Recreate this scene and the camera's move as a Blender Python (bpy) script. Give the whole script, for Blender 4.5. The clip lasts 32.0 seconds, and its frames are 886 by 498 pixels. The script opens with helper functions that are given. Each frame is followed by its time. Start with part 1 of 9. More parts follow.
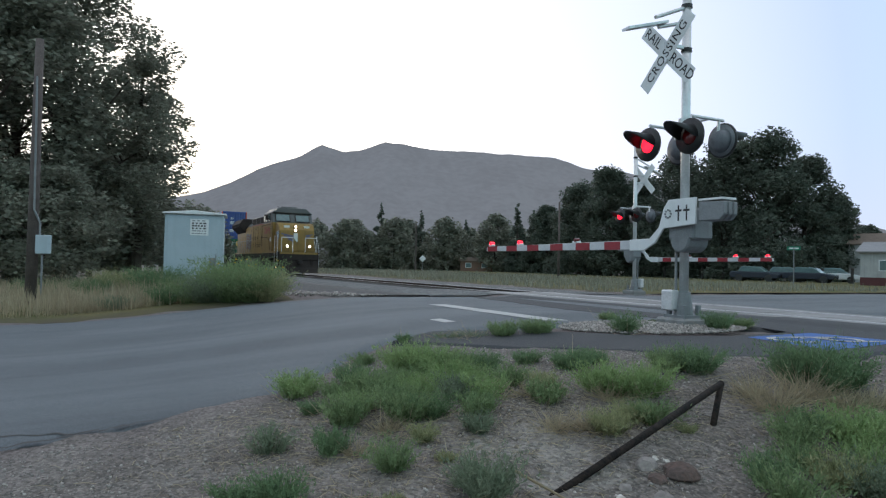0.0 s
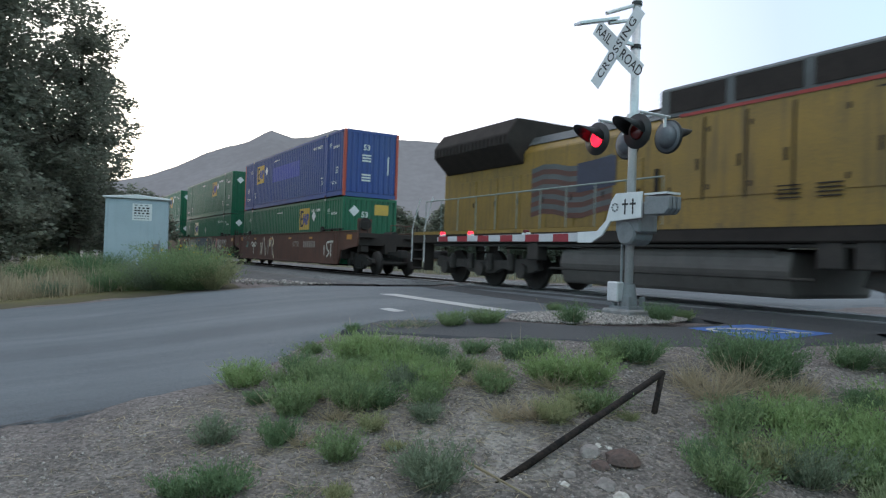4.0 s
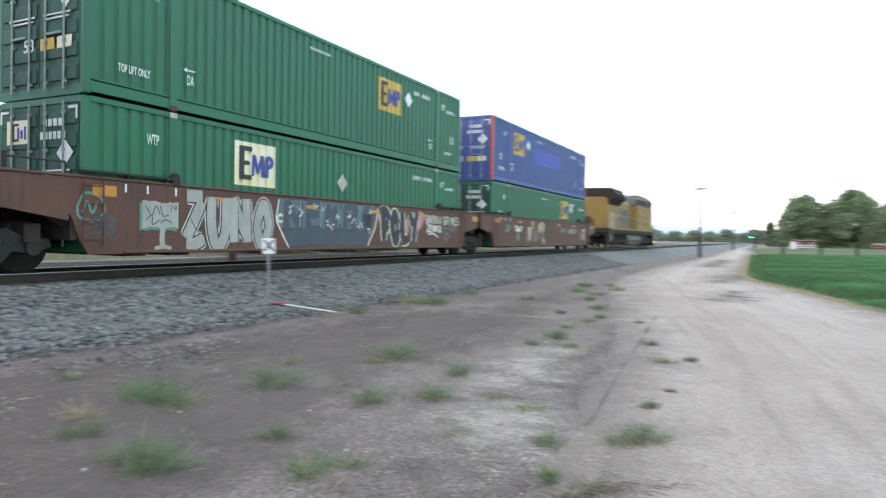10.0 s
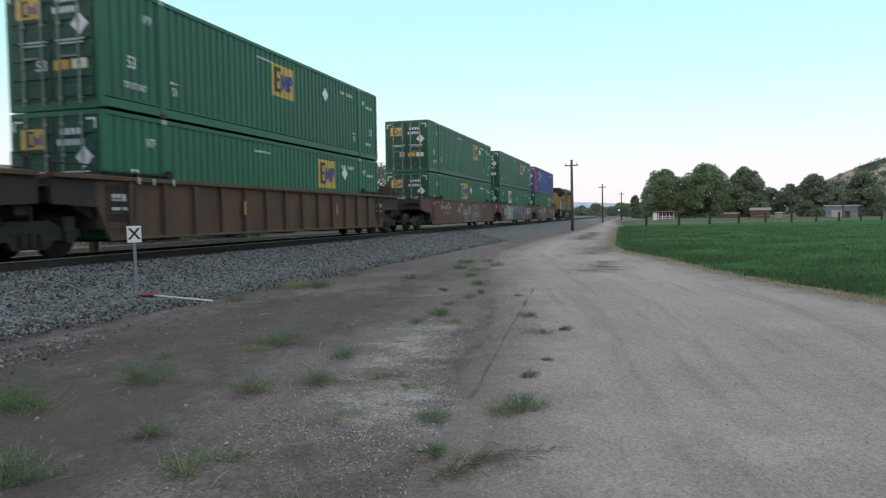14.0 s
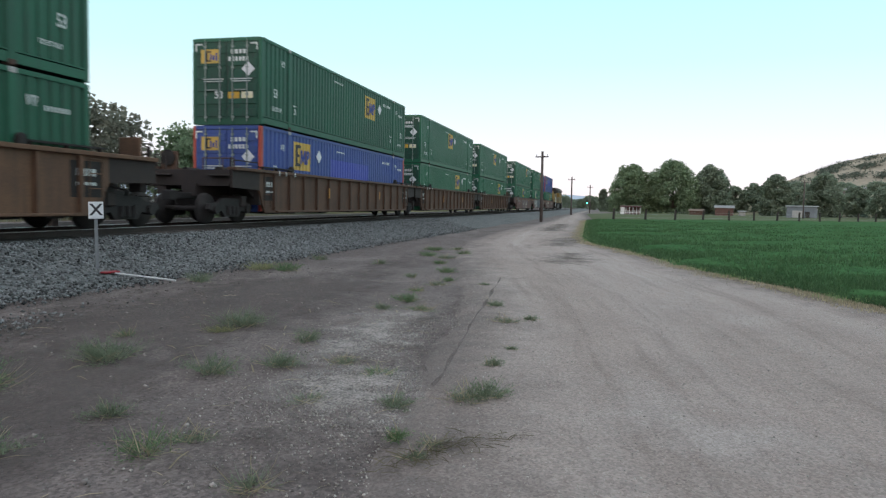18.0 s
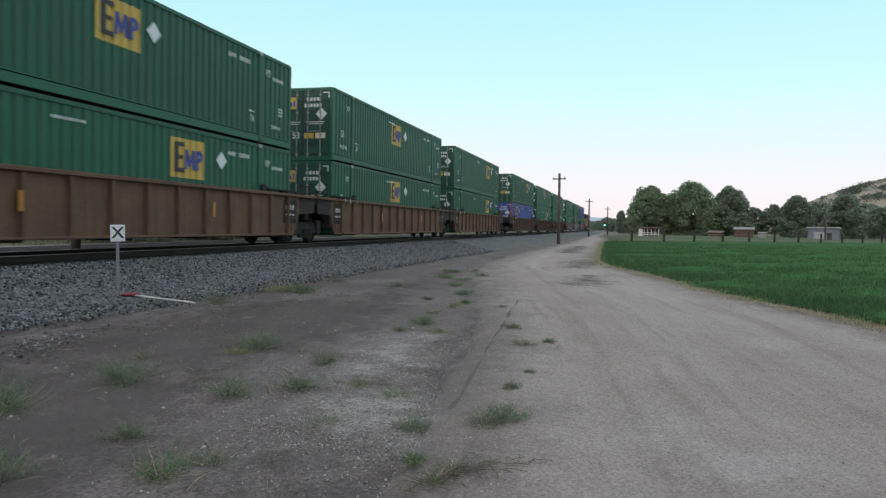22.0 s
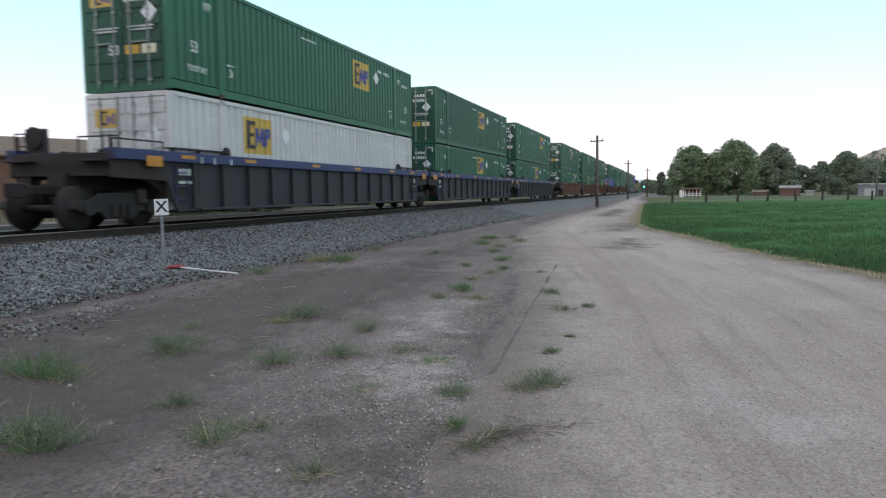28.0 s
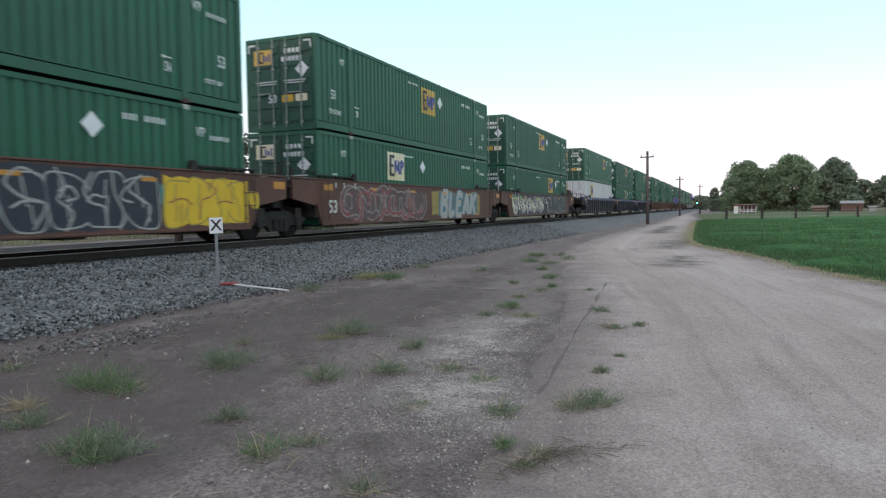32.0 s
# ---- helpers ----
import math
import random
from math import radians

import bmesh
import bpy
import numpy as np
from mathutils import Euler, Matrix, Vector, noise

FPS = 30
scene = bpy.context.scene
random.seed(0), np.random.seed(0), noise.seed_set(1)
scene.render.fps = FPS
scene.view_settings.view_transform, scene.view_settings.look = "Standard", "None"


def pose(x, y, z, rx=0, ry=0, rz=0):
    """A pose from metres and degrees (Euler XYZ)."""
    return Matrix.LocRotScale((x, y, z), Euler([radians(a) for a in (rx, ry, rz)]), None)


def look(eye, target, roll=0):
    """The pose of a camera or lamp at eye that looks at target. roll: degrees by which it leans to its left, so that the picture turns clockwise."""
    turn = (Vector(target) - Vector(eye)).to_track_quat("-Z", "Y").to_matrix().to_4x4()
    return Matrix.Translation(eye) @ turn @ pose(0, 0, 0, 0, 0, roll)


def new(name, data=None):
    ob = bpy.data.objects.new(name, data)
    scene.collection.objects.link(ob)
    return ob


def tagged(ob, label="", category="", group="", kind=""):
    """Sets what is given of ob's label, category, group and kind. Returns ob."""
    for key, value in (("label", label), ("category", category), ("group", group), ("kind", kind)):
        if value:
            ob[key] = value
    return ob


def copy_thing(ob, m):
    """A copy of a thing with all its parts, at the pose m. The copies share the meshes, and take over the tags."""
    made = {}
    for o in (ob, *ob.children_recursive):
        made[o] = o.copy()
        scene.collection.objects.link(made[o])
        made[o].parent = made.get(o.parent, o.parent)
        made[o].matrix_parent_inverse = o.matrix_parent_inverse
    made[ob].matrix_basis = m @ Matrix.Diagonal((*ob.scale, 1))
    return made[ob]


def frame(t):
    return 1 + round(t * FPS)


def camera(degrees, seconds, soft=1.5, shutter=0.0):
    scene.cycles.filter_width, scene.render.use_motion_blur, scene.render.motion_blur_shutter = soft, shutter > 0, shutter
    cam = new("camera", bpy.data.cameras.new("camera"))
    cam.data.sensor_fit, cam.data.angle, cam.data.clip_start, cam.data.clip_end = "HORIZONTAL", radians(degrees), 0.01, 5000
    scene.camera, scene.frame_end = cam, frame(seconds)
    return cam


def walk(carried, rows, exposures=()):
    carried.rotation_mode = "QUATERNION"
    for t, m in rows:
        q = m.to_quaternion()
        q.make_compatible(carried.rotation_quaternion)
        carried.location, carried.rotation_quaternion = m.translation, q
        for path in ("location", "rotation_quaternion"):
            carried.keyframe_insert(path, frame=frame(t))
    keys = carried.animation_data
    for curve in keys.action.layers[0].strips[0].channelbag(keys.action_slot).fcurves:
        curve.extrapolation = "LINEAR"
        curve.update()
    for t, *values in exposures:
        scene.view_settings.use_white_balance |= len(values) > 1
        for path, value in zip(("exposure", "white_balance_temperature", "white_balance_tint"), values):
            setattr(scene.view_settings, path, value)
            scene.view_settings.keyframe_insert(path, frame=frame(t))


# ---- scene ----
cam = camera(66.8, 32.0, soft=1.25, shutter=0.3)
PATH = [
    (0.0, pose(0.000, 0.000, 1.6, 91.46, -1.16, 63.25)),
    (0.5, pose(0.000, 0.000, 1.6, 91.42, -1.27, 63.69)),
    (1.0, pose(0.000, 0.000, 1.6, 91.33, -1.24, 63.82)),
    (1.5, pose(0.000, 0.000, 1.6, 91.28, -1.28, 63.82)),
    (2.0, pose(0.000, 0.000, 1.6, 91.16, -1.25, 63.73)),
    (2.5, pose(0.000, 0.000, 1.6, 91.05, -1.49, 63.42)),
    (3.0, pose(0.000, 0.000, 1.6, 91.01, -1.87, 62.20)),
    (3.5, pose(0.000, 0.000, 1.6, 91.09, -2.12, 60.07)),
    (5.5, pose(0.000, 0.000, 1.6, 89.88, -1.46, 58.18)),
    (6.0, pose(0.000, 0.000, 1.6, 89.62, -1.35, 58.84)),
    (6.5, pose(0.000, 0.000, 1.6, 89.49, -1.38, 59.00)),
    (7.0, pose(0.000, 0.000, 1.6, 89.51, -1.25, 58.46)),
    (7.4, pose(0.170, 0.040, 1.6, 89.80, -1.98, 50.80)),
    (7.8, pose(0.280, 0.180, 1.6, 89.79, -2.43, 39.50)),
    (8.0, pose(0.310, 0.240, 1.6, 89.75, -2.60, 33.00)),
    (8.3, pose(0.400, 0.300, 1.6, 90.10, -2.05, 22.00)),
    (8.5, pose(0.430, 0.270, 1.6, 90.27, -1.68, 11.20)),
    (9.0, pose(0.470, 0.000, 1.6, 90.38, -1.47, -15.36)),
    (9.5, pose(0.570, -0.250, 1.6, 89.51, -0.75, -40.44)),
    (10.0, pose(0.650, -0.360, 1.6, 88.85, -1.01, -63.53)),
    (10.5, pose(0.680, -0.380, 1.6, 87.76, -0.42, -74.54)),
    (11.0, pose(0.680, -0.380, 1.6, 86.74, 0.14, -75.09)),
    (11.5, pose(0.680, -0.380, 1.6, 86.01, 0.13, -74.99)),
    (12.0, pose(0.680, -0.380, 1.6, 85.60, -0.22, -74.84)),
    (12.5, pose(0.680, -0.380, 1.6, 85.80, -0.03, -74.20)),
    (13.0, pose(0.680, -0.380, 1.6, 86.32, 0.33, -73.53)),
    (13.5, pose(0.680, -0.380, 1.6, 86.99, 0.70, -73.29)),
    (15.5, pose(0.680, -0.380, 1.6, 87.22, 0.09, -74.66)),
    (16.0, pose(0.680, -0.380, 1.6, 86.20, -0.21, -73.89)),
    (16.5, pose(0.680, -0.380, 1.6, 85.47, -0.29, -73.87)),
    (17.0, pose(0.680, -0.380, 1.6, 85.16, -0.82, -75.16)),
    (17.5, pose(0.680, -0.380, 1.6, 85.49, -1.34, -75.72)),
    (18.0, pose(0.680, -0.380, 1.6, 86.10, -1.31, -76.12)),
    (18.5, pose(0.680, -0.380, 1.6, 86.64, -1.01, -76.08)),
    (19.0, pose(0.680, -0.380, 1.6, 87.18, -0.92, -76.03)),
    (19.5, pose(0.680, -0.380, 1.6, 87.53, -1.06, -75.77)),
    (20.0, pose(0.680, -0.380, 1.6, 87.70, -0.96, -75.09)),
    (20.5, pose(0.680, -0.380, 1.6, 87.78, -1.08, -74.55)),
    (21.0, pose(0.680, -0.380, 1.6, 87.88, -1.22, -74.12)),
    (21.5, pose(0.680, -0.380, 1.6, 87.96, -1.26, -74.33)),
    (22.0, pose(0.680, -0.380, 1.6, 87.96, -1.17, -74.67)),
    (22.5, pose(0.680, -0.380, 1.6, 87.95, -1.22, -75.01)),
    (23.0, pose(0.680, -0.380, 1.6, 87.87, -1.33, -75.29)),
    (23.5, pose(0.680, -0.380, 1.6, 87.83, -1.16, -75.22)),
    (24.0, pose(0.680, -0.380, 1.6, 87.73, -1.08, -74.79)),
    (24.5, pose(0.680, -0.380, 1.6, 87.57, -0.94, -74.45)),
    (25.0, pose(0.680, -0.380, 1.6, 87.43, -0.65, -74.20)),
    (25.5, pose(0.680, -0.380, 1.6, 87.20, -0.25, -73.87)),
    (27.5, pose(0.680, -0.380, 1.6, 85.51, 0.05, -72.18)),
    (28.0, pose(0.680, -0.380, 1.6, 85.10, 0.27, -71.57)),
    (28.5, pose(0.680, -0.380, 1.6, 85.01, 0.42, -70.74)),
    (29.0, pose(0.680, -0.380, 1.6, 85.11, 0.13, -69.95)),
    (29.5, pose(0.680, -0.380, 1.6, 85.28, -0.12, -68.97)),
    (30.0, pose(0.680, -0.380, 1.6, 85.45, -0.16, -67.99)),
    (30.5, pose(0.680, -0.380, 1.6, 85.62, 0.12, -67.33)),
    (31.0, pose(0.680, -0.380, 1.6, 85.88, 0.56, -67.15)),
    (31.5, pose(0.680, -0.380, 1.6, 86.26, 0.77, -67.41)),
    (32.0, pose(0.680, -0.380, 1.6, 86.62, 0.58, -67.53)),
]
EXPOSURES = [(0, 0.03, 6250, 10), (3.0, 0.08, 6250, 10), (5.5, 0.72, 6350, 10), (6.5, 0.98, 6400, 10), (7.5, 1.33, 6450, 10), (8.2, 1.7, 6600, 10), (9.2, 1.9, 6700, 10), (9.8, 1.5, 6600, 10), (10.6, 0.4, 6500, 10),
             (11.5, 0.15, 6500, 10), (14, 0.12, 6550, 10), (18, 0.2, 6600, 10), (20, 0.05, 6600, 10), (25.5, 0.08, 6600, 10), (28, 0.3, 6550, 13), (32, 0.38, 6550, 14)]
walk(cam, PATH, EXPOSURES)

# ---- world and light: dawn, the sun still behind the mountain ----
SUN_AZ = radians(84)          # left of +y
SUN_DIR = Vector((-math.sin(SUN_AZ), math.cos(SUN_AZ), math.tan(radians(5)))).normalized()
world = bpy.data.worlds.new("dawn_sky")
scene.world = world
world.use_nodes = True


def node(tree, kind, links=(), **values):
    """A node with some of its inputs set or linked by their number or name."""
    n = tree.nodes.new(kind)
    for key, value in values.items():
        setattr(n, key, value)
    for slot, source in links:
        if hasattr(source, "is_linked"):
            tree.links.new(source, n.inputs[slot])
        else:
            n.inputs[slot].default_value = source
    return n


def ramp(tree, fac, stops):
    n = tree.nodes.new("ShaderNodeValToRGB")
    while len(n.color_ramp.elements) < len(stops):
        n.color_ramp.elements.new(0.5)
    for el, (at, colour) in zip(n.color_ramp.elements, stops):
        el.position, el.color = at, (*colour, 1)
    tree.links.new(fac, n.inputs[0])
    return n.outputs[0]


def mix(tree, fac, a, b, blend="MIX"):
    n = node(tree, "ShaderNodeMix", data_type="RGBA", blend_type=blend)
    for slot, source in ((0, fac), (6, a), (7, b)):
        if hasattr(source, "is_linked"):
            tree.links.new(source, n.inputs[slot])
        else:
            n.inputs[slot].default_value = source if slot == 0 else (*source, 1)
    return n.outputs[2]


def build_sky():
    t = world.node_tree
    way = node(t, "ShaderNodeTexCoord").outputs["Generated"]
    sky = node(t, "ShaderNodeTexSky", sky_type="NISHITA", sun_disc=False, sun_elevation=radians(9), sun_rotation=-SUN_AZ, air_density=1.0, dust_density=3.0, altitude=1400.0)
    z = node(t, "ShaderNodeSeparateXYZ", [(0, way)]).outputs[2]
    high = ramp(t, z, [(0.0, (0.88, 0.78, 0.82)), (0.06, (0.86, 0.83, 0.90)), (0.2, (0.58, 0.91, 0.96)), (0.36, (0.43, 0.80, 0.88)), (0.6, (0.66, 0.84, 0.94)), (0.9, (0.98, 0.98, 1.02))])
    dot = node(t, "ShaderNodeVectorMath", [(0, way), (1, SUN_DIR)], operation="DOT_PRODUCT").outputs["Value"]
    near = ramp(t, dot, [(0.0, (0, 0, 0)), (0.62, (0.05, 0.05, 0.05)), (0.86, (0.38, 0.38, 0.38)), (0.96, (0.84, 0.84, 0.84)), (1.0, (1, 1, 1))])
    side = ramp(t, dot, [(0.0, (0, 0, 0)), (0.35, (0.3, 0.3, 0.3)), (0.62, (0.9, 0.9, 0.9)), (1.0, (1, 1, 1))])
    high = mix(t, side, high, (0.54, 0.645, 0.90))
    glow = mix(t, near, high, (1.75, 1.62, 1.45))
    both = mix(t, 0.012, glow, sky.outputs[0])
    bg = t.nodes["Background"]
    t.links.new(both, bg.inputs[0])
    bg.inputs[1].default_value = 1.02


build_sky()
sun = new("sun", bpy.data.lights.new("sun", "SUN"))
sun.data.energy, sun.data.angle, sun.data.color = 0.5, radians(12), (1.0, 0.88, 0.72)
sun.matrix_world = look(SUN_DIR * 300, (0, 0, 0))

# ---- materials ----
def surface(name, c1, c2=None, rough=0.7, scale=3.0, fine=60.0, bump=0.2, metal=0.0, streak=0.0, dirt=None, dirt_at=0.58, per_object=0.0, spec=0.5, emit=None, power=0.0, per_island=0.0, speckle=0.0, grains=60.0, edge=None, fade=0.0, lumps=0.0, drift=None, lane=None):
    """A procedural material: two colours mixed by coarse and fine noise, streaks down the sides, dirt patches and fine relief."""
    m = bpy.data.materials.new(name)
    m.use_nodes = True
    t = m.node_tree
    b = t.nodes["Principled BSDF"]
    c2 = c2 or tuple(v * 0.8 for v in c1)
    at = node(t, "ShaderNodeTexCoord").outputs["Object"]
    coarse = node(t, "ShaderNodeTexNoise", [("Vector", at), ("Scale", scale), ("Detail", 5.0), ("Roughness", 0.6)]).outputs[0]
    small = node(t, "ShaderNodeTexNoise", [("Vector", at), ("Scale", fine), ("Detail", 3.0)]).outputs[0]
    fac = node(t, "ShaderNodeMath", [(0, coarse), (1, small)], operation="ADD").outputs[0]
    fac = node(t, "ShaderNodeMapRange", [(0, fac), (1, 0.8), (2, 1.2)]).outputs[0]
    col = mix(t, fac, c1, c2)
    if streak:
        flat = node(t, "ShaderNodeMapping", [("Vector", at), ("Scale", (9.0, 9.0, 0.5))]).outputs[0]
        s = node(t, "ShaderNodeTexNoise", [("Vector", flat), ("Scale", 1.0), ("Detail", 6.0)]).outputs[0]
        s = node(t, "ShaderNodeMapRange", [(0, s), (1, 0.5), (2, 0.8), (4, streak)]).outputs[0]
        col = mix(t, s, col, dirt or (0.08, 0.06, 0.05))
    elif dirt:
        d = node(t, "ShaderNodeTexNoise", [("Vector", at), ("Scale", scale * 0.45), ("Detail", 7.0), ("Roughness", 0.65)]).outputs[0]
        d = node(t, "ShaderNodeMapRange", [(0, d), (1, dirt_at), (2, dirt_at + 0.1)]).outputs[0]
        col = mix(t, d, col, dirt)
    if drift:
        # patches drawn out along the way that wheels and wind take
        long = node(t, "ShaderNodeMapping", [("Vector", at), ("Rotation", (0, 0, -0.2)), ("Scale", (0.22, 0.85, 1.0))]).outputs[0]
        d = node(t, "ShaderNodeTexNoise", [("Vector", long), ("Scale", 1.0), ("Detail", 7.0), ("Roughness", 0.62)]).outputs[0]
        d = node(t, "ShaderNodeMapRange", [(0, d), (1, 0.46), (2, 0.60), (4, drift[1])]).outputs[0]
        col = mix(t, d, col, drift[0])
    if lane:
        # wheel tracks that follow the road: x along it, y across it
        way = node(t, "ShaderNodeAttribute", attribute_name="lane").outputs["Vector"]
        for scale, lo, hi, strength, paint in ((Vector((0.05, 0.75, 0)), 0.42, 0.66, 0.7, lane[0]), (Vector((0.16, 2.6, 0)), 0.54, 0.66, 0.55, lane[1]), (Vector((0.5, 9.0, 0)), 0.58, 0.70, 0.3, lane[1])):
            v = node(t, "ShaderNodeVectorMath", [(0, way), (1, scale)], operation="MULTIPLY").outputs[0]
            d = node(t, "ShaderNodeTexNoise", [("Vector", v), ("Scale", 1.0), ("Detail", 4.0), ("Roughness", 0.55)]).outputs[0]
            d = node(t, "ShaderNodeMapRange", [(0, d), (1, lo), (2, hi), (4, strength)]).outputs[0]
            col = mix(t, d, col, paint)
    if edge:
        far = node(t, "ShaderNodeAttribute", attribute_name="edge_m").outputs["Fac"]
        wide = node(t, "ShaderNodeTexNoise", [("Vector", at), ("Scale", 1.3), ("Detail", 8.0), ("Roughness", 0.7)]).outputs[0]
        wide = node(t, "ShaderNodeMapRange", [(0, wide), (1, 0.3), (2, 0.7), (4, edge[1])]).outputs[0]
        far = node(t, "ShaderNodeMath", [(0, far), (1, wide)], operation="SUBTRACT").outputs[0]
        far = node(t, "ShaderNodeMapRange", [(0, far), (1, -0.7), (2, 0.8), (3, 1.0), (4, 0.0)]).outputs[0]
        col = mix(t, far, col, mix(t, fac, edge[0], tuple(v * 0.7 for v in edge[0])))
    if speckle:
        cell = node(t, "ShaderNodeTexVoronoi", [("Vector", at), ("Scale", grains)]).outputs["Color"]
        v = node(t, "ShaderNodeSeparateColor", [(0, cell)]).outputs[0]
        v = node(t, "ShaderNodeMapRange", [(0, v), (3, 1 - speckle), (4, 1 + speckle)]).outputs[0]
        col = node(t, "ShaderNodeHueSaturation", [("Value", v), ("Color", col)]).outputs[0]
    if per_object or per_island:
        r = node(t, "ShaderNodeObjectInfo").outputs["Random"] if per_object else node(t, "ShaderNodeNewGeometry").outputs["Random Per Island"]
        k = per_object or per_island
        v = node(t, "ShaderNodeMapRange", [(0, r), (3, 1 - k), (4, 1 + k)]).outputs[0]
        col = node(t, "ShaderNodeHueSaturation", [("Value", v), ("Color", col)]).outputs[0]
    t.links.new(col, b.inputs["Base Color"])
    b.inputs["Roughness"].default_value = rough
    b.inputs["Metallic"].default_value = metal
    b.inputs["Specular IOR Level"].default_value = spec
    if bump:
        n = node(t, "ShaderNodeBump", [("Height", small), ("Strength", bump), ("Distance", 0.02)])
        if lumps:
            big = node(t, "ShaderNodeTexNoise", [("Vector", at), ("Scale", lumps), ("Detail", 8.0), ("Roughness", 0.65)]).outputs[0]
            n = node(t, "ShaderNodeBump", [("Height", big), ("Strength", 0.9), ("Distance", 0.09), ("Normal", n.outputs[0])])
        t.links.new(n.outputs[0], b.inputs["Normal"])
    if fade:
        far = node(t, "ShaderNodeAttribute", attribute_name="edge_m").outputs["Fac"]
        ragged = node(t, "ShaderNodeTexNoise", [("Vector", at), ("Scale", 2.2), ("Detail", 9.0), ("Roughness", 0.72)]).outputs[0]
        ragged = node(t, "ShaderNodeMapRange", [(0, ragged), (1, 0.4), (2, 0.64), (4, fade)]).outputs[0]
        far = node(t, "ShaderNodeMath", [(0, far), (1, ragged)], operation="SUBTRACT").outputs[0]
        t.links.new(node(t, "ShaderNodeMapRange", [(0, far), (1, -0.1), (2, fade * 1.2), (4, 0.65)]).outputs[0], b.inputs["Alpha"])
    if power:
        b.inputs["Emission Color"].default_value = (*(emit or c1), 1)
        b.inputs["Emission Strength"].default_value = power
    return m


CONTAINER = {
    "green": surface("green_container_paint", (0.0065, 0.105, 0.053), (0.010, 0.082, 0.044), 0.5, 0.6, 30, 0.05, streak=0.5, dirt=(0.022, 0.05, 0.035), per_object=0.14),
    "fresh green": surface("bright_green_container_paint", (0.0075, 0.124, 0.058), (0.012, 0.10, 0.05), 0.45, 0.6, 30, 0.05, streak=0.35, dirt=(0.02, 0.065, 0.042), per_object=0.08),
    "blue": surface("blue_container_paint", (0.030, 0.066, 0.265), (0.04, 0.08, 0.23), 0.5, 0.6, 30, 0.05, streak=0.35, dirt=(0.07, 0.08, 0.16), per_object=0.08),
    "white": surface("white_container_paint", (0.62, 0.62, 0.60), (0.52, 0.52, 0.50), 0.5, 0.6, 30, 0.05, streak=0.4, dirt=(0.28, 0.24, 0.2)),
}
ROOF = surface("dusty_container_roof", (0.03, 0.09, 0.06), (0.07, 0.09, 0.07), 0.7)
RED_POST = surface("orange_red_post_paint", (0.45, 0.07, 0.04), (0.35, 0.06, 0.04), 0.5)
CASTING = surface("rusty_casting", (0.10, 0.05, 0.035), (0.05, 0.03, 0.025), 0.8, 8)
GREY_CASTING = surface("pale_casting_face", (0.5, 0.5, 0.48), (0.3, 0.28, 0.26), 0.7, 8)
STEEL = surface("galvanised_rod", (0.32, 0.36, 0.33), (0.18, 0.22, 0.2), 0.5, 6, metal=0.3)
CAR = {
    "brown": surface("oxide_brown_car_paint", (0.122, 0.051, 0.034), (0.08, 0.036, 0.026), 0.7, 1.2, 40, 0.1, streak=0.7, dirt=(0.042, 0.029, 0.025)),
    "rust": surface("orange_brown_car_paint", (0.12, 0.062, 0.036), (0.074, 0.04, 0.026), 0.75, 1.2, 40, 0.1, streak=0.9, dirt=(0.042, 0.028, 0.022)),
    "amber": surface("amber_brown_car_paint", (0.165, 0.085, 0.045), (0.10, 0.052, 0.032), 0.75, 1.2, 40, 0.1, streak=0.8, dirt=(0.055, 0.034, 0.025)),
    "navy": surface("navy_car_paint", (0.020, 0.021, 0.032), (0.028, 0.025, 0.027), 0.65, 1.2, 40, 0.1, streak=0.5, dirt=(0.05, 0.042, 0.038)),
}
CAR_END = surface("sooty_car_end", (0.025, 0.018, 0.016), (0.038, 0.026, 0.022), 0.8, 1.5, 40, 0.2, streak=0.6, dirt=(0.02, 0.017, 0.016))
NAVY_TOP = surface("blue_top_chord_paint", (0.02, 0.035, 0.14), (0.025, 0.036, 0.10), 0.55, 2, streak=0.4, dirt=(0.06, 0.05, 0.05))
UNDER = surface("grimy_truck_steel", (0.016, 0.0135, 0.013), (0.027, 0.022, 0.0195), 0.8, 4, 40, 0.25)
WHEEL = surface("wheel_steel", (0.022, 0.018, 0.017), (0.036, 0.029, 0.026), 0.8, 6, metal=0.1)
YELLOW_LOGO = surface("mustard_decal", (0.62, 0.40, 0.06), (0.50, 0.33, 0.07), 0.5, 2, streak=0.3, dirt=(0.4, 0.33, 0.2))
WHITE_LOGO = surface("white_decal", (0.75, 0.72, 0.62), (0.7, 0.62, 0.3), 0.5, 1.0)
BLACK_INK = surface("black_decal_ink", (0.02, 0.02, 0.025), (0.04, 0.03, 0.03), 0.6)
BLUE_INK = surface("blue_decal_ink", (0.03, 0.045, 0.22), (0.05, 0.07, 0.28), 0.6)
WHITE_INK = surface("white_lettering", (0.72, 0.74, 0.72), (0.55, 0.6, 0.57), 0.6, 5)
REFLECTOR = surface("amber_reflector_tape", (0.55, 0.24, 0.02), (0.42, 0.18, 0.03), 0.4)
YELLOW_BAND = surface("yellow_label", (0.65, 0.38, 0.03), (0.5, 0.3, 0.05), 0.5)
LOCO = surface("armour_yellow_paint", (0.30, 0.18, 0.032), (0.205, 0.128, 0.032), 0.55, 0.8, 30, 0.05, streak=0.75, dirt=(0.085, 0.06, 0.035))
LOCO_GREY = surface("harbour_grey_paint", (0.12, 0.125, 0.125), (0.075, 0.08, 0.08), 0.55, 1.0, streak=0.35, dirt=(0.05, 0.05, 0.05))
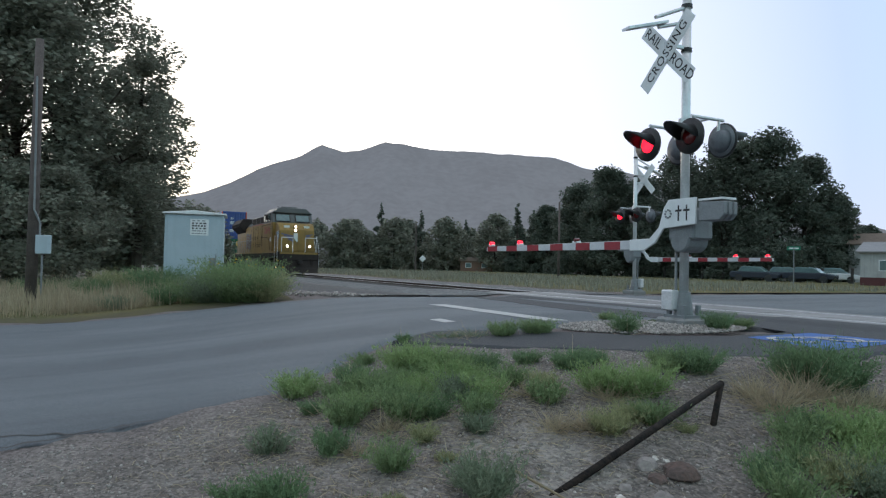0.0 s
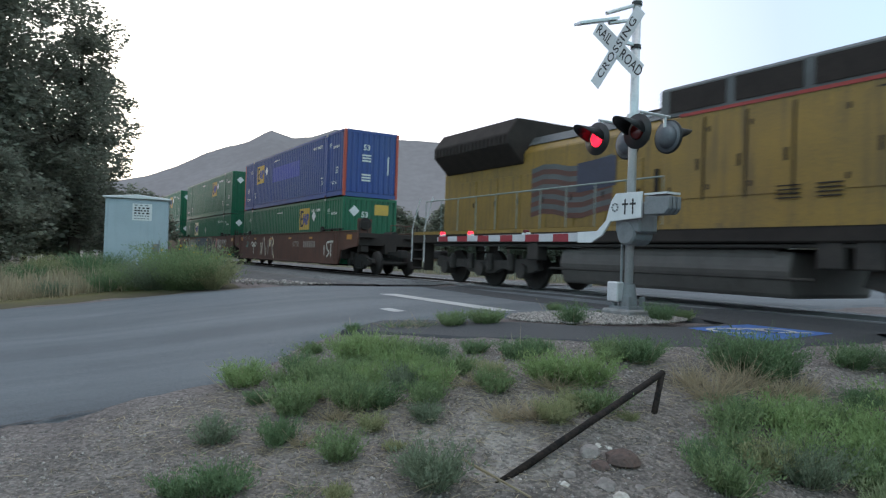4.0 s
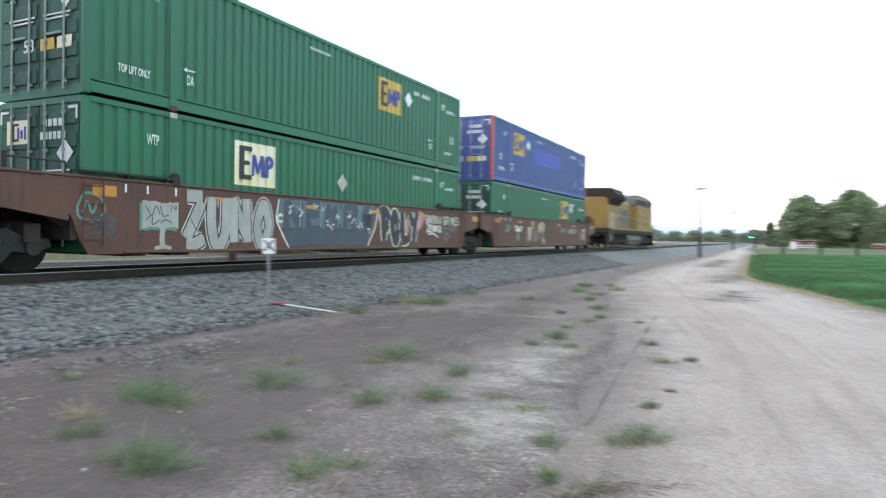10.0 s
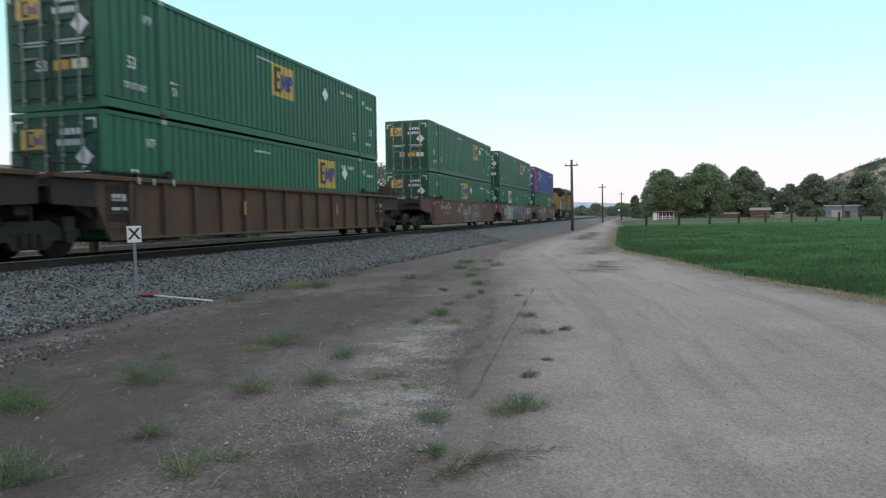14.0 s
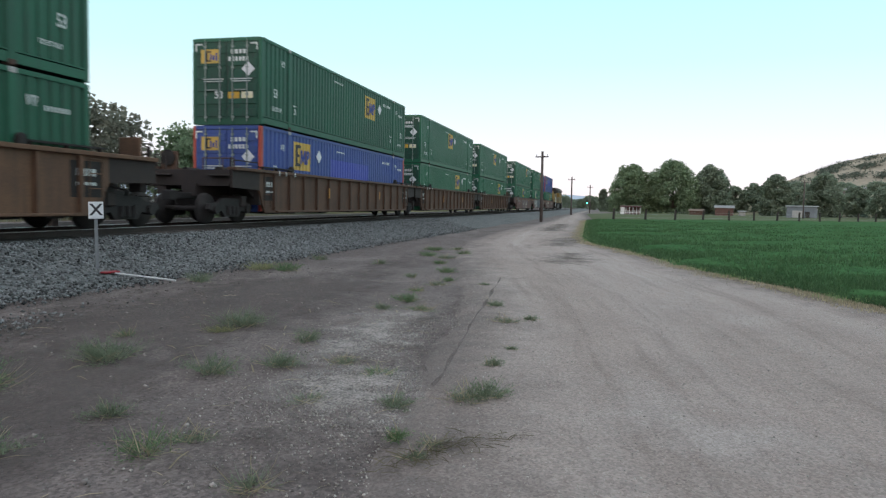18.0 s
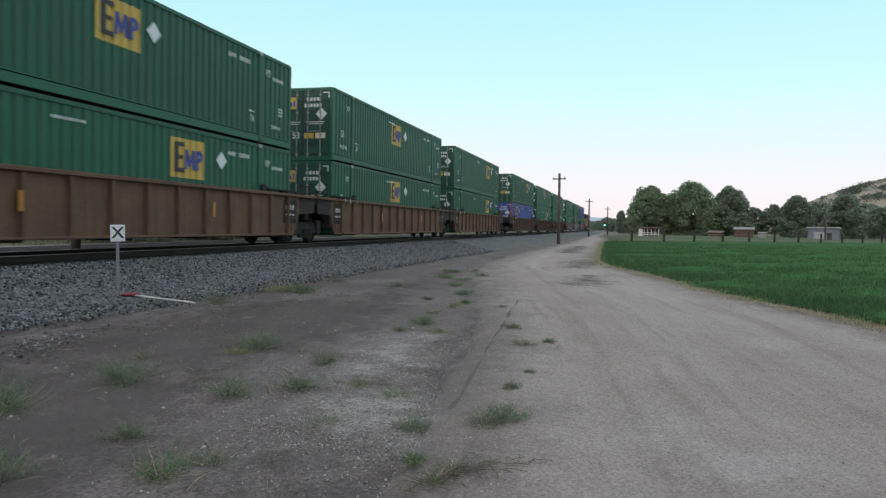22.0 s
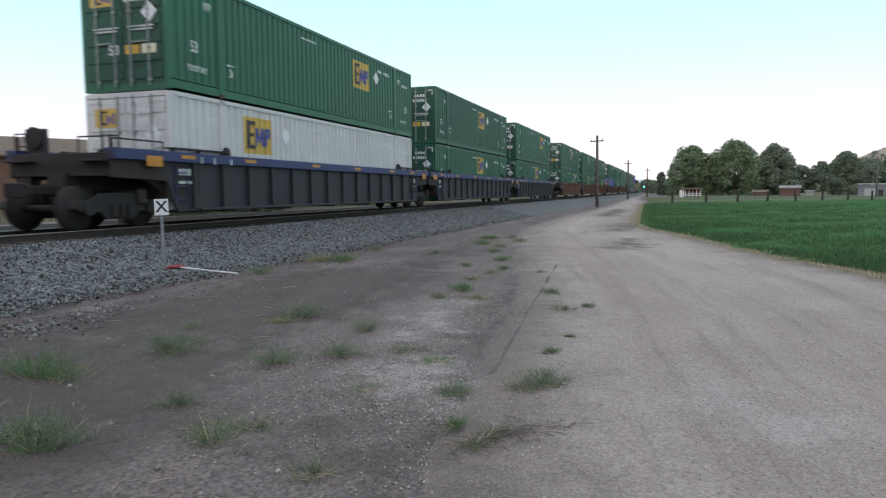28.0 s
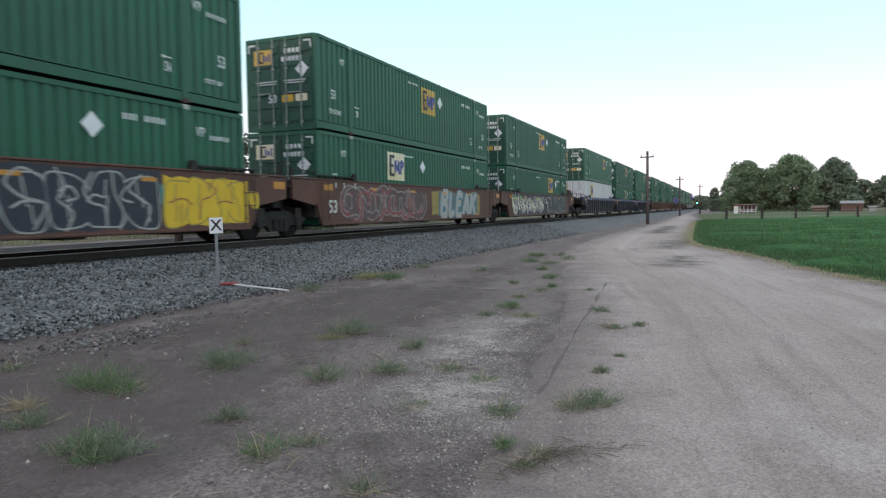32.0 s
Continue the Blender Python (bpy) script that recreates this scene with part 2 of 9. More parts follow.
LOCO_DARK = surface("sooty_black_steel", (0.030, 0.025, 0.023), (0.046, 0.037, 0.033), 0.85, 3, spec=0.2)
TANK = surface("dusty_grey_tank_paint", (0.115, 0.102, 0.093), (0.07, 0.062, 0.057), 0.6, 1.5, streak=0.5, dirt=(0.05, 0.043, 0.038))
RED_INK = surface("red_lettering", (0.36, 0.035, 0.025), (0.26, 0.03, 0.025), 0.5)
WING_BLUE = surface("blue_wing_decal", (0.06, 0.11, 0.28), (0.05, 0.08, 0.2), 0.5)
HEADLIGHT = surface("lit_headlamp", (1, 0.9, 0.7), (1, 0.85, 0.6), 0.3, bump=0, emit=(1.0, 0.80, 0.52), power=45)
STEP_LIGHT = surface("lit_step_lamp", (1, 0.7, 0.4), (1, 0.65, 0.35), 0.4, bump=0, emit=(1.0, 0.62, 0.25), power=4)
CAB_GLASS = surface("dusty_cab_glass", (0.09, 0.14, 0.15), (0.13, 0.2, 0.2), 0.12, 3, bump=0.0, spec=0.8)
RAIL_SIDE = surface("rusty_rail", (0.028, 0.02, 0.017), (0.045, 0.03, 0.024), 0.8, 5)
RAIL_TOP = surface("polished_rail_head", (0.55, 0.55, 0.56), (0.42, 0.42, 0.43), 0.28, 4, metal=0.9)
TIE = surface("creosoted_tie", (0.035, 0.028, 0.024), (0.075, 0.062, 0.053), 0.9, 6, per_object=0.3)
CONCRETE = surface("worn_concrete_panel", (0.26, 0.258, 0.255), (0.19, 0.186, 0.184), 0.85, 2.5, 80, 0.3, dirt=(0.13, 0.126, 0.122), per_object=0.15)
ASPHALT = surface("weathered_asphalt", (0.112, 0.126, 0.138), (0.077, 0.087, 0.096), 0.85, 0.35, 120, 0.35, dirt=(0.135, 0.148, 0.158), speckle=0.2, grains=90, lane=((0.15, 0.167, 0.178), (0.088, 0.099, 0.108)))
DARK_ASPHALT = surface("fresh_asphalt", (0.052, 0.054, 0.058), (0.038, 0.04, 0.044), 0.85, 0.9, 160, 0.35)
TAR = surface("tar_crack", (0.012, 0.012, 0.013), (0.02, 0.02, 0.02), 0.6)
ROAD_WHITE = surface("worn_road_paint", (0.50, 0.50, 0.49), (0.36, 0.36, 0.355), 0.8, 6, 90, 0.3, dirt=(0.16, 0.16, 0.165), dirt_at=0.62)
ROAD_BLUE = surface("worn_blue_road_paint", (0.04, 0.13, 0.40), (0.05, 0.11, 0.30), 0.8, 5, 90, 0.3, dirt=(0.08, 0.09, 0.11), dirt_at=0.66)
GROUND = surface("dry_earth", (0.192, 0.161, 0.152), (0.108, 0.089, 0.084), 0.95, 0.5, 38, 0.6, dirt=(0.215, 0.182, 0.174), dirt_at=0.58, speckle=0.35, grains=42, lumps=3.5, drift=((0.1, 0.081, 0.077), 0.7))
MEADOW = surface("dry_grass_ground", (0.09, 0.098, 0.04), (0.145, 0.122, 0.064), 0.95, 0.25, 12, 0.6, dirt=(0.09, 0.12, 0.04), spec=0.1, edge=((0.10, 0.088, 0.07), 1.2))
SLOPE = surface("stony_weed_soil", (0.232, 0.206, 0.185), (0.112, 0.097, 0.086), 0.95, 1.4, 40, 0.7, dirt=(0.28, 0.256, 0.228), dirt_at=0.58, speckle=0.4, grains=38, edge=((0.162, 0.137, 0.129), 1.0), lumps=6)
GRAVEL_ROAD = surface("pale_gravel_road", (0.352, 0.294, 0.266), (0.276, 0.229, 0.206), 0.95, 0.55, 45, 0.5, dirt=(0.37, 0.325, 0.303), dirt_at=0.6, speckle=0.22, grains=60, edge=((0.19, 0.159, 0.148), 1.3), lane=((0.40, 0.35, 0.326), (0.22, 0.181, 0.163)), lumps=5)
BALLAST = surface("grey_ballast", (0.085, 0.09, 0.09), (0.135, 0.14, 0.14), 0.9, 3, 26, 1.0, speckle=0.65, grains=14)
STONES = surface("ballast_stone", (0.175, 0.182, 0.182), (0.085, 0.092, 0.093), 0.85, 4, 50, 0.3, per_island=0.95)
DARK_BALLAST = surface("oil_stained_ballast", (0.030, 0.027, 0.026), (0.046, 0.042, 0.04), 0.95, 3, 26, 1.0, spec=0.1, speckle=0.6, grains=14, edge=((0.09, 0.094, 0.094), 0.5))
PALE_STONE = surface("pale_pebble", (0.42, 0.40, 0.37), (0.28, 0.25, 0.22), 0.9, 4, 50, 0.3, per_island=0.4)
RED_STONE = surface("reddish_rock", (0.115, 0.075, 0.062), (0.07, 0.052, 0.046), 0.9, 5, 40, 0.6)
GALV = surface("white_galvanised_steel", (0.66, 0.67, 0.68), (0.54, 0.55, 0.56), 0.32, 4, 40, 0.03, metal=0.45, streak=0.2, dirt=(0.25, 0.25, 0.25))
SIGNAL_WHITE = surface("white_enamel", (0.74, 0.75, 0.75), (0.66, 0.67, 0.68), 0.4, 3, streak=0.2, dirt=(0.4, 0.4, 0.4))
SIGNAL_GREY = surface("grey_case_paint", (0.22, 0.23, 0.24), (0.16, 0.17, 0.18), 0.5, 4, streak=0.3)
SIGNAL_BLACK = surface("black_hood_paint", (0.014, 0.014, 0.015), (0.022, 0.022, 0.023), 0.5, 6)
DISC_BACK = surface("grey_lamp_back", (0.17, 0.18, 0.20), (0.12, 0.13, 0.145), 0.5, 6)
RED_LIT = surface("lit_red_lens", (0.9, 0.03, 0.02), (0.8, 0.02, 0.02), 0.3, bump=0, emit=(1.0, 0.012, 0.035), power=2.6)
GREEN_LIT = surface("lit_green_lens", (0.1, 0.8, 0.6), (0.1, 0.7, 0.5), 0.3, bump=0, emit=(0.12, 1.0, 0.7), power=6)
RED_LENS = surface("unlit_red_lens", (0.14, 0.012, 0.012), (0.10, 0.01, 0.01), 0.2, bump=0)
RED_TAPE = surface("red_reflective_tape", (0.30, 0.02, 0.03), (0.24, 0.018, 0.025), 0.4, 6)
WHITE_TAPE = surface("white_reflective_tape", (0.56, 0.56, 0.57), (0.48, 0.48, 0.5), 0.4, 6)
CABINET = surface("pale_aluminium_cabinet", (0.40, 0.47, 0.52), (0.34, 0.41, 0.46), 0.5, 1.2, streak=0.3, dirt=(0.26, 0.3, 0.33))
WOOD = surface("weathered_pole_wood", (0.085, 0.066, 0.062), (0.125, 0.10, 0.092), 0.9, 5, 40, 0.5, streak=0.4)
POST_WOOD = surface("dark_fence_wood", (0.028, 0.024, 0.021), (0.045, 0.038, 0.033), 0.9, 5, 40, 0.5)
GREY_WOOD = surface("silvered_barn_wood", (0.25, 0.23, 0.21), (0.16, 0.145, 0.13), 0.9, 4, streak=0.4)
BARK = surface("tree_bark", (0.05, 0.038, 0.03), (0.085, 0.068, 0.055), 0.95, 5, 25, 0.8)
PIPE = surface("black_tarred_pipe", (0.012, 0.011, 0.011), (0.035, 0.026, 0.022), 0.85, 12, 40, 0.5, spec=0.15, dirt=(0.16, 0.14, 0.13), dirt_at=0.64)


def leaves(name, c1, c2):
    m = surface(name, c1, c2, 0.6, 0.5, 8, 0.0, per_island=0.45, spec=0.12)
    t, b = m.node_tree, m.node_tree.nodes["Principled BSDF"]
    clear = node(t, "ShaderNodeBsdfTranslucent", [(0, (*c1, 1))])
    both = node(t, "ShaderNodeMixShader", [(0, 0.45), (1, b.outputs[0]), (2, clear.outputs[0])])
    t.links.new(both.outputs[0], t.nodes["Material Output"].inputs[0])
    return m


LEAF_DARK = leaves("dark_leaf", (0.20, 0.208, 0.165), (0.25, 0.257, 0.20))
LEAF_PINE = leaves("pine_needles", (0.105, 0.125, 0.10), (0.14, 0.16, 0.125))
LEAF_MID = leaves("summer_leaf", (0.21, 0.285, 0.175), (0.27, 0.34, 0.205))
# haze over the distant trees is put into their leaf colour
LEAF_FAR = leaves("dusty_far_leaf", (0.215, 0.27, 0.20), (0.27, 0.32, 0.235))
WEED = leaves("weed_green", (0.185, 0.255, 0.125), (0.24, 0.305, 0.155))
WEED_PALE = leaves("sage_green_weed", (0.27, 0.32, 0.18), (0.33, 0.36, 0.21))
STRAW = leaves("dry_straw", (0.42, 0.36, 0.25), (0.33, 0.28, 0.19))
CROP = leaves("alfalfa_green", (0.073, 0.143, 0.063), (0.09, 0.16, 0.072))
ROAD_STONE = surface("road_pebble", (0.34, 0.31, 0.285), (0.23, 0.205, 0.19), 0.9, 4, 50, 0.3, per_island=0.45)
EARTH_STONE = surface("dusty_pebble", (0.20, 0.178, 0.165), (0.135, 0.118, 0.11), 0.9, 4, 50, 0.3, per_island=0.4)
DARK_EARTH = surface("damp_dark_earth", (0.15, 0.124, 0.116), (0.112, 0.092, 0.086), 0.95, 1.2, 40, 0.6, speckle=0.25, grains=45, fade=0.9, lumps=4)
WHEEL_TRACK = surface("pressed_dark_earth", (0.22, 0.186, 0.172), (0.17, 0.143, 0.132), 0.95, 3.0, 40, 0.6, speckle=0.25, grains=45, fade=0.04, lumps=8)
SHOULDER_EARTH = surface("pressed_shoulder_earth", (0.145, 0.12, 0.112), (0.11, 0.09, 0.085), 0.95, 1.2, 40, 0.6, speckle=0.25, grains=45, fade=0.5, lumps=6)
WET_STAIN = surface("damp_gravel_stain", (0.115, 0.095, 0.082), (0.085, 0.071, 0.062), 0.8, 1.2, 40, 0.5, speckle=0.2, grains=50, fade=1.1)
GRAVEL_PATCH = surface("loose_pale_gravel", (0.50, 0.455, 0.43), (0.36, 0.325, 0.305), 0.95, 0.9, 45, 0.5, speckle=0.5, grains=55, fade=0.55, lumps=6)
WEED_DARK = leaves("deep_green_weed", (0.14, 0.215, 0.11), (0.185, 0.255, 0.14))
WEED_GREY = leaves("grey_green_weed", (0.18, 0.225, 0.15), (0.22, 0.26, 0.18))
WEED_BRIGHT = leaves("bright_green_weed", (0.235, 0.325, 0.14), (0.285, 0.375, 0.17))
WEED_YELLOW = leaves("yellowing_weed", (0.29, 0.31, 0.165), (0.35, 0.335, 0.19))
PETAL = surface("yellow_petals", (0.6, 0.4, 0.02), (0.5, 0.32, 0.02), 0.7, bump=0)
# ---- mesh tools ----
MESHES = {}


def box(bm, c, s, m=None):
    """A box of size s round c."""
    vs = bmesh.ops.create_cube(bm, size=1)["verts"]
    for v in vs:
        v.co = Vector((v.co.x * s[0] + c[0], v.co.y * s[1] + c[1], v.co.z * s[2] + c[2]))
        if m:
            v.co = m @ v.co
    return vs


def tube(bm, a, b, r, r2=None, seg=10):
    """A round bar from a to b."""
    a, b = Vector(a), Vector(b)
    r2 = r if r2 is None else r2
    m = Matrix.Translation((a + b) / 2) @ (b - a).to_track_quat("Z", "Y").to_matrix().to_4x4()
    return bmesh.ops.create_cone(bm, cap_ends=True, segments=seg, radius1=r, radius2=r2, depth=(b - a).length, matrix=m)["verts"]


def prism(bm, outline, a, b, axis="y"):
    """An outline (pairs) drawn out from a to b along an axis: y takes (x, z), x takes (y, z), z takes (x, y)."""
    def place(p, q):
        return {"y": (p[0], q, p[1]), "x": (q, p[0], p[1]), "z": (p[0], p[1], q)}[axis]
    one = [bm.verts.new(place(p, a)) for p in outline]
    two = [bm.verts.new(place(p, b)) for p in outline]
    n = len(outline)
    fs = [bm.faces.new(one), bm.faces.new(two[::-1])]
    for i in range(n):
        fs.append(bm.faces.new((one[i], two[i], two[(i + 1) % n], one[(i + 1) % n])))
    bmesh.ops.recalc_face_normals(bm, faces=fs)


def bevel(bm, w=0.01, seg=1):
    bmesh.ops.bevel(bm, geom=bm.edges[:], offset=w, segments=seg, affect="EDGES", profile=0.6)


def mesh_of(name, bm, material, smooth=False):
    me = bpy.data.meshes.new(name)
    bm.to_mesh(me)
    bm.free()
    if material:
        me.materials.append(material)
    if smooth:
        me.polygons.foreach_set("use_smooth", [True] * len(me.polygons))
    return me


def place(name, me, parent=None, m=None, label=""):
    ob = new(name, me)
    ob.parent = parent
    if m is not None:
        ob.matrix_basis = m
    return tagged(ob, label)


def part(name, bm, material, parent=None, label="", smooth=False, m=None):
    """Links a bmesh as one mesh object under a thing or a part."""
    return place(name, mesh_of(name, bm, material, smooth), parent, m, label)


def cached(key, material, make, smooth=False):
    """One mesh, built once and shared by alike parts."""
    if key not in MESHES:
        bm = bmesh.new()
        make(bm)
        MESHES[key] = mesh_of(key, bm, material, smooth)
    return MESHES[key]


def boxes(name, material, items, parent, label=""):
    bm = bmesh.new()
    for c, s in items:
        box(bm, c, s)
    return part(name, bm, material, parent, label)


def lettering(body, size, material, bold=0.0, shear=0.0, space=1.0):
    """A flat mesh of words in the built-in font, facing +z, centred, standing on its line."""
    key = f"{body}_{size}_{material.name}_{bold}_{shear}"
    if key not in MESHES:
        cu = bpy.data.curves.new("words", "FONT")
        cu.body, cu.size, cu.offset, cu.shear, cu.space_character = body, size, bold, shear, space
        cu.align_x, cu.align_y, cu.fill_mode, cu.resolution_u = "CENTER", "CENTER", "FRONT", 3
        ob = bpy.data.objects.new("words", cu)
        me = bpy.data.meshes.new_from_object(ob)
        me.name = "lettering"
        me.materials.clear()
        me.materials.append(material)
        bpy.data.objects.remove(ob)
        MESHES[key] = me
    return MESHES[key]


def raw_mesh(name, verts, faces, material):
    """A mesh from arrays: verts (n, 3), faces (m, k)."""
    me = bpy.data.meshes.new(name)
    verts, faces = np.asarray(verts, np.float32), np.asarray(faces, np.int32)
    k = faces.shape[1]
    me.vertices.add(len(verts))
    me.vertices.foreach_set("co", verts.ravel())
    me.loops.add(faces.size)
    me.loops.foreach_set("vertex_index", faces.ravel())
    me.polygons.add(len(faces))
    me.polygons.foreach_set("loop_start", np.arange(0, faces.size, k, dtype=np.int32))
    me.update(calc_edges=True)
    me.validate()
    me.materials.append(material)
    return me


def turns(rng, n, tilt=math.pi):
    """n random turns: any heading, tilted by up to tilt."""
    a, b = rng.uniform(0, 2 * math.pi, n), rng.uniform(-tilt, tilt, n)
    ca, sa, cb, sb = np.cos(a), np.sin(a), np.cos(b), np.sin(b)
    o = np.zeros(n)
    rz = np.stack([np.stack([ca, -sa, o], -1), np.stack([sa, ca, o], -1), np.stack([o, o, o + 1], -1)], 1)
    rx = np.stack([np.stack([o + 1, o, o], -1), np.stack([o, cb, -sb], -1), np.stack([o, sb, cb], -1)], 1)
    return rz @ rx


def scatter(name, material, proto, places, turn, size):
    """Many copies of a small form joined in one mesh. size: (n,) or (n, 3)."""
    pv, pf = np.asarray(proto[0], float), np.asarray(proto[1])
    size = np.asarray(size, float)
    size = np.repeat(size[:, None], 3, 1) if size.ndim == 1 else size
    v = np.einsum("nij,nkj->nki", turn, pv[None] * size[:, None]) + np.asarray(places)[:, None]
    f = pf[None] + (np.arange(len(v)) * len(pv))[:, None, None]
    return raw_mesh(name, v.reshape(-1, 3), f.reshape(-1, pf.shape[1]), material)


SPRAY = ([(-0.5, 0.05, 0), (0.25, -0.36, 0.06), (0.35, 0.34, 0.02)], [(0, 1, 2)])
LEAF = ([(-0.5, 0, 0), (0, -0.28, 0.08), (0.5, 0, 0), (0, 0.28, 0.08)], [(0, 1, 2, 3)])
BLADE = ([(-0.05, 0, 0), (0.05, 0, 0), (0.042, 0.14, 0.6), (-0.042, 0.14, 0.6), (0.006, 0.36, 1.0), (-0.006, 0.36, 1.0)], [(0, 1, 2, 3), (3, 2, 4, 5)])


PEBBLE = ([(0.5, 0.05, 0), (-0.5, -0.06, 0.03), (0.04, 0.46, -0.03), (-0.05, -0.44, 0.02), (0.06, 0.02, 0.36), (0, 0, -0.36)], [(0, 2, 4), (2, 1, 4), (1, 3, 4), (3, 0, 4), (2, 0, 5), (1, 2, 5), (3, 1, 5), (0, 3, 5)])


def step(u):
    u = np.clip(u, 0, 1)
    return u * u * (3 - 2 * u)


# ---- the lie of the land ----
TRACK, RAIL = 12.31, 0.80        # the track's centre line (y) and the rails' height


def crossing(x):
    """1 on the paved crossing, 0 beside it."""
    return step((-np.asarray(x, float) - 4.0) / 0.8) * step((np.asarray(x, float) + 19.0) / 1.0)


def land(x, y):
    """The height of the ground."""
    x, y = np.asarray(x, float), np.asarray(y, float)
    side = step((-x - 0.8) / (6.0 - 0.4 * np.clip(y, 0, 8)))
    z = side * (0.72 * step((y + 2.2) / 8.6) + 0.16 * step((-x - 14) / 10) * step((4.5 - y) / 3.0))
    z = np.where(y > 17, np.maximum(z, 0.35 + 0 * x), z)
    top = 0.60 + 0.17 * crossing(x)
    near = top * step((y - 7.5) / 3.3)
    far = top - (top - 0.35 - 0.35 * side) * step((y - 14.2) / 3.0)
    z = np.where(y < TRACK, np.maximum(z, near), np.maximum(far, 0.0))
    # a low mound by the path's end
    z = z + 0.16 * np.exp(-(((x + 2.9) / 0.8) ** 2 + ((y - 7.7) / 0.8) ** 2))
    return z


def rough(x, y, k=1.0):
    x, y = np.asarray(x, float), np.asarray(y, float)
    return k * (0.02 * np.sin(1.7 * x + 0.6 * y) * np.sin(1.3 * y - 0.4 * x) + 0.012 * np.sin(4.1 * x + 1.0) * np.sin(3.7 * y + 2.0))


def spread(dense, fine, far, grow=1.16):
    """Coordinates that lie close in the middle and ever wider outside."""
    mid = list(np.arange(dense[0], dense[1] + 1e-6, fine))
    lo, hi, d = [], [], fine
    a, b = mid[0], mid[-1]
    while b < far or a > -far:
        d *= grow
        a, b = a - d, b + d
        lo.append(a)
        hi.append(b)
    return np.array(lo[::-1] + mid + hi)


def ground_sheet():
    xs, ys = spread((-24, 36), 0.3, 4200), spread((-9, 19), 0.25, 4200)
    gx, gy = np.meshgrid(xs, ys, indexing="ij")
    quiet = np.clip(60 / (np.hypot(gx, gy) + 1), 0, 1)
    gz = land(gx, gy) + rough(gx, gy) * quiet - 0.03
    n, m = len(xs), len(ys)
    i, j = np.meshgrid(np.arange(n - 1), np.arange(m - 1), indexing="ij")
    f = np.stack([i * m + j, (i + 1) * m + j, (i + 1) * m + j + 1, i * m + j + 1], -1).reshape(-1, 4)
    me = raw_mesh("ground", np.stack([gx, gy, gz], -1).reshape(-1, 3), f, GROUND)
    me.polygons.foreach_set("use_smooth", [True] * len(me.polygons))
    return tagged(new("ground", me), "dry brown earth strewn with gravel beside the railway", "ground", kind="structure")


def ribbon(name, one, two, n, m, lift, material, label, wander=0.0, seed=1, category="ground", smooth=True, height=None, patch=None):
    """A sheet laid on the ground between two lines of points, with uneven edges."""
    def along(line, k):
        p = np.array(line, float)
        d = np.r_[0, np.cumsum(np.hypot(*np.diff(p, axis=0).T))]
        u = np.linspace(0, d[-1], k)
        return np.stack([np.interp(u, d, p[:, 0]), np.interp(u, d, p[:, 1])], -1)
    a, b = along(one, n), along(two, n)
    rng = np.random.default_rng(seed)
    w = rng.normal(0, wander, (2, n))
    w = (w + np.roll(w, 1, 1) + np.roll(w, 2, 1)) / 2
    across = (b - a) / np.maximum(np.hypot(*(b - a).T), 1e-6)[:, None]
    a, b = a + across * w[0][:, None], b + across * w[1][:, None]
    u = np.linspace(0, 1, m)
    p = a[:, None] * (1 - u)[None, :, None] + b[:, None] * u[None, :, None]
    z = (height or land)(p[..., 0], p[..., 1]) + lift
    if name == "crop_bed":
        z = z + 0.05 * np.sin(p[..., 0] * 0.9 + 0.5 * p[..., 1]) * np.sin(p[..., 1] * 0.7) + rng.normal(0, 0.03, z.shape)
    edge = np.ones(m)
    edge[[0, -1]] = 0
    z = z - (1 - edge)[None] * (lift + 0.05)
    if patch is not None:
        z = land(p[..., 0], p[..., 1]) + patch + rough(p[..., 0], p[..., 1], 1.0 if patch < 0 else 0.0) + 0.008
    v = np.concatenate([p, z[..., None]], -1).reshape(-1, 3)
    i, j = np.meshgrid(np.arange(n - 1), np.arange(m - 1), indexing="ij")
    f = np.stack([i * m + j, (i + 1) * m + j, (i + 1) * m + j + 1, i * m + j + 1], -1).reshape(-1, 4)
    me = raw_mesh(name, v, f, material)
    wide = np.hypot(*(b - a).T)
    far = np.minimum(u, 1 - u)[None] * wide[:, None]
    if patch is not None:
        ends = np.minimum(np.arange(n), np.arange(n)[::-1]) / (n - 1)
        far = np.minimum(far, ends[:, None] * np.hypot(*(p[-1, m // 2] - p[0, m // 2])))
    me.attributes.new("edge_m", "FLOAT", "POINT").data.foreach_set("value", far.astype(np.float32).ravel())
    run = np.r_[0, np.cumsum(np.hypot(*np.diff((a + b) / 2, axis=0).T))]
    where = np.stack([run[:, None] + 0 * far, u[None] * wide[:, None], 0 * far], -1)
    me.attributes.new("lane", "FLOAT_VECTOR", "POINT").data.foreach_set("vector", where.astype(np.float32).ravel())
    me.polygons.foreach_set("use_smooth", [smooth] * len(me.polygons))
    return tagged(new(name, me), label, category, kind="structure")


ground_sheet()
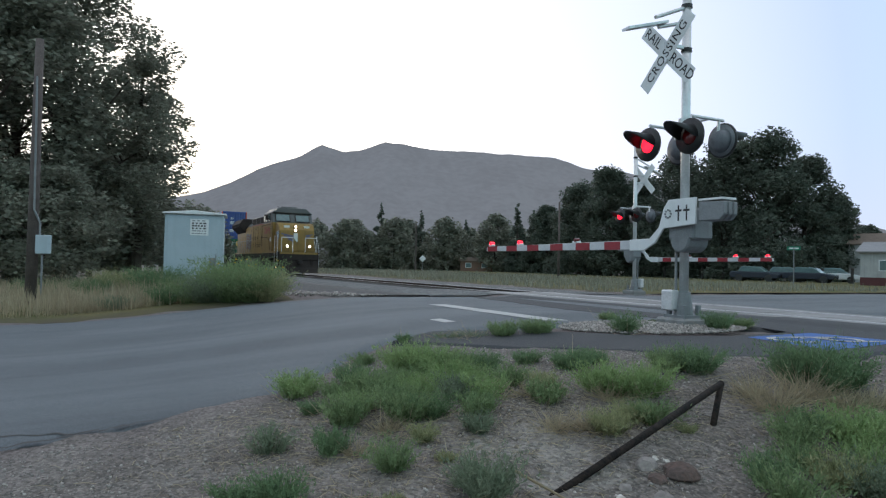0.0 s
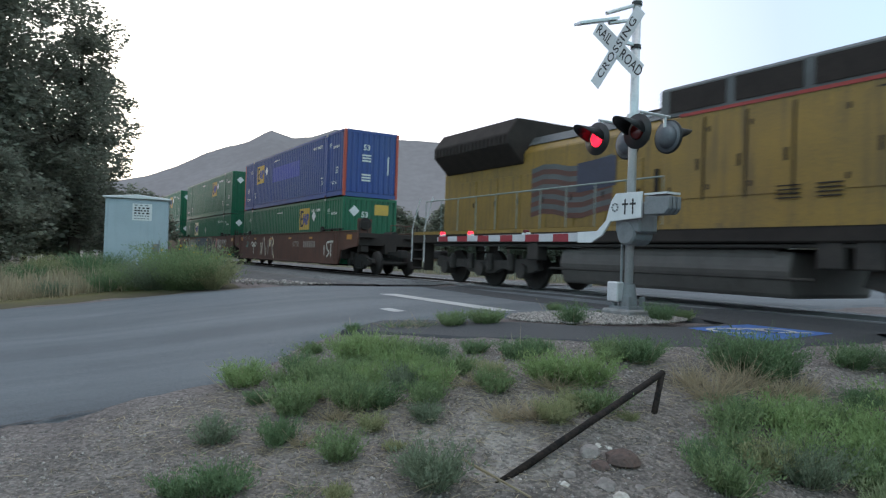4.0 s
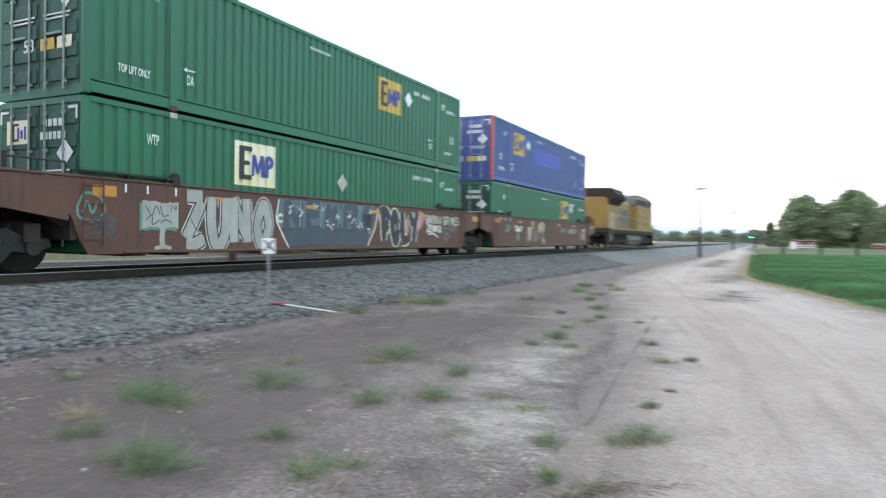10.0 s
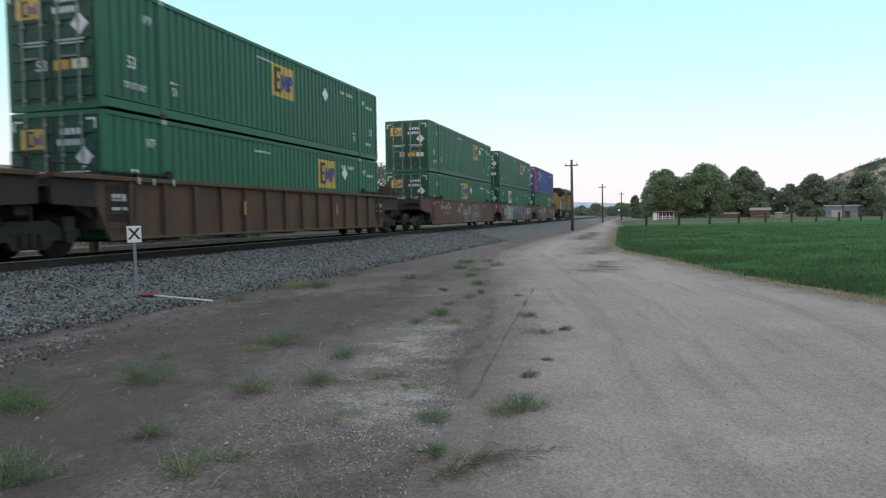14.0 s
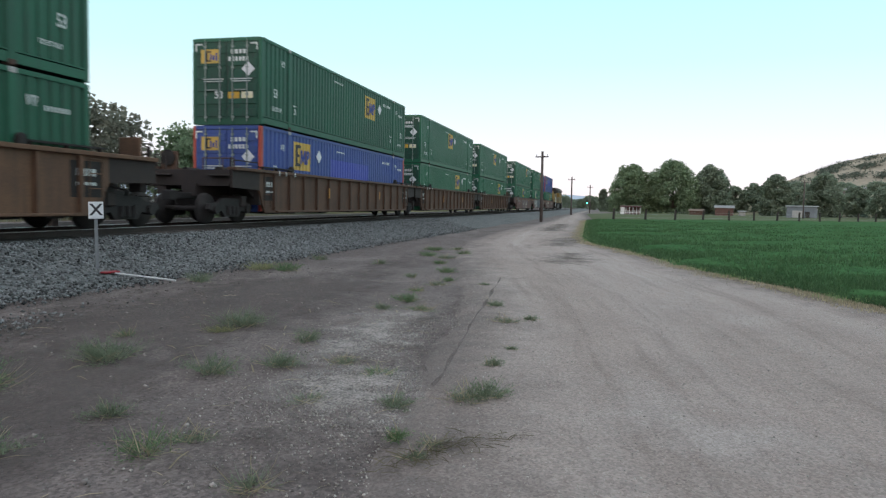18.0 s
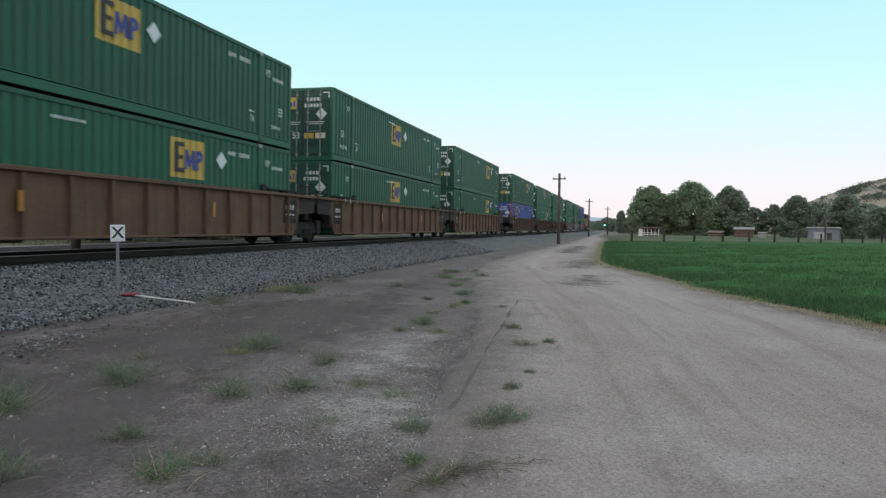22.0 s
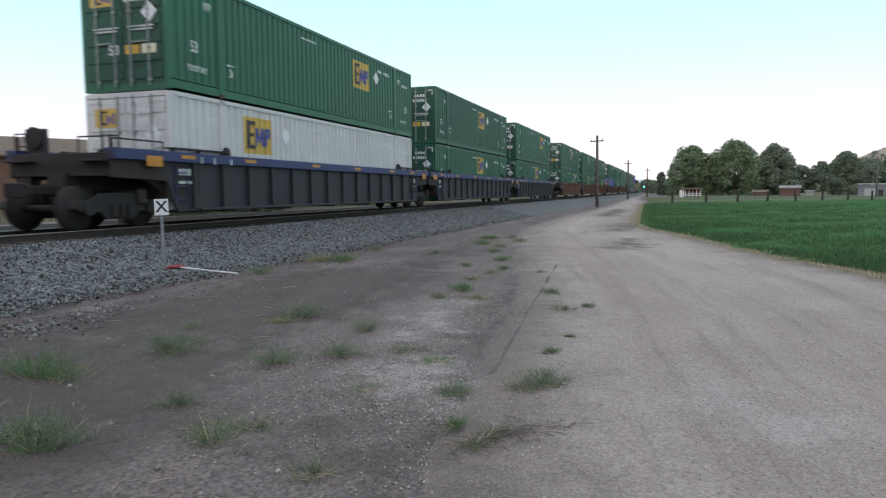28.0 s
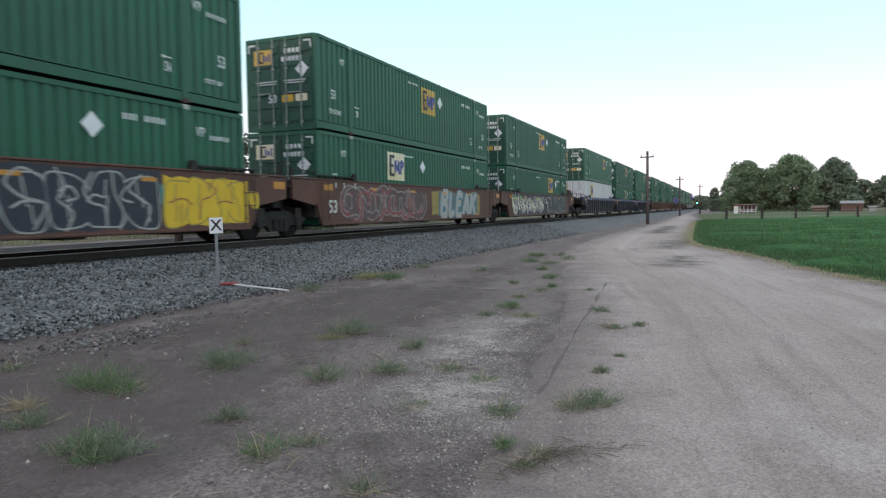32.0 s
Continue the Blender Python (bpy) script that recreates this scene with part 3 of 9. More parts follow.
# the lines run with the road's left and right edge
ribbon("road", [(-20.5, -60), (-19.5, -12), (-18.3, -3), (-17.2, 4), (-17.0, 10.0), (-17.2, 15), (-18.5, 22), (-19, 60), (-19, 140)],
       [(-5.0, -60), (-5.6, -12), (-6.2, -2.2), (-6.25, 0.2), (-6.45, 1.4), (-7.6, 2.4), (-8.7, 3.7), (-8.6, 5.0), (-8.5, 6.8), (-8.4, 10), (-8.6, 15), (-9.5, 22), (-10, 60), (-10, 140)], 260, 40, 0.02, ASPHALT,
       "weathered grey asphalt road rising to the railway crossing", 0.05, 2, "road")
ribbon("side_path", [(-8.9, 4.4), (-7.9, 5.4), (-6.75, 6.25), (-6.3, 7.4), (-6.5, 8.9), (-8.2, 9.4), (-8.3, 11.1)], [(-8.5, 3.5), (-6.8, 4.3), (-5.7, 5.15), (-4.7, 5.7), (-4.3, 6.6), (-4.4, 8.4), (-5.0, 11.1)], 60, 24, 0.032, DARK_ASPHALT,
       "dark asphalt footpath curving to the rails", 0.02, 3, "path")
FIELD_X = [6, 12, 13.6, 14.8, 16, 17.6, 20, 22.5, 24.3, 26, 29.5, 34, 47, 83]
FIELD_Y = [-8, -5.5, -4.8, -4.4, -3.95, -3.25, -2.55, -2.0, -1.5, -1.1, 0.1, 0.72, 1.15, 2.1]


def field_edge(x):
    """Where the crop ends beside the farm road."""
    return np.interp(x, FIELD_X, FIELD_Y)


ribbon("crossing_apron", [(-16.5, 10.9), (-12, 10.9), (-4.6, 10.9)], [(-16.5, 9.2), (-12, 8.6), (-5.0, 9.0)], 60, 20, 0.028, DARK_ASPHALT, "dark fresh asphalt before the crossing panels", 0.05, 15, "road")
ribbon("gravel_road", [(-7, -6), (-2, -1.6), (1.6, 0.2), (4.6, 1.0), (7.0, 1.4), (13, 2.4), (20, 4.0), (29, 5.6), (45, 5.9), (67, 5.6), (150, 7.4), (420, 9.5)],
       [(-6, -12), (0, -10)] + list(zip(FIELD_X, FIELD_Y)) + [(98, 2.4), (150, 5.2), (420, 8.2)], 260, 30, 0.02, GRAVEL_ROAD,
       "pale compacted gravel farm road with wheel ruts", 0.10, 4, "road")
ribbon("weed_bank", [(-6.3, -2.5), (-6.4, 0.2), (-6.7, 1.6), (-8.2, 3.4), (-6.75, 4.35), (-5.6, 5.2), (-4.4, 6.2), (-4.2, 8.4)], [(-0.6, -3.0), (0.3, -1.0), (0.1, 0.6), (-0.4, 2.4), (-1.0, 4.0), (-1.3, 5.6), (-1.6, 7.2), (-2.4, 8.8)], 70, 60, 0.03, SLOPE,
       "stony earth bank with weeds beside the road", 0.15, 5)
ribbon("verge", [(-60, -60), (-46, -10), (-44, 0), (-44, 4.5)], [(-20.7, -60), (-19.7, -12), (-18.4, -3), (-17.5, 4.6)], 80, 30, 0.03, MEADOW, "dry grass verge below the tall trees", 0.2, 6)
ribbon("far_lawn", [(-130, 17.8), (-60, 17.8), (-19.5, 17.8)], [(-130, 75), (-60, 75), (-20.5, 75)], 60, 30, 0.03, MEADOW, "mown grass strip beyond the rails", 0.2, 7)
ribbon("near_lawn", [(-9, 19.5), (-2, 22), (2, 25), (60, 25), (200, 22)], [(-10, 75), (30, 75), (200, 60)], 60, 30, 0.03, MEADOW, "rough green grass beyond the rails", 0.2, 8)
ribbon("pasture", [(84, 1.5), (100, -17.5), (160, -78)], [(150, 4.4), (240, -10), (290, -80)], 60, 40, 0.03, surface("pasture_grass", (0.075, 0.10, 0.046), (0.10, 0.11, 0.06), 0.95, 0.1, 3, 0.5, spec=0.1), "pale grass pasture beyond the fence", 0.3, 14)
ribbon("crop_bed", [(12.9, -5.4)] + [(x, y - 0.12) for x, y in zip(FIELD_X, FIELD_Y) if x > 13] + [(84, 0.9)], [(13, -50), (60, -90), (158, -76)], 90, 70, 0.13,
       surface("alfalfa_bed", (0.036, 0.105, 0.036), (0.052, 0.125, 0.044), 1.0, 0.18, 14, 1.0, spec=0.05, dirt=(0.046, 0.115, 0.042), speckle=0.3, grains=5, lumps=1.6), "dense dark green crop field", 0.3, 9)
ribbon("field_margin", [(x, y + 0.75) for x, y in zip(FIELD_X, FIELD_Y) if x > 11], [(x, y - 0.5) for x, y in zip(FIELD_X, FIELD_Y) if x > 11], 160, 14, 0.0, surface("flattened_dry_grass", (0.43, 0.36, 0.27), (0.31, 0.255, 0.185), 0.95, 2.5, 45, 0.5, speckle=0.3, grains=30, fade=0.45, lumps=6), "strip of flattened pale grass along the field", 0.1, 17, patch=0.02)
ribbon("ballast", [(-400, 7.6), (-60, 7.6), (-17.6, 8.2)], [(-400, 17), (-60, 17), (-17.6, 17)], 60, 34, 0.02, BALLAST, "crushed grey stone under the track", 0.06, 10)
ribbon("ballast", [(-4.2, 8.6), (-2.6, 8.2), (0, 7.9), (60, 7.7), (400, 7.9)], [(-4.2, 19), (-2.6, 21), (0, 24), (60, 24), (400, 20)], 260, 40, 0.02, BALLAST, "crushed grey stone under the track", 0.07, 11)
ribbon("roadside_gravel", [(-80, 4.6), (-40, 4.4), (-24, 4.3), (-20.2, 4.6), (-17.6, 6.2)], [(-80, 8.0), (-40, 8.0), (-24, 8.1), (-20.2, 8.3), (-17.5, 8.6)], 90, 16, 0.034, surface("dark_roadside_gravel", (0.085, 0.082, 0.082), (0.058, 0.056, 0.056), 0.92, 1.5, 30, 0.8, speckle=0.45, grains=16, edge=((0.16, 0.145, 0.135), 0.5)), "dark grey gravel between the road and the rails", 0.1, 18)
# much darker ballast along the rails, past the crossing out to y = 23.5
ribbon("stained_ballast", [(-4.2, 10.5), (60, 10.5), (400, 10.5)], [(-4.2, 18.5), (0, 23.5), (60, 23.5), (400, 19.5)], 200, 30, 0.034, DARK_BALLAST, "dark ballast along the rails", 0.08, 12)
ribbon("stained_ballast", [(-400, 10.5), (-60, 10.5), (-19, 10.5)], [(-400, 15), (-60, 15), (-19, 15)], 80, 30, 0.034, DARK_BALLAST, "dark ballast along the rails", 0.08, 13)
for one, two, material, base, label, name in (
        ([(5.0, 2.2), (5.9, 2.75), (7.2, 2.8)], [(5.0, 0.7), (6.2, 0.75), (7.2, 1.25)], GRAVEL_PATCH, -0.016, "patch of loose pale gravel on the earth", "gravel_patch"),
        ([(6.6, 2.9), (8.5, 3.2), (10.5, 3.4)], [(6.9, 1.4), (8.8, 1.6), (10.5, 1.9)], GRAVEL_PATCH, -0.018, "patch of loose pale gravel on the earth", "gravel_patch"),
        ([(-1.7, 7.6), (-0.4, 7.9), (1.4, 7.8)], [(-1.5, 3.6), (-0.2, 3.8), (1.4, 4.2)], DARK_EARTH, -0.02, "damp dark patch of earth", "dark_patch"),
        ([(1.2, 7.8), (4.2, 7.9), (7.4, 7.8)], [(1.2, 2.2), (4.2, 2.4), (7.2, 3.2)], DARK_EARTH, -0.022, "damp dark patch of earth", "dark_patch"),
        ([(3.6, 2.3), (4.6, 2.5), (5.5, 2.0)], [(3.8, 1.0), (4.7, 0.85), (5.4, 1.05)], DARK_EARTH, -0.014, "damp dark patch of earth", "dark_patch"),
        ([(6.6, 7.8), (9.4, 7.8), (14, 7.4)], [(6.0, 3.4), (9.0, 3.0), (14.0, 3.2)], DARK_EARTH, -0.02, "damp dark patch of earth", "dark_patch"),
        ([(14, 6.0), (18, 6.2), (24, 6.4)], [(13.0, 3.6), (18.0, 4.0), (25, 5.0)], DARK_EARTH, -0.02, "damp dark patch of earth", "dark_patch"),
        ([(6.7, 1.6), (8.5, 1.95), (11, 2.3), (14, 2.6)], [(6.7, 1.05), (8.5, 1.35), (11, 1.65), (14, 2.1)], SHOULDER_EARTH, -0.015, "dark earth along the road's soft shoulder", "dark_patch"),
        ([(18.6, 2.1), (21.2, 2.1), (24.2, 1.7)], [(18.4, -0.3), (21.0, -0.6), (24.6, -0.2)], WET_STAIN, 0.022, "damp dark stain on the gravel road", "road_stain"),
        ([(26.6, 2.8), (29.6, 2.9), (34.5, 2.9)], [(26.4, 0.5), (30.0, 0.3), (35.5, 0.7)], WET_STAIN, 0.022, "damp dark stain on the gravel road", "road_stain"),
        ([(6.2, 1.05), (8.0, 1.21), (10.5, 1.45), (15.0, 1.85)], [(6.2, 1.01), (8.0, 1.17), (10.5, 1.41), (15.0, 1.81)], WHEEL_TRACK, 0.021, "thin tyre line in the road's soft shoulder", "wheel_track"),
        ([(42, 4.6), (50, 4.7), (60, 4.8)], [(42, 1.9), (50, 1.8), (62, 2.3)], WET_STAIN, 0.024, "damp dark stain on the gravel road", "road_stain")):
    ribbon(name, one, two, 40, 30, 0.0, material, label, 0.015 if name == "wheel_track" else 0.12, int(one[0][0] * 10) + 40, patch=base)
# ---- track ----
def track():
    for k, y in enumerate((TRACK - 0.752, TRACK + 0.752)):
        rail = tagged(new("rail"), "long steel rail with a polished head", "rail", "rails")
        bm = bmesh.new()
        prism(bm, [(-0.07, -0.17), (0.07, -0.17), (0.07, -0.155), (0.012, -0.135), (0.012, -0.045), (0.035, -0.035), (0.035, -0.012), (-0.035, -0.012), (-0.035, -0.035), (-0.012, -0.045), (-0.012, -0.135), (-0.07, -0.155)], -400, 400, "x")
        part("rail_web", bm, RAIL_SIDE, rail)
        bm = bmesh.new()
        prism(bm, [(-0.034, -0.012), (0.034, -0.012), (0.034, -0.003), (0.028, 0.0), (-0.028, 0.0), (-0.034, -0.003)], -400, 400, "x")
        part("rail_head", bm, RAIL_TOP, rail)
        rail.location = (0, y, RAIL)
    bm = bmesh.new()
    box(bm, (0, 0, 0), (0.23, 2.6, 0.18))
    bevel(bm, 0.012)
    me = mesh_of("railway_tie", bm, TIE)
    row = tagged(new("tie_row"), "row of dark creosoted wooden ties in the ballast", "railway ties")
    for i in range(150):
        x = -3.9 + i * 0.53
        place("railway_tie", me, row, pose(x + random.uniform(-.03, .03), TRACK + random.uniform(-.05, .05), RAIL - 0.245, 0, 0, random.uniform(-1.5, 1.5)))
    bm = bmesh.new()
    for i in range(520):
        for x in (-20 - i * 0.53, 76 + i * 0.53):
            box(bm, (x, TRACK, RAIL - 0.245), (0.23, 2.6, 0.18))
    tagged(part("far_ties", bm, TIE), "dark wooden ties of the distant track", "railway ties", kind="stuff")
    # concrete panels of the crossing, between and beside the rails
    pad = tagged(new("crossing_surface"), "worn pale concrete crossing panels between the rails", "crossing panels", kind="structure")
    bm = bmesh.new()
    box(bm, (0, 0, 0), (2.36, 1.32, 0.16))
    bevel(bm, 0.015)
    mid = mesh_of("panel", bm, CONCRETE)
    bm = bmesh.new()
    box(bm, (0, 0, 0), (2.36, 0.52, 0.16))
    bevel(bm, 0.015)
    side = mesh_of("panel", bm, CONCRETE)
    for i in range(6):
        x = -5.6 - i * 2.39
        place("panel", mid, pad, pose(x, TRACK, RAIL - 0.085))
        for s in (-1, 1):
            place("panel", side, pad, pose(x, TRACK + s * 1.06, RAIL - 0.085))
    # loose stone on the near shoulder
    rng = np.random.default_rng(5)
    n = 38000
    x = -3.2 + 46 * rng.uniform(0, 1, n) ** 1.5
    y = rng.uniform(7.75, 11.3, n) - rng.exponential(0.12, n)
    keep = rng.uniform(0, 1, n) < np.clip((y - 7.2) / 0.7, 0.12, 1)
    x, y = x[keep], y[keep]
    z = land(x, y) + 0.025
    me = scatter("ballast_stones", STONES, PEBBLE, np.stack([x, y, z], -1), turns(rng, len(x)), rng.uniform(0.035, 0.085, len(x)))
    tagged(new("ballast_stones", me), "loose angular grey ballast stones on the shoulder", "ballast", kind="stuff")


track()


def road_marks():
    def flat(name, pts, material, label, cat="road marking", lift=0.006):
        bm = bmesh.new()
        (x0, y0), (x1, y1), (x2, y2), (x3, y3) = pts
        n = 10
        rows = []
        for i in range(n + 1):
            u = i / n
            for a, b, c, d in ((x0, y0, x1, y1), (x3, y3, x2, y2)):
                x, y = a + (c - a) * u, b + (d - b) * u
                rows.append(bm.verts.new((x, y, float(land(x, y)) + 0.02 + lift)))
        for i in range(n):
            bm.faces.new((rows[2 * i], rows[2 * i + 2], rows[2 * i + 3], rows[2 * i + 1]))
        bmesh.ops.recalc_face_normals(bm, faces=bm.faces[:])
        ob = part(name, bm, material)
        return tagged(ob, label, cat)
    flat("stop_line", [(-13.45, 6.88), (-9.0, 6.88), (-9.1, 6.45), (-13.45, 6.45)], ROAD_WHITE, "worn white stop line on the asphalt")
    flat("lane_dash", [(-10.3, 5.15), (-9.7, 5.15), (-9.7, 4.95), (-10.3, 4.95)], ROAD_WHITE, "worn stub of white line on the asphalt")
    blue = flat("blue_pavement_marking", [(-6.05, 7.5), (-6.2, 9.0), (-5.0, 9.1), (-4.7, 7.2)], ROAD_BLUE, "blue painted panel with a white ring on the path", lift=0.017)
    bm = bmesh.new()
    c = Vector((-5.5, 8.15, float(land(-5.5, 8.15)) + 0.045))
    ux, uy = Vector((0.25, 0.97, 0)), Vector((-0.97, 0.25, 0))
    for cx, r, a0, a1 in ((-0.35, 0.33, 0.4, 5.2), (0.35, 0.25, -1.0, 3.3)):
        n = 18
        ring = []
        for i in range(n + 1):
            a = a0 + (a1 - a0) * i / n
            for rr in (r, r - 0.09):
                ring.append(bm.verts.new(c + ux * (cx + rr * math.cos(a)) + uy * rr * math.sin(a)))
        for i in range(n):
            bm.faces.new((ring[2 * i], ring[2 * i + 2], ring[2 * i + 3], ring[2 * i + 1]))
    for a, b in (((-0.2, 0.3), (0.5, 0.22)), ((0.1, 0.2), (0.15, -0.25)), ((0.1, -0.2), (0.7, -0.25))):
        p, q = c + ux * a[0] + uy * a[1], c + ux * b[0] + uy * b[1]
        d = (q - p).normalized().cross(Vector((0, 0, 1))) * 0.045
        bm.faces.new([bm.verts.new(v) for v in (p - d, q - d, q + d, p + d)])
    bmesh.ops.recalc_face_normals(bm, faces=bm.faces[:])
    part("white_symbol", bm, ROAD_WHITE, blue, "worn white painted rings")
    # a ragged tar crack along the road's near edge
    bm = bmesh.new()
    rng = random.Random(8)
    for (x0, y0), (x1, y1) in (((-6.25, -2.6), (-6.45, 0.0)), ((-6.45, 0.0), (-6.5, 1.1)), ((-7.3, -1.6), (-6.5, -0.2))):
        last = None
        for i in range(25):
            u = i / 24
            x, y = x0 + (x1 - x0) * u + rng.uniform(-.05, .05), y0 + (y1 - y0) * u
            w = rng.uniform(0.008, 0.03)
            z = float(land(x, y)) + 0.026
            now = (bm.verts.new((x - w, y, z)), bm.verts.new((x + w, y, z)))
            if last:
                bm.faces.new((last[0], last[1], now[1], now[0]))
            last = now
    bmesh.ops.recalc_face_normals(bm, faces=bm.faces[:])
    tagged(part("asphalt_crack", bm, TAR), "ragged dark crack along the asphalt's edge", "road crack")


road_marks()
# ---- the train: x runs the way it travels, z from the rail ----
SPEED = 11.87
MOVING = []                       # (thing, its place at 9 s)


def sheet(bm, x0, x1, z0, z1, y, out, pitch=0.28, depth=0.045, lift=0.0):
    """Corrugated steel between x0 and x1; out is -1 or 1: the side that faces outward."""
    pts = []
    n = max(1, round((x1 - x0) / pitch))
    p = (x1 - x0) / n
    for i in range(n):
        a = x0 + i * p
        for u, d in ((0.0, 0), (0.5, 0), (0.62, 1), (0.88, 1)):
            pts.append((a + u * p, d))
    pts.append((x1, 0))
    low = [bm.verts.new((x, y - out * (d * depth - lift), z0)) for x, d in pts]
    top = [bm.verts.new((x, y - out * (d * depth - lift), z1)) for x, d in pts]
    for i in range(len(pts) - 1):
        q = (low[i], low[i + 1], top[i + 1], top[i])
        bm.faces.new(q if out < 0 else q[::-1])


L, W, H = 16.15, 2.59, 2.89
PITCH = 11.9 / 42                # of the corrugation between the lifting posts
P40 = 6.05                        # the lifting posts stand this far from the middle


def side_mesh(bm, out):
    y = out * W / 2
    for x0, x1 in ((-L / 2 + 0.14, -P40 - 0.1), (-P40 + 0.1, P40 - 0.1), (P40 + 0.1, L / 2 - 0.14)):
        sheet(bm, x0, x1, 0.30, H - 0.09, y - out * 0.012, out)


def end_mesh(bm, s):
    pts = []
    n = 9
    for i in range(n):
        a = -W / 2 + 0.14 + i * (W - 0.28) / n
        for u, d in ((0, 0), (0.5, 0), (0.62, 1), (0.88, 1)):
            pts.append((a + u * (W - 0.28) / n, d))
    pts.append((W / 2 - 0.14, 0))
    low = [bm.verts.new((s * (L / 2 - 0.02 - d * 0.036), y, 0.2)) for y, d in pts]
    top = [bm.verts.new((s * (L / 2 - 0.02 - d * 0.036), y, H - 0.1)) for y, d in pts]
    for i in range(len(pts) - 1):
        bm.faces.new((low[i], low[i + 1], top[i + 1], top[i]))
    bmesh.ops.recalc_face_normals(bm, faces=bm.faces[:])


def rail_mesh(bm, z, h, d):
    box(bm, (0, 0, z), (L - 0.26, d, h))


def door_mesh(bm):
    """A door leaf with its recessed pressings, hinged edge at y = 0."""
    w = W / 2 - 0.14
    prism(bm, [(0, 0), (w, 0), (w, 0.05), (0, 0.05)], 0.17, H - 0.14, "z")
    for v in bm.verts:
        v.co = Vector((-v.co.y, v.co.x, v.co.z))


def diamond_mesh(bm, r=0.26):
    prism(bm, [(-r, 0), (0, -r), (r, 0), (0, r)], -0.004, 0.004, "y")


def bars_mesh(bm, n, w, h, gap):
    for i in range(n):
        box(bm, ((i - (n - 1) / 2) * (w + gap), 0, 0), (w, 0.006, h))


def on_side(x, z, narrow=0.45):
    return pose(x, -W / 2 - 0.006, z, 90, 0, 0) @ Matrix.Diagonal((narrow, 1, 1, 1))


def logo(parent, x, z, style, out=-1, k=1.0):
    """A painted panel with plain dark and blue shapes."""
    plate = {"yellow": YELLOW_LOGO, "white": WHITE_LOGO}[style]

    def panel(bm):
        sheet(bm, -2.5 * PITCH, 2.5 * PITCH, -0.52, 0.52, 0, -1, PITCH, 0.045, 0.006)
    x = -P40 + 0.1 + PITCH * (round((x + P40 - 0.1) / PITCH - 2.5) + 2.5)
    ob = place("logo_panel", cached("logo_" + style, plate, panel), parent, pose(x, -W / 2 + 0.012, z), f"{style} panel with dark and blue shapes")

    def dark(bm):
        for c, s in (((-0.50, 0, 0.02), (0.17, 0.006, 0.78)), ((-0.34, 0, 0.36), (0.36, 0.006, 0.11)), ((-0.34, 0, -0.32), (0.36, 0.006, 0.11)), ((-0.37, 0, 0.02), (0.26, 0.006, 0.10))):
            box(bm, c, s)

    def blue(bm):
        for one, two, w in (((-0.15, -0.28), (-0.11, 0.24), 0.10), ((-0.10, 0.24), (0.03, -0.20), 0.10), ((0.03, -0.20), (0.17, 0.24), 0.09), ((0.17, 0.24), (0.21, -0.28), 0.12), ((0.36, -0.28), (0.36, 0.24), 0.11)):
            prism(bm, [(one[0] - w / 2, one[1]), (one[0] + w / 2, one[1]), (two[0] + w / 2, two[1]), (two[0] - w / 2, two[1])], -0.003, 0.003, "y")
        arc = [(0.40 + 0.20 * math.cos(q), 0.10 + 0.17 * math.sin(q)) for q in np.linspace(1.5, -1.5, 8)]
        prism(bm, arc + [(0.41, 0.02), (0.48, 0.10), (0.41, 0.18)], -0.0035, 0.0035, "y")
    place("dark_shape", cached("logo_dark", BLACK_INK, dark), ob, pose(0.02, -0.013, 0))
    place("blue_shape", cached("logo_blue", BLUE_INK, blue), ob, pose(0.04, -0.013, 0))
    return ob


# green for the door end: grime, and that end's shade darkened into the colour
DOOR_PAINT = {"green": surface("grimy_green_door_paint", (0.0065, 0.075, 0.042), (0.010, 0.055, 0.034), 0.55, 1.5, 30, 0.05, streak=0.9, dirt=(0.02, 0.026, 0.021), per_object=0.15)}
DOOR_PAINT["fresh green"] = DOOR_PAINT["green"]
FADED_BLUE = surface("repainted_blue", (0.05, 0.075, 0.42), (0.06, 0.09, 0.38), 0.5, 1.0)


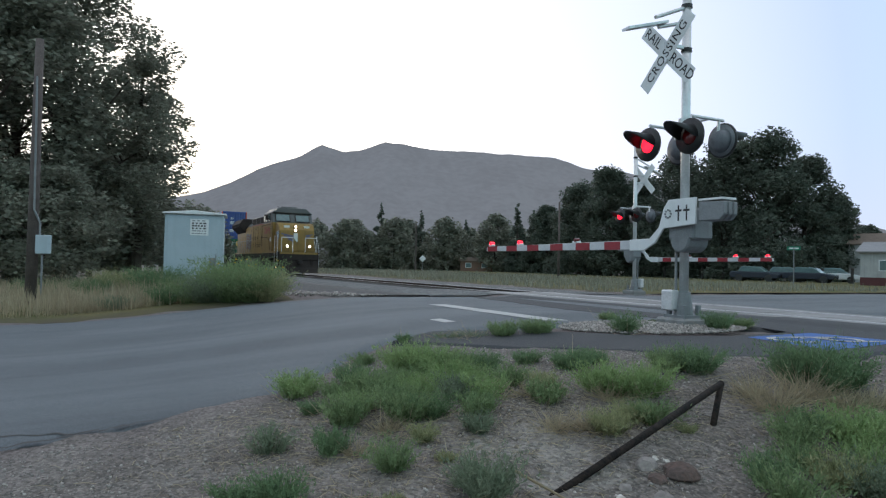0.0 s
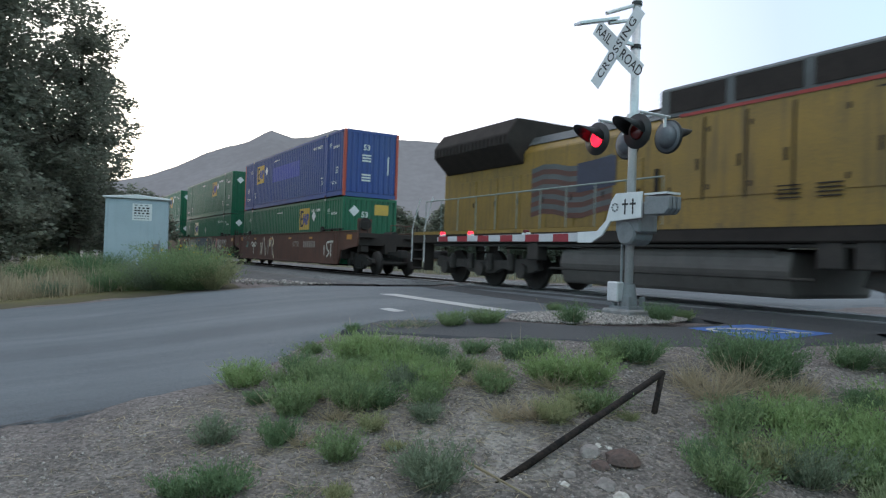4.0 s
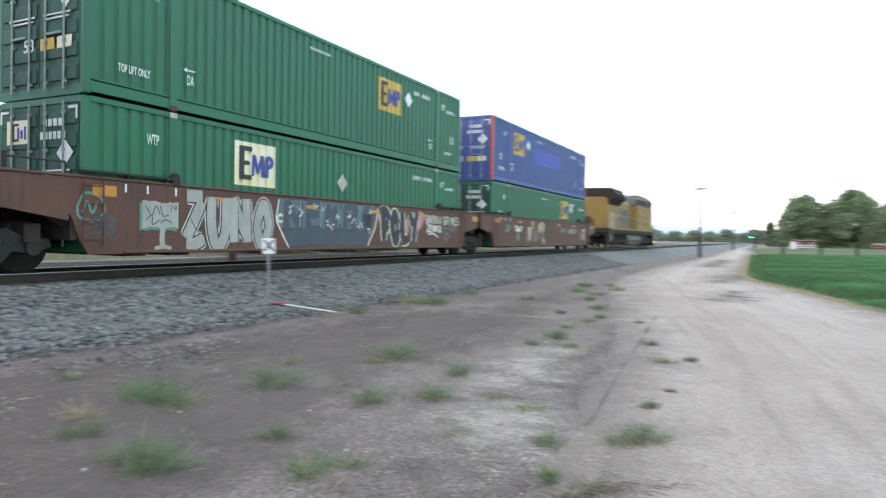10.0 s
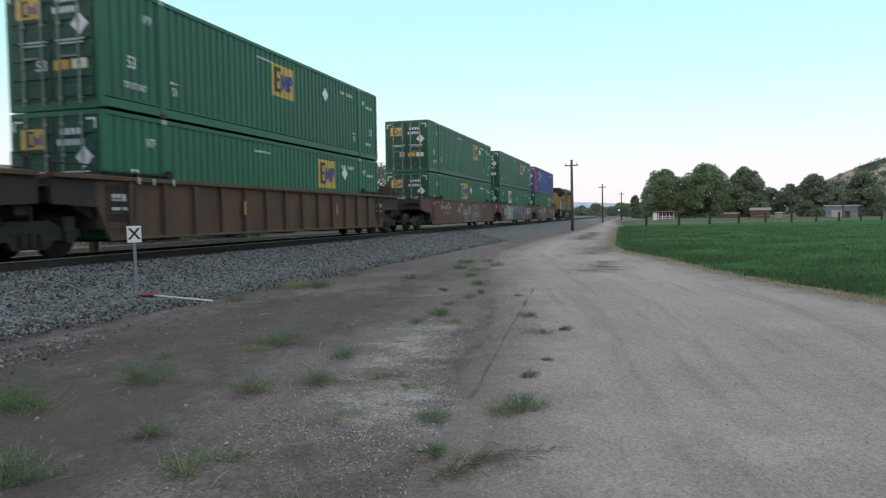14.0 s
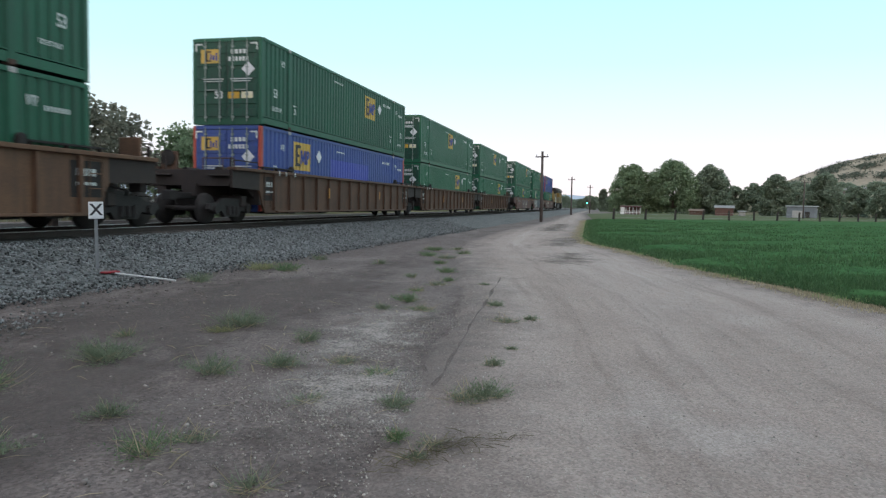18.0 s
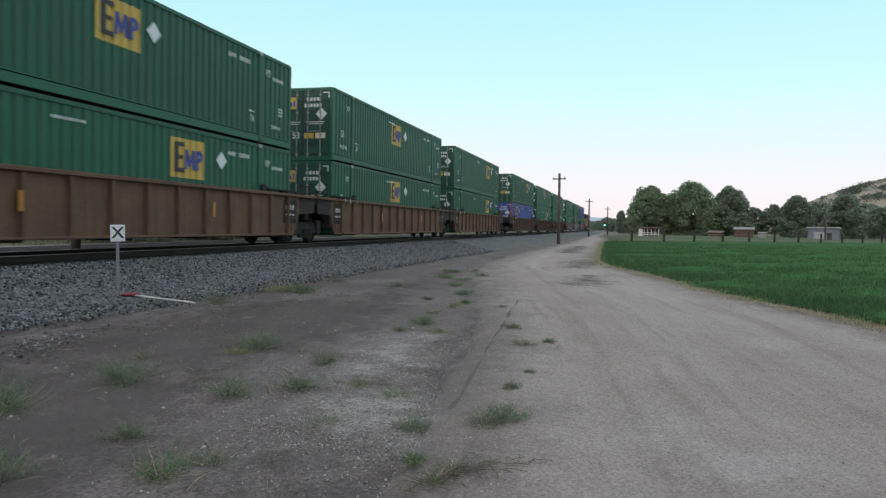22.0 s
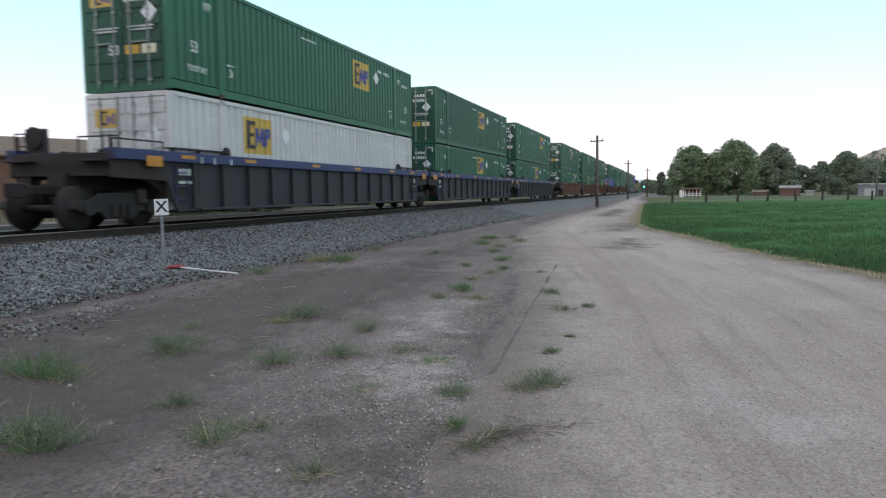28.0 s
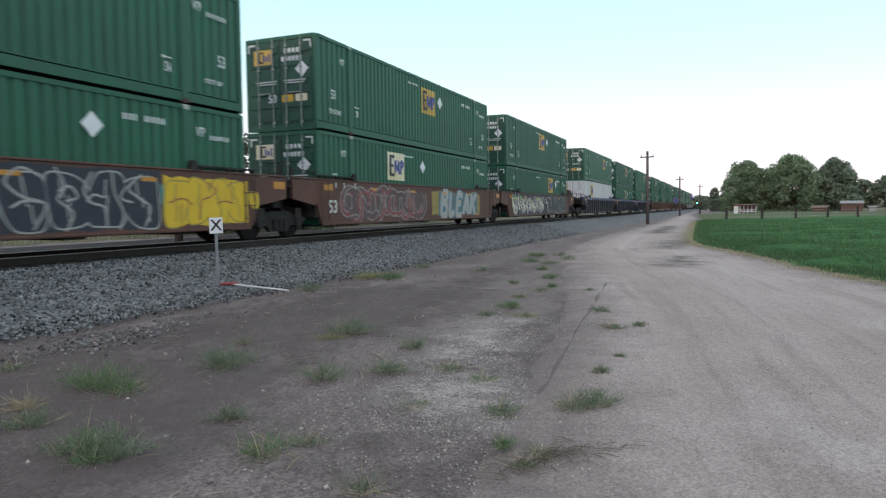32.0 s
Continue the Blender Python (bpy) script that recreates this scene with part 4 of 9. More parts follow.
def container(colour, s_logo=11.2, style="yellow", logo_z=1.75, seed=0, red=False, placard=1.35, code=""):
    """A 53 foot domestic container; its origin is at the middle of its floor."""
    rng = random.Random(seed)
    paint = CONTAINER[colour]
    ob = tagged(new("shipping_container"), f"{colour} corrugated container with {style} logo panel on a rail car", "container", "containers on the train")
    for out in (-1, 1):
        key = "near" if out < 0 else "far"
        place("side_wall", cached(f"{colour}_side_{key}", paint, lambda bm: side_mesh(bm, out)), ob)
        y = out * (W / 2 - 0.03)
        place("top_rail", cached(colour + "_toprail", paint, lambda bm: rail_mesh(bm, 0, 0.1, 0.075)), ob, pose(0, y, H - 0.05))

        def low(bm):
            rail_mesh(bm, 0.0, 0.20, 0.07)
            for x0, x1 in ((-L / 2 + 0.14, -P40 - 0.1), (-P40 + 0.1, P40 - 0.1), (P40 + 0.1, L / 2 - 0.14)):
                box(bm, ((x0 + x1) / 2, 0, 0.14), (x1 - x0, 0.085, 0.03))
        place("bottom_rail", cached(colour + "_lowrail", paint, low), ob, pose(0, y, 0.15))
        for x in (-P40, P40):
            place("lifting_post", cached(colour + "_post", paint, lambda bm: (box(bm, (0, 0, 0), (0.2, 0.09, H - 0.06)), bevel(bm, 0.012))), ob, pose(x, y + out * 0.008, H / 2))
            for z, top in ((0.06, 0), (H - 0.06, 1)):
                place("corner_casting", cached("casting%d" % top, CASTING if not top else GREY_CASTING, lambda bm: (box(bm, (0, 0, 0), (0.19, 0.17, 0.12)), bevel(bm, 0.015))), ob, pose(x, y + out * -0.02, z))
        for x in (-1, 1):
            place("corner_post", cached(f"{colour}_cpost{red}", RED_POST if red else paint, lambda bm: (box(bm, (0, 0, 0), (0.15, 0.12, H - 0.02)), bevel(bm, 0.014))), ob, pose(x * (L / 2 - 0.08), out * (W / 2 - 0.06), H / 2))
    place("roof", cached("roof", ROOF, lambda bm: box(bm, (0, 0, H - 0.035), (L - 0.2, W - 0.1, 0.03))), ob)
    place("floor", cached("cfloor", UNDER, lambda bm: box(bm, (0, 0, 0.14), (L - 0.2, W - 0.12, 0.12))), ob)
    place("front_wall", cached(colour + "_front", paint, lambda bm: end_mesh(bm, 1)), ob)
    for x in (-1, 1):
        place("end_sill", cached(colour + "_sill", paint, lambda bm: box(bm, (0, 0, 0.09), (0.12, W - 0.2, 0.18))), ob, pose(x * (L / 2 - 0.07), 0, 0))
        place("end_header", cached(colour + "_header", paint, lambda bm: box(bm, (0, 0, H - 0.06), (0.12, W - 0.2, 0.12))), ob, pose(x * (L / 2 - 0.07), 0, 0))
    # doors at the trailing end, with their locking rods
    for k, (y, turn) in enumerate(((-W / 2 + 0.13, 1), (W / 2 - 0.13, -1))):
        w = W / 2 - 0.14
        d = place("door", cached(f"{colour}_door{k}", DOOR_PAINT.get(colour, paint), door_mesh if turn > 0 else (lambda bm: (door_mesh(bm), [setattr(v, "co", Vector((v.co.x, -v.co.y, v.co.z))) for v in bm.verts], bmesh.ops.reverse_faces(bm, faces=bm.faces[:])))), ob, pose(-L / 2 + 0.06, y, 0))
        for q in range(6):
            place("door_pressing", cached(colour + "_pressing", DOOR_PAINT.get(colour, paint), lambda bm: (box(bm, (0, 0, 0), (0.045, w - 0.1, 0.27)), bevel(bm, 0.015))), d, pose(-0.055, turn * w / 2, 0.40 + q * 0.42))
        for u in (0.33, 0.8):
            place("locking_rod", cached("rod", STEEL, lambda bm: ([tube(bm, (0, 0, 0.1), (0, 0, H - 0.08), 0.022, seg=8)], [box(bm, (0.02, 0, z), (0.05, 0.1, 0.06)) for z in (0.25, 1.0, 1.9, 2.6)])), d, pose(-0.1, turn * u * w, 0))
        place("door_handle", cached("handle", STEEL, lambda bm: box(bm, (0, 0, 0), (0.03, 0.42, 0.035))), d, pose(-0.12, turn * 0.55 * w, 1.15))
    # painted marks on the trailing doors
    def back(y, z, me, name, label=""):
        place(name, me, ob, pose(-L / 2 - 0.024, y, z, 90, 0, -90), label)
    bm_logo = cached("door_logo_" + style, {"yellow": YELLOW_LOGO, "white": WHITE_LOGO}[style], lambda bm: box(bm, (0, 0, 0), (0.66, 0.46, 0.012)))
    back(0.62, 2.28, bm_logo, "door_logo", f"{style} panel with dark shapes")
    back(0.74, 2.28, cached("door_dark", BLACK_INK, lambda bm: [box(bm, c, s) for c, s in (((0, 0, 0.008), (0.06, 0.34, 0.006)), ((0.08, 0.15, 0.008), (0.18, 0.05, 0.006)), ((0.08, -0.15, 0.008), (0.18, 0.05, 0.006)))]), "dark_shape")
    back(0.5, 2.26, cached("door_blue", BLUE_INK, lambda bm: [box(bm, c, s) for c, s in (((-0.08, 0, 0.008), (0.06, 0.22, 0.006)), ((0.02, -0.02, 0.008), (0.07, 0.16, 0.006)), ((0.13, 0, 0.008), (0.06, 0.26, 0.006)))]), "blue_shape")
    back(-0.45, 2.42, cached("door_code", WHITE_INK, lambda bm: [box(bm, ((i - 1.5) * 0.15, 0, 0), (0.1, 0.14, 0.008)) for i in range(4)]), "painted_code")
    back(-0.45, 2.18, cached("door_code2", WHITE_INK, lambda bm: [box(bm, ((i - 2.5) * 0.13, 0, 0), (0.085, 0.14, 0.008)) for i in range(6)]), "painted_code")
    back(-0.82, 1.84, cached("door_diamond", SIGNAL_WHITE, lambda bm: prism(bm, [(-0.24, 0), (0, -0.24), (0.24, 0), (0, 0.24)], -0.005, 0.008, "z")), "placard", "white diamond placard")
    back(-0.55, 1.42, cached("door_lines", WHITE_INK, lambda bm: [box(bm, (0, 0.1 - 0.075 * i, 0), (0.8 - 0.1 * (i % 2), 0.03, 0.008)) for i in range(2)]), "small_print")
    back(0.5, 1.42, MESHES["door_lines"], "small_print")
    back(-0.28, 0.98, cached("door_yellow", YELLOW_BAND, lambda bm: box(bm, (0, 0, 0), (0.42, 0.22, 0.008))), "yellow_label", "yellow safety label")
    back(-0.78, 0.98, cached("door_pale", WHITE_LOGO, lambda bm: box(bm, (0, 0, 0), (0.42, 0.22, 0.008))), "pale_label")
    for q in (-1, 1):
        back(q * 1.12, 2.66, cached(f"door_corner{q}", WHITE_INK, lambda bm: (box(bm, (q * 0.09, 0.02, 0), (0.26, 0.05, 0.008)), box(bm, (-q * 0.02, -0.1, 0), (0.05, 0.2, 0.008)))), "corner_mark", "white reflective corner mark")
    back(0.28, 0.98, lettering("53", 0.34, WHITE_INK, 0.008), "painted_number")
    # paint on the leading end
    def fore(y, z, me, name, label=""):
        place(name, me, ob, pose(L / 2 - 0.012, y, z, 90, 0, 90), label)
    fore(-0.25, 2.15, lettering("53", 0.34, WHITE_INK, 0.008), "painted_number")
    if colour == "blue":
        for z, name in ((1.7, "fore_block"), (0.85, "fore_block")):
            fore(-0.25, z, cached("fore_block", WHITE_INK, lambda bm: [box(bm, (0, 0.12 - 0.12 * i, 0), (0.42, 0.07, 0.008)) for i in range(3)]), "painted_code")
        fore(0.8, 1.45, cached("fore_bar", WHITE_INK, lambda bm: box(bm, (0, 0, 0), (0.07, 0.8, 0.008))), "white_bar")
    else:
        fore(-0.75, 2.3, MESHES["door_diamond"], "placard", "white diamond placard")
        fore(0.55, 2.4, bm_logo, "end_logo", f"{style} logo panel")
        fore(0.35, 0.75, MESHES["door_lines"], "small_print")
    if colour == "blue":
        lift = cached("faded_blue", FADED_BLUE, lambda bm: sheet(bm, -8 * PITCH, 8 * PITCH, -0.4, 0.4, 0, -1, PITCH, 0.045, 0.004))
        place("faded_panel", lift, ob, pose(-P40 + 0.1 + PITCH * 21, -W / 2 + 0.012, 1.75), "paler repainted blue panel")
    # paint on the visible side
    x = -L / 2 + s_logo
    logo(ob, x, logo_z, style)
    place("placard", cached("grey_diamond" if code else "diamond", GREY_CASTING if code else SIGNAL_WHITE, diamond_mesh), ob, pose(min(x + placard, 5.6), -W / 2 - 0.012, logo_z + 0.1 if not code else 1.9), "white diamond placard")
    if seed not in (4, 5):
        place("painted_number", lettering("53", 0.4, WHITE_INK, 0.008), ob, on_side(-7.1, 1.15 if seed % 2 else 1.45, 0.7))
    place("painted_number", lettering("53", 0.4, WHITE_INK, 0.008), ob, on_side(7.3, 1.15, 0.7))
    codes = []
    if code:
        place("painted_code", lettering(code, 0.19, WHITE_INK, 0.006, 0, 1.3), ob, pose(5.0, -W / 2 - 0.006, 2.42, 90, 0, 0))
    else:
        codes.append(place("painted_code", cached("code10", WHITE_INK, lambda bm: (bars_mesh(bm, 4, 0.05, 0.13, 0.05), [box(bm, (0.42 + i * 0.1, 0, 0), (0.05, 0.006, 0.13)) for i in range(6)])), ob, pose(4.45, -W / 2 - 0.006, 2.42)))
    codes.append(place("painted_code", cached("code7", WHITE_INK, lambda bm: bars_mesh(bm, 7, 0.05, 0.11, 0.05)), ob, pose(7.15, -W / 2 - 0.006, 2.2)))
    for mark in codes:
        tagged(mark, kind="stuff")
    place("stencil", lettering("WTP", 0.3, WHITE_INK, 0.006), ob, on_side(-6.55, 2.25))
    place("stencil", lettering("WTP", 0.3, WHITE_INK, 0.006), ob, on_side(6.5, 2.3))
    place("stencil", lettering("DA", 0.3, WHITE_INK, 0.006), ob, on_side(-5.6, 0.72))
    place("stencil", lettering("DA", 0.3, WHITE_INK, 0.006), ob, on_side(5.55, 0.72))
    place("stencil_arrow", cached("arrow", WHITE_INK, lambda bm: (box(bm, (0, 0, 0), (0.24, 0.006, 0.025)), prism(bm, [(-0.19, 0), (-0.1, 0.05), (-0.1, -0.05)], -0.003, 0.003, "y"))), ob, pose(-5.6, -W / 2 - 0.008, 0.94))
    place("stencil_arrow", MESHES["arrow"], ob, pose(5.55, -W / 2 - 0.008, 0.94))
    place("stencil", lettering("TOP LIFT ONLY", 0.21, WHITE_INK, 0.005), ob, on_side(-7.0, 0.62, 0.5))
    place("stencil", lettering("TOP LIFT ONLY", 0.15, WHITE_INK, 0.004), ob, on_side(7.0, 0.62, 0.6))
    if not code:
        place("small_print", cached("print", WHITE_INK, lambda bm: bars_mesh(bm, 9, 0.055, 0.065, 0.05)), ob, pose(-1.2 + rng.uniform(-.6, .6), -W / 2 - 0.006, 2.5))
    return ob


CAR_AXLES = []


def truck(parent, x, label="grimy three-piece freight truck"):
    """A freight truck: two axles, side frames, bolster."""
    t = new("truck")
    t.parent = parent
    t.location = (x, 0, 0)
    tagged(t, label)

    def truck_side(bm):
        prism(bm, [(-1.25, 0.48), (-1.2, 0.62), (-0.75, 0.66), (-0.45, 0.80), (0.45, 0.80), (0.75, 0.66), (1.2, 0.62), (1.25, 0.48), (0.95, 0.36), (0.55, 0.40), (0.4, 0.22), (-0.4, 0.22), (-0.55, 0.40), (-0.95, 0.36)], -0.07, 0.07, "y")
        for s in (-1, 1):
            tube(bm, (s * 0.9, -0.14, 0.46), (s * 0.9, 0.1, 0.46), 0.14)
        for k in (-0.22, 0, 0.22):
            tube(bm, (k, -0.1, 0.28), (k, -0.1, 0.56), 0.075, seg=8)
    for s in (-1, 1):
        place("side_frame", cached("side_frame", UNDER, truck_side), t, pose(0, s * 1.0, 0, 0, 0, 0 if s < 0 else 180))
    place("bolster", cached("bolster", UNDER, lambda bm: (box(bm, (0, 0, 0.62), (0.36, 2.0, 0.24)), tube(bm, (0, 0, 0.7), (0, 0, 0.95), 0.3))), t)

    def axle(bm):
        for s in (-1, 1):
            tube(bm, (0, s * 0.78, 0), (0, s * 0.66, 0), 0.455, 0.47, seg=20)
            tube(bm, (0, s * 0.69, 0), (0, s * 0.655, 0), 0.49, seg=20)
        tube(bm, (0, -1.0, 0), (0, 1.0, 0), 0.08, seg=8)
    for s in (-1, 1):
        CAR_AXLES.append(place("wheel_set", cached("axle", WHEEL, axle, True), t, pose(s * 0.9, 0, 0.47)))
    return t


def well_car(style, kind, first, last):
    """One unit of an articulated well car; first and last: whether it ends in a coupler there."""
    paint = CAR[kind]
    names = {"brown": "oxide brown smooth-sided", "rust": "rusty dark brown ribbed", "amber": "rusty orange-brown ribbed", "navy": "navy and blue ribbed"}
    ob = tagged(new("well_car"), names[kind] + " container well car on the rails", "rail car", "cars of the train")
    e = 8.35
    ends = (10.1 if last else 9.62, 10.1 if first else 9.62)

    def side(bm):
        prism(bm, [(-e - 0.1, 1.72), (-e - 0.1, 1.08), (-e - 0.02, 0.95), (-e + 0.1, 0.62), (-e + 0.28, 0.34), (e - 0.28, 0.34), (e - 0.1, 0.62), (e + 0.02, 0.95), (e + 0.1, 1.08), (e + 0.1, 1.72)], -0.035, 0.035, "y")
    for s in (-1, 1):
        y = s * 1.42
        place("side_plate", cached(f"side_{kind}_{ends}", paint, side), ob, pose(0, y, 0))
        top = NAVY_TOP if style == "navy" else paint
        place("top_chord", cached(f"chord_{kind}_{ends}", top, lambda bm: (box(bm, ((ends[1] - ends[0]) / 2, 0, 0), (ends[0] + ends[1] - 0.02, 0.12 if style == "brown" else 0.3, 0.05 if style == "brown" else 0.10 if style != "navy" else 0.24)), bevel(bm, 0.012))), ob, pose(0, y, 1.75 if style == "brown" else 1.72 if style == "rust" else 1.65))
        place("bottom_chord", cached("lowchord_" + kind, paint, lambda bm: (box(bm, (0, 0, 0), (2 * e - 2.0, 0.15 if style == "brown" else 0.28, 0.06)), bevel(bm, 0.01))), ob, pose(0, y, 0.38))
        if style != "brown":
            for i in range(14):
                place("rib", cached("rib_" + kind, paint, lambda bm: (prism(bm, [(-0.045, 0), (0.045, 0), (0.045, 0.1), (-0.045, 0.1)], 0.42, 1.66 if style == "rust" else 1.52, "z"))), ob, pose(-7.54 + i * 1.16, s * 1.455, 0, 0, 0, 0 if s > 0 else 180))
    for x in (-7, -5.9, -3, 0, 3, 5.9, 7):
        place("well_crossbeam", cached("well_beam", UNDER, lambda bm: box(bm, (0, 0, 0.33), (0.5, 2.7, 0.08))), ob, pose(x, 0, 0))
    for s in (-1, 1):
        coupled = first if s > 0 else last
        end = ends[1] if s > 0 else ends[0]

        turn_end = pose(0, 0, 0, 0, 0, 0 if s > 0 else 180)

        def piece(name, shape, material=CAR_END, key=""):
            place(name, cached(f"{name}_{coupled}_{key}", material, shape), ob, turn_end)
        piece("end_deck", lambda bm: prism(bm, [(e - 0.05, -1.37), (end, -1.37), (end, 1.37), (e - 0.05, 1.37)], 1.30, 1.44, "z"))
        piece("end_sill", lambda bm: (box(bm, (end - 0.04, 0, 1.42), (0.08, 2.7, 0.5)), bevel(bm, 0.01)))
        piece("bulkhead", lambda bm: box(bm, (e - 0.02, 0, 1.15), (0.12, 2.8, 1.1)))
        piece("centre_sill", lambda bm: prism(bm, [(e, -0.3), (end + 0.1, -0.25), (end + 0.1, 0.25), (e, 0.3)], 0.85, 1.25, "z"))
        for y in (-1.42, 1.42):
            piece("side_wing", lambda bm: prism(bm, [(e + 0.1, 0.95 if style == "brown" else 1.08), (end, 1.14), (end, 1.71), (e + 0.1, 1.71)], y - 0.035, y + 0.035, "y"), paint if style == "brown" else CAR_END, f"{kind}{y}")
            piece("gusset", lambda bm: prism(bm, [(e, 1.25), (e + 0.8, 1.25), (e, 0.8)], y * 0.85 - 0.04, y * 0.85 + 0.04, "y"), key=y)
            piece("corner_post", lambda bm: tube(bm, (end - 0.12, y * 0.93, 1.44), (end - 0.12, y * 0.93, 2.06), 0.035, seg=6), key=y)
            piece("crossover_step", lambda bm: (box(bm, (end + 0.05, y * 0.72, 1.5), (0.3, 0.7, 0.04)), bevel(bm, 0.008)), key=y)
        piece("brake_cylinder", lambda bm: (tube(bm, (e + 0.25, -0.75, 1.62), (e + 0.95, -0.75, 1.62), 0.16, seg=14), tube(bm, (e + 0.95, -0.75, 1.62), (end - 0.1, -0.7, 1.56), 0.04, seg=8)), UNDER)
        piece("air_reservoir", lambda bm: (tube(bm, (e + 0.3, 0.55, 1.62), (e + 1.1, 0.55, 1.62), 0.18, seg=14), tube(bm, (e + 0.5, 0.2, 1.5), (e + 0.5, 0.9, 1.5), 0.03, seg=6)), UNDER)
        piece("brake_rod", lambda bm: (tube(bm, (e + 0.1, -1.05, 0.95), (end + 0.05, -1.0, 0.62), 0.03, seg=6), tube(bm, (end - 0.3, -1.1, 0.55), (end - 0.3, 1.1, 0.55), 0.035, seg=6)), UNDER)
        place("end_ladder", cached(f"end_ladder_{coupled}", CAR_END, lambda bm: ([tube(bm, (end - 0.1, y, 0.7), (end - 0.1, y, 2.15), 0.02, seg=6) for y in (-1.36, -0.96)], [tube(bm, (end - 0.1, -1.36, z), (end - 0.1, -0.96, z), 0.015, seg=6) for z in (0.8, 1.1, 1.5, 1.85, 2.13)])), ob, turn_end)
        place("grab_iron", cached(f"grab_iron_{coupled}", CAR_END, lambda bm: ([tube(bm, (x, 1.42, 1.72), (x, 1.42, 1.98), 0.018, seg=6) for x in (e + 0.15, end - 0.1)], tube(bm, (e + 0.15, 1.42, 1.98), (end - 0.1, 1.42, 1.98), 0.018, seg=6))), ob, turn_end)
        place("slack_guard", cached(f"slack_{coupled}", CAR_END, lambda bm: (box(bm, (e + 0.55, 0, 0.72), (0.3, 2.3, 0.34)), box(bm, (end - 0.2, -1.1, 1.05), (0.3, 0.35, 0.3)), bevel(bm, 0.02))), ob, turn_end)
        place("air_hose", cached(f"hose_{coupled}", UNDER, lambda bm: (tube(bm, (e + 0.2, -0.7, 1.15), (end, -0.6, 0.95), 0.03, seg=6), tube(bm, (end, -0.6, 0.95), (end + 0.12, -0.4, 0.45), 0.03, seg=6))), ob, turn_end)
        tx = 9.775 if not coupled else 9.5
        if coupled or s > 0:
            truck(ob, s * tx)
        if coupled:
            place("coupler", cached("coupler", UNDER, lambda bm: (box(bm, (0.35, 0, 0.86), (1.3, 0.2, 0.2)), box(bm, (1.0, 0.03, 0.86), (0.32, 0.3, 0.3)), bevel(bm, 0.02))), ob, pose(s * 10.2, 0, 0, 0, 0, 0 if s > 0 else 180))
            turned = pose(s * 9.75, 0, 0, 0, 0, 0 if s > 0 else 180)
            stand = place("brake_stand", cached("brake_" + kind, paint, lambda bm: (box(bm, (0, -1.0, 1.95), (0.12, 0.6, 0.62)), bevel(bm, 0.02))), ob, turned)
            place("brake_wheel", cached("brake_wheel", UNDER, lambda bm: tube(bm, (0.06, -1.0, 2.05), (0.12, -1.0, 2.05), 0.25, seg=16)), stand)
            place("end_rail", cached("end_rail_" + kind, paint, lambda bm: ([tube(bm, (0, y, 1.5), (0, y, 2.05), 0.02, seg=6) for y in (0.2, 0.9, 1.3)], tube(bm, (0, 0.2, 2.05), (0, 1.3, 2.05), 0.02, seg=6))), ob, turned)
        for y in (-1.46, 1.46):
            def rungs(bm):
                for z in (0.62, 0.95, 1.28, 1.6):
                    tube(bm, (-0.2, 0, z), (0.2, 0, z), 0.012, seg=6)
                for x in (-0.2, 0.2):
                    tube(bm, (x, 0, 0.5), (x, 0, 1.7), 0.014, seg=6)
            place("ladder", cached("ladder_" + kind, paint if style != "navy" else NAVY_TOP, rungs), ob, pose(s * (e - 0.35), y * 1.03, 0))
        # raised lock beside the lower box, and a walkway grating along the top
        place("box_lock", cached("lock", UNDER, lambda bm: (prism(bm, [(-0.13, 0), (0.13, 0), (0.09, 0.22), (-0.02, 0.27), (-0.09, 0.2)], -0.07, 0.07, "y"), bevel(bm, 0.02))), ob, pose(s * 6.1, -1.42, 1.74))
        place("walkway", cached("walkway", UNDER, lambda bm: [box(bm, (0, dy, 0), (2.1, 0.035, 0.035)) for dy in (-0.1, 0, 0.1)]), ob, pose(s * 7.25, -1.42, 1.86))
        for dx in (-0.95, 0, 0.95):
            place("walkway_post", cached("walkpost", UNDER, lambda bm: box(bm, (0, 0, -0.05), (0.05, 0.1, 0.13))), ob, pose(s * 7.25 + dx, -1.42, 1.86))
    plates = [(-7.75, 1.52, 0.5, 0.2), (-4.75, 1.52, 0.42, 0.09), (-1.55, 1.5, 0.45, 0.09), (1.68, 1.5, 0.45, 0.09), (4.75, 1.5, 0.42, 0.09), (9.3, 1.5, 0.5, 0.2)]
    if style == "navy":
        plates = [(x * 1.0, 1.66, 0.5, 0.09) for x in (-7.8, -5.2, -1.5, 1.7, 5.0, 7.4)] + [(x, 1.52, 0.5, 0.24) for x in (-8.95, 8.95)]
    if style != "brown":
        for x in (-7.75, 7.75):
            place("data_panel", cached("data_panel", UNDER, lambda bm: box(bm, (0, 0, 0), (0.9, 0.008, 0.8))), ob, pose(x, -1.46, 1.15), "dark panel with white data bars")
            place("data_bar", cached("data_bar", WHITE_INK, lambda bm: bars_mesh(bm, 4, 0.1, 0.16, 0.05)), ob, pose(x, -1.466, 1.3))
            place("data_bar", cached("data_bar_small", WHITE_INK, lambda bm: bars_mesh(bm, 5, 0.08, 0.07, 0.04)), ob, pose(x, -1.466, 1.05))
    if style == "rust":
        plates = [(-3.0, 1.1, 0.09, 0.4), (3.2, 1.1, 0.09, 0.4)]
    for x, z, w, h in plates:
        place("reflector", cached(f"refl_{w}_{h}", REFLECTOR, lambda bm: box(bm, (0, 0, 0), (w, 0.006, h))), ob, pose(x, -1.46 if style == "brown" else -1.575, z))
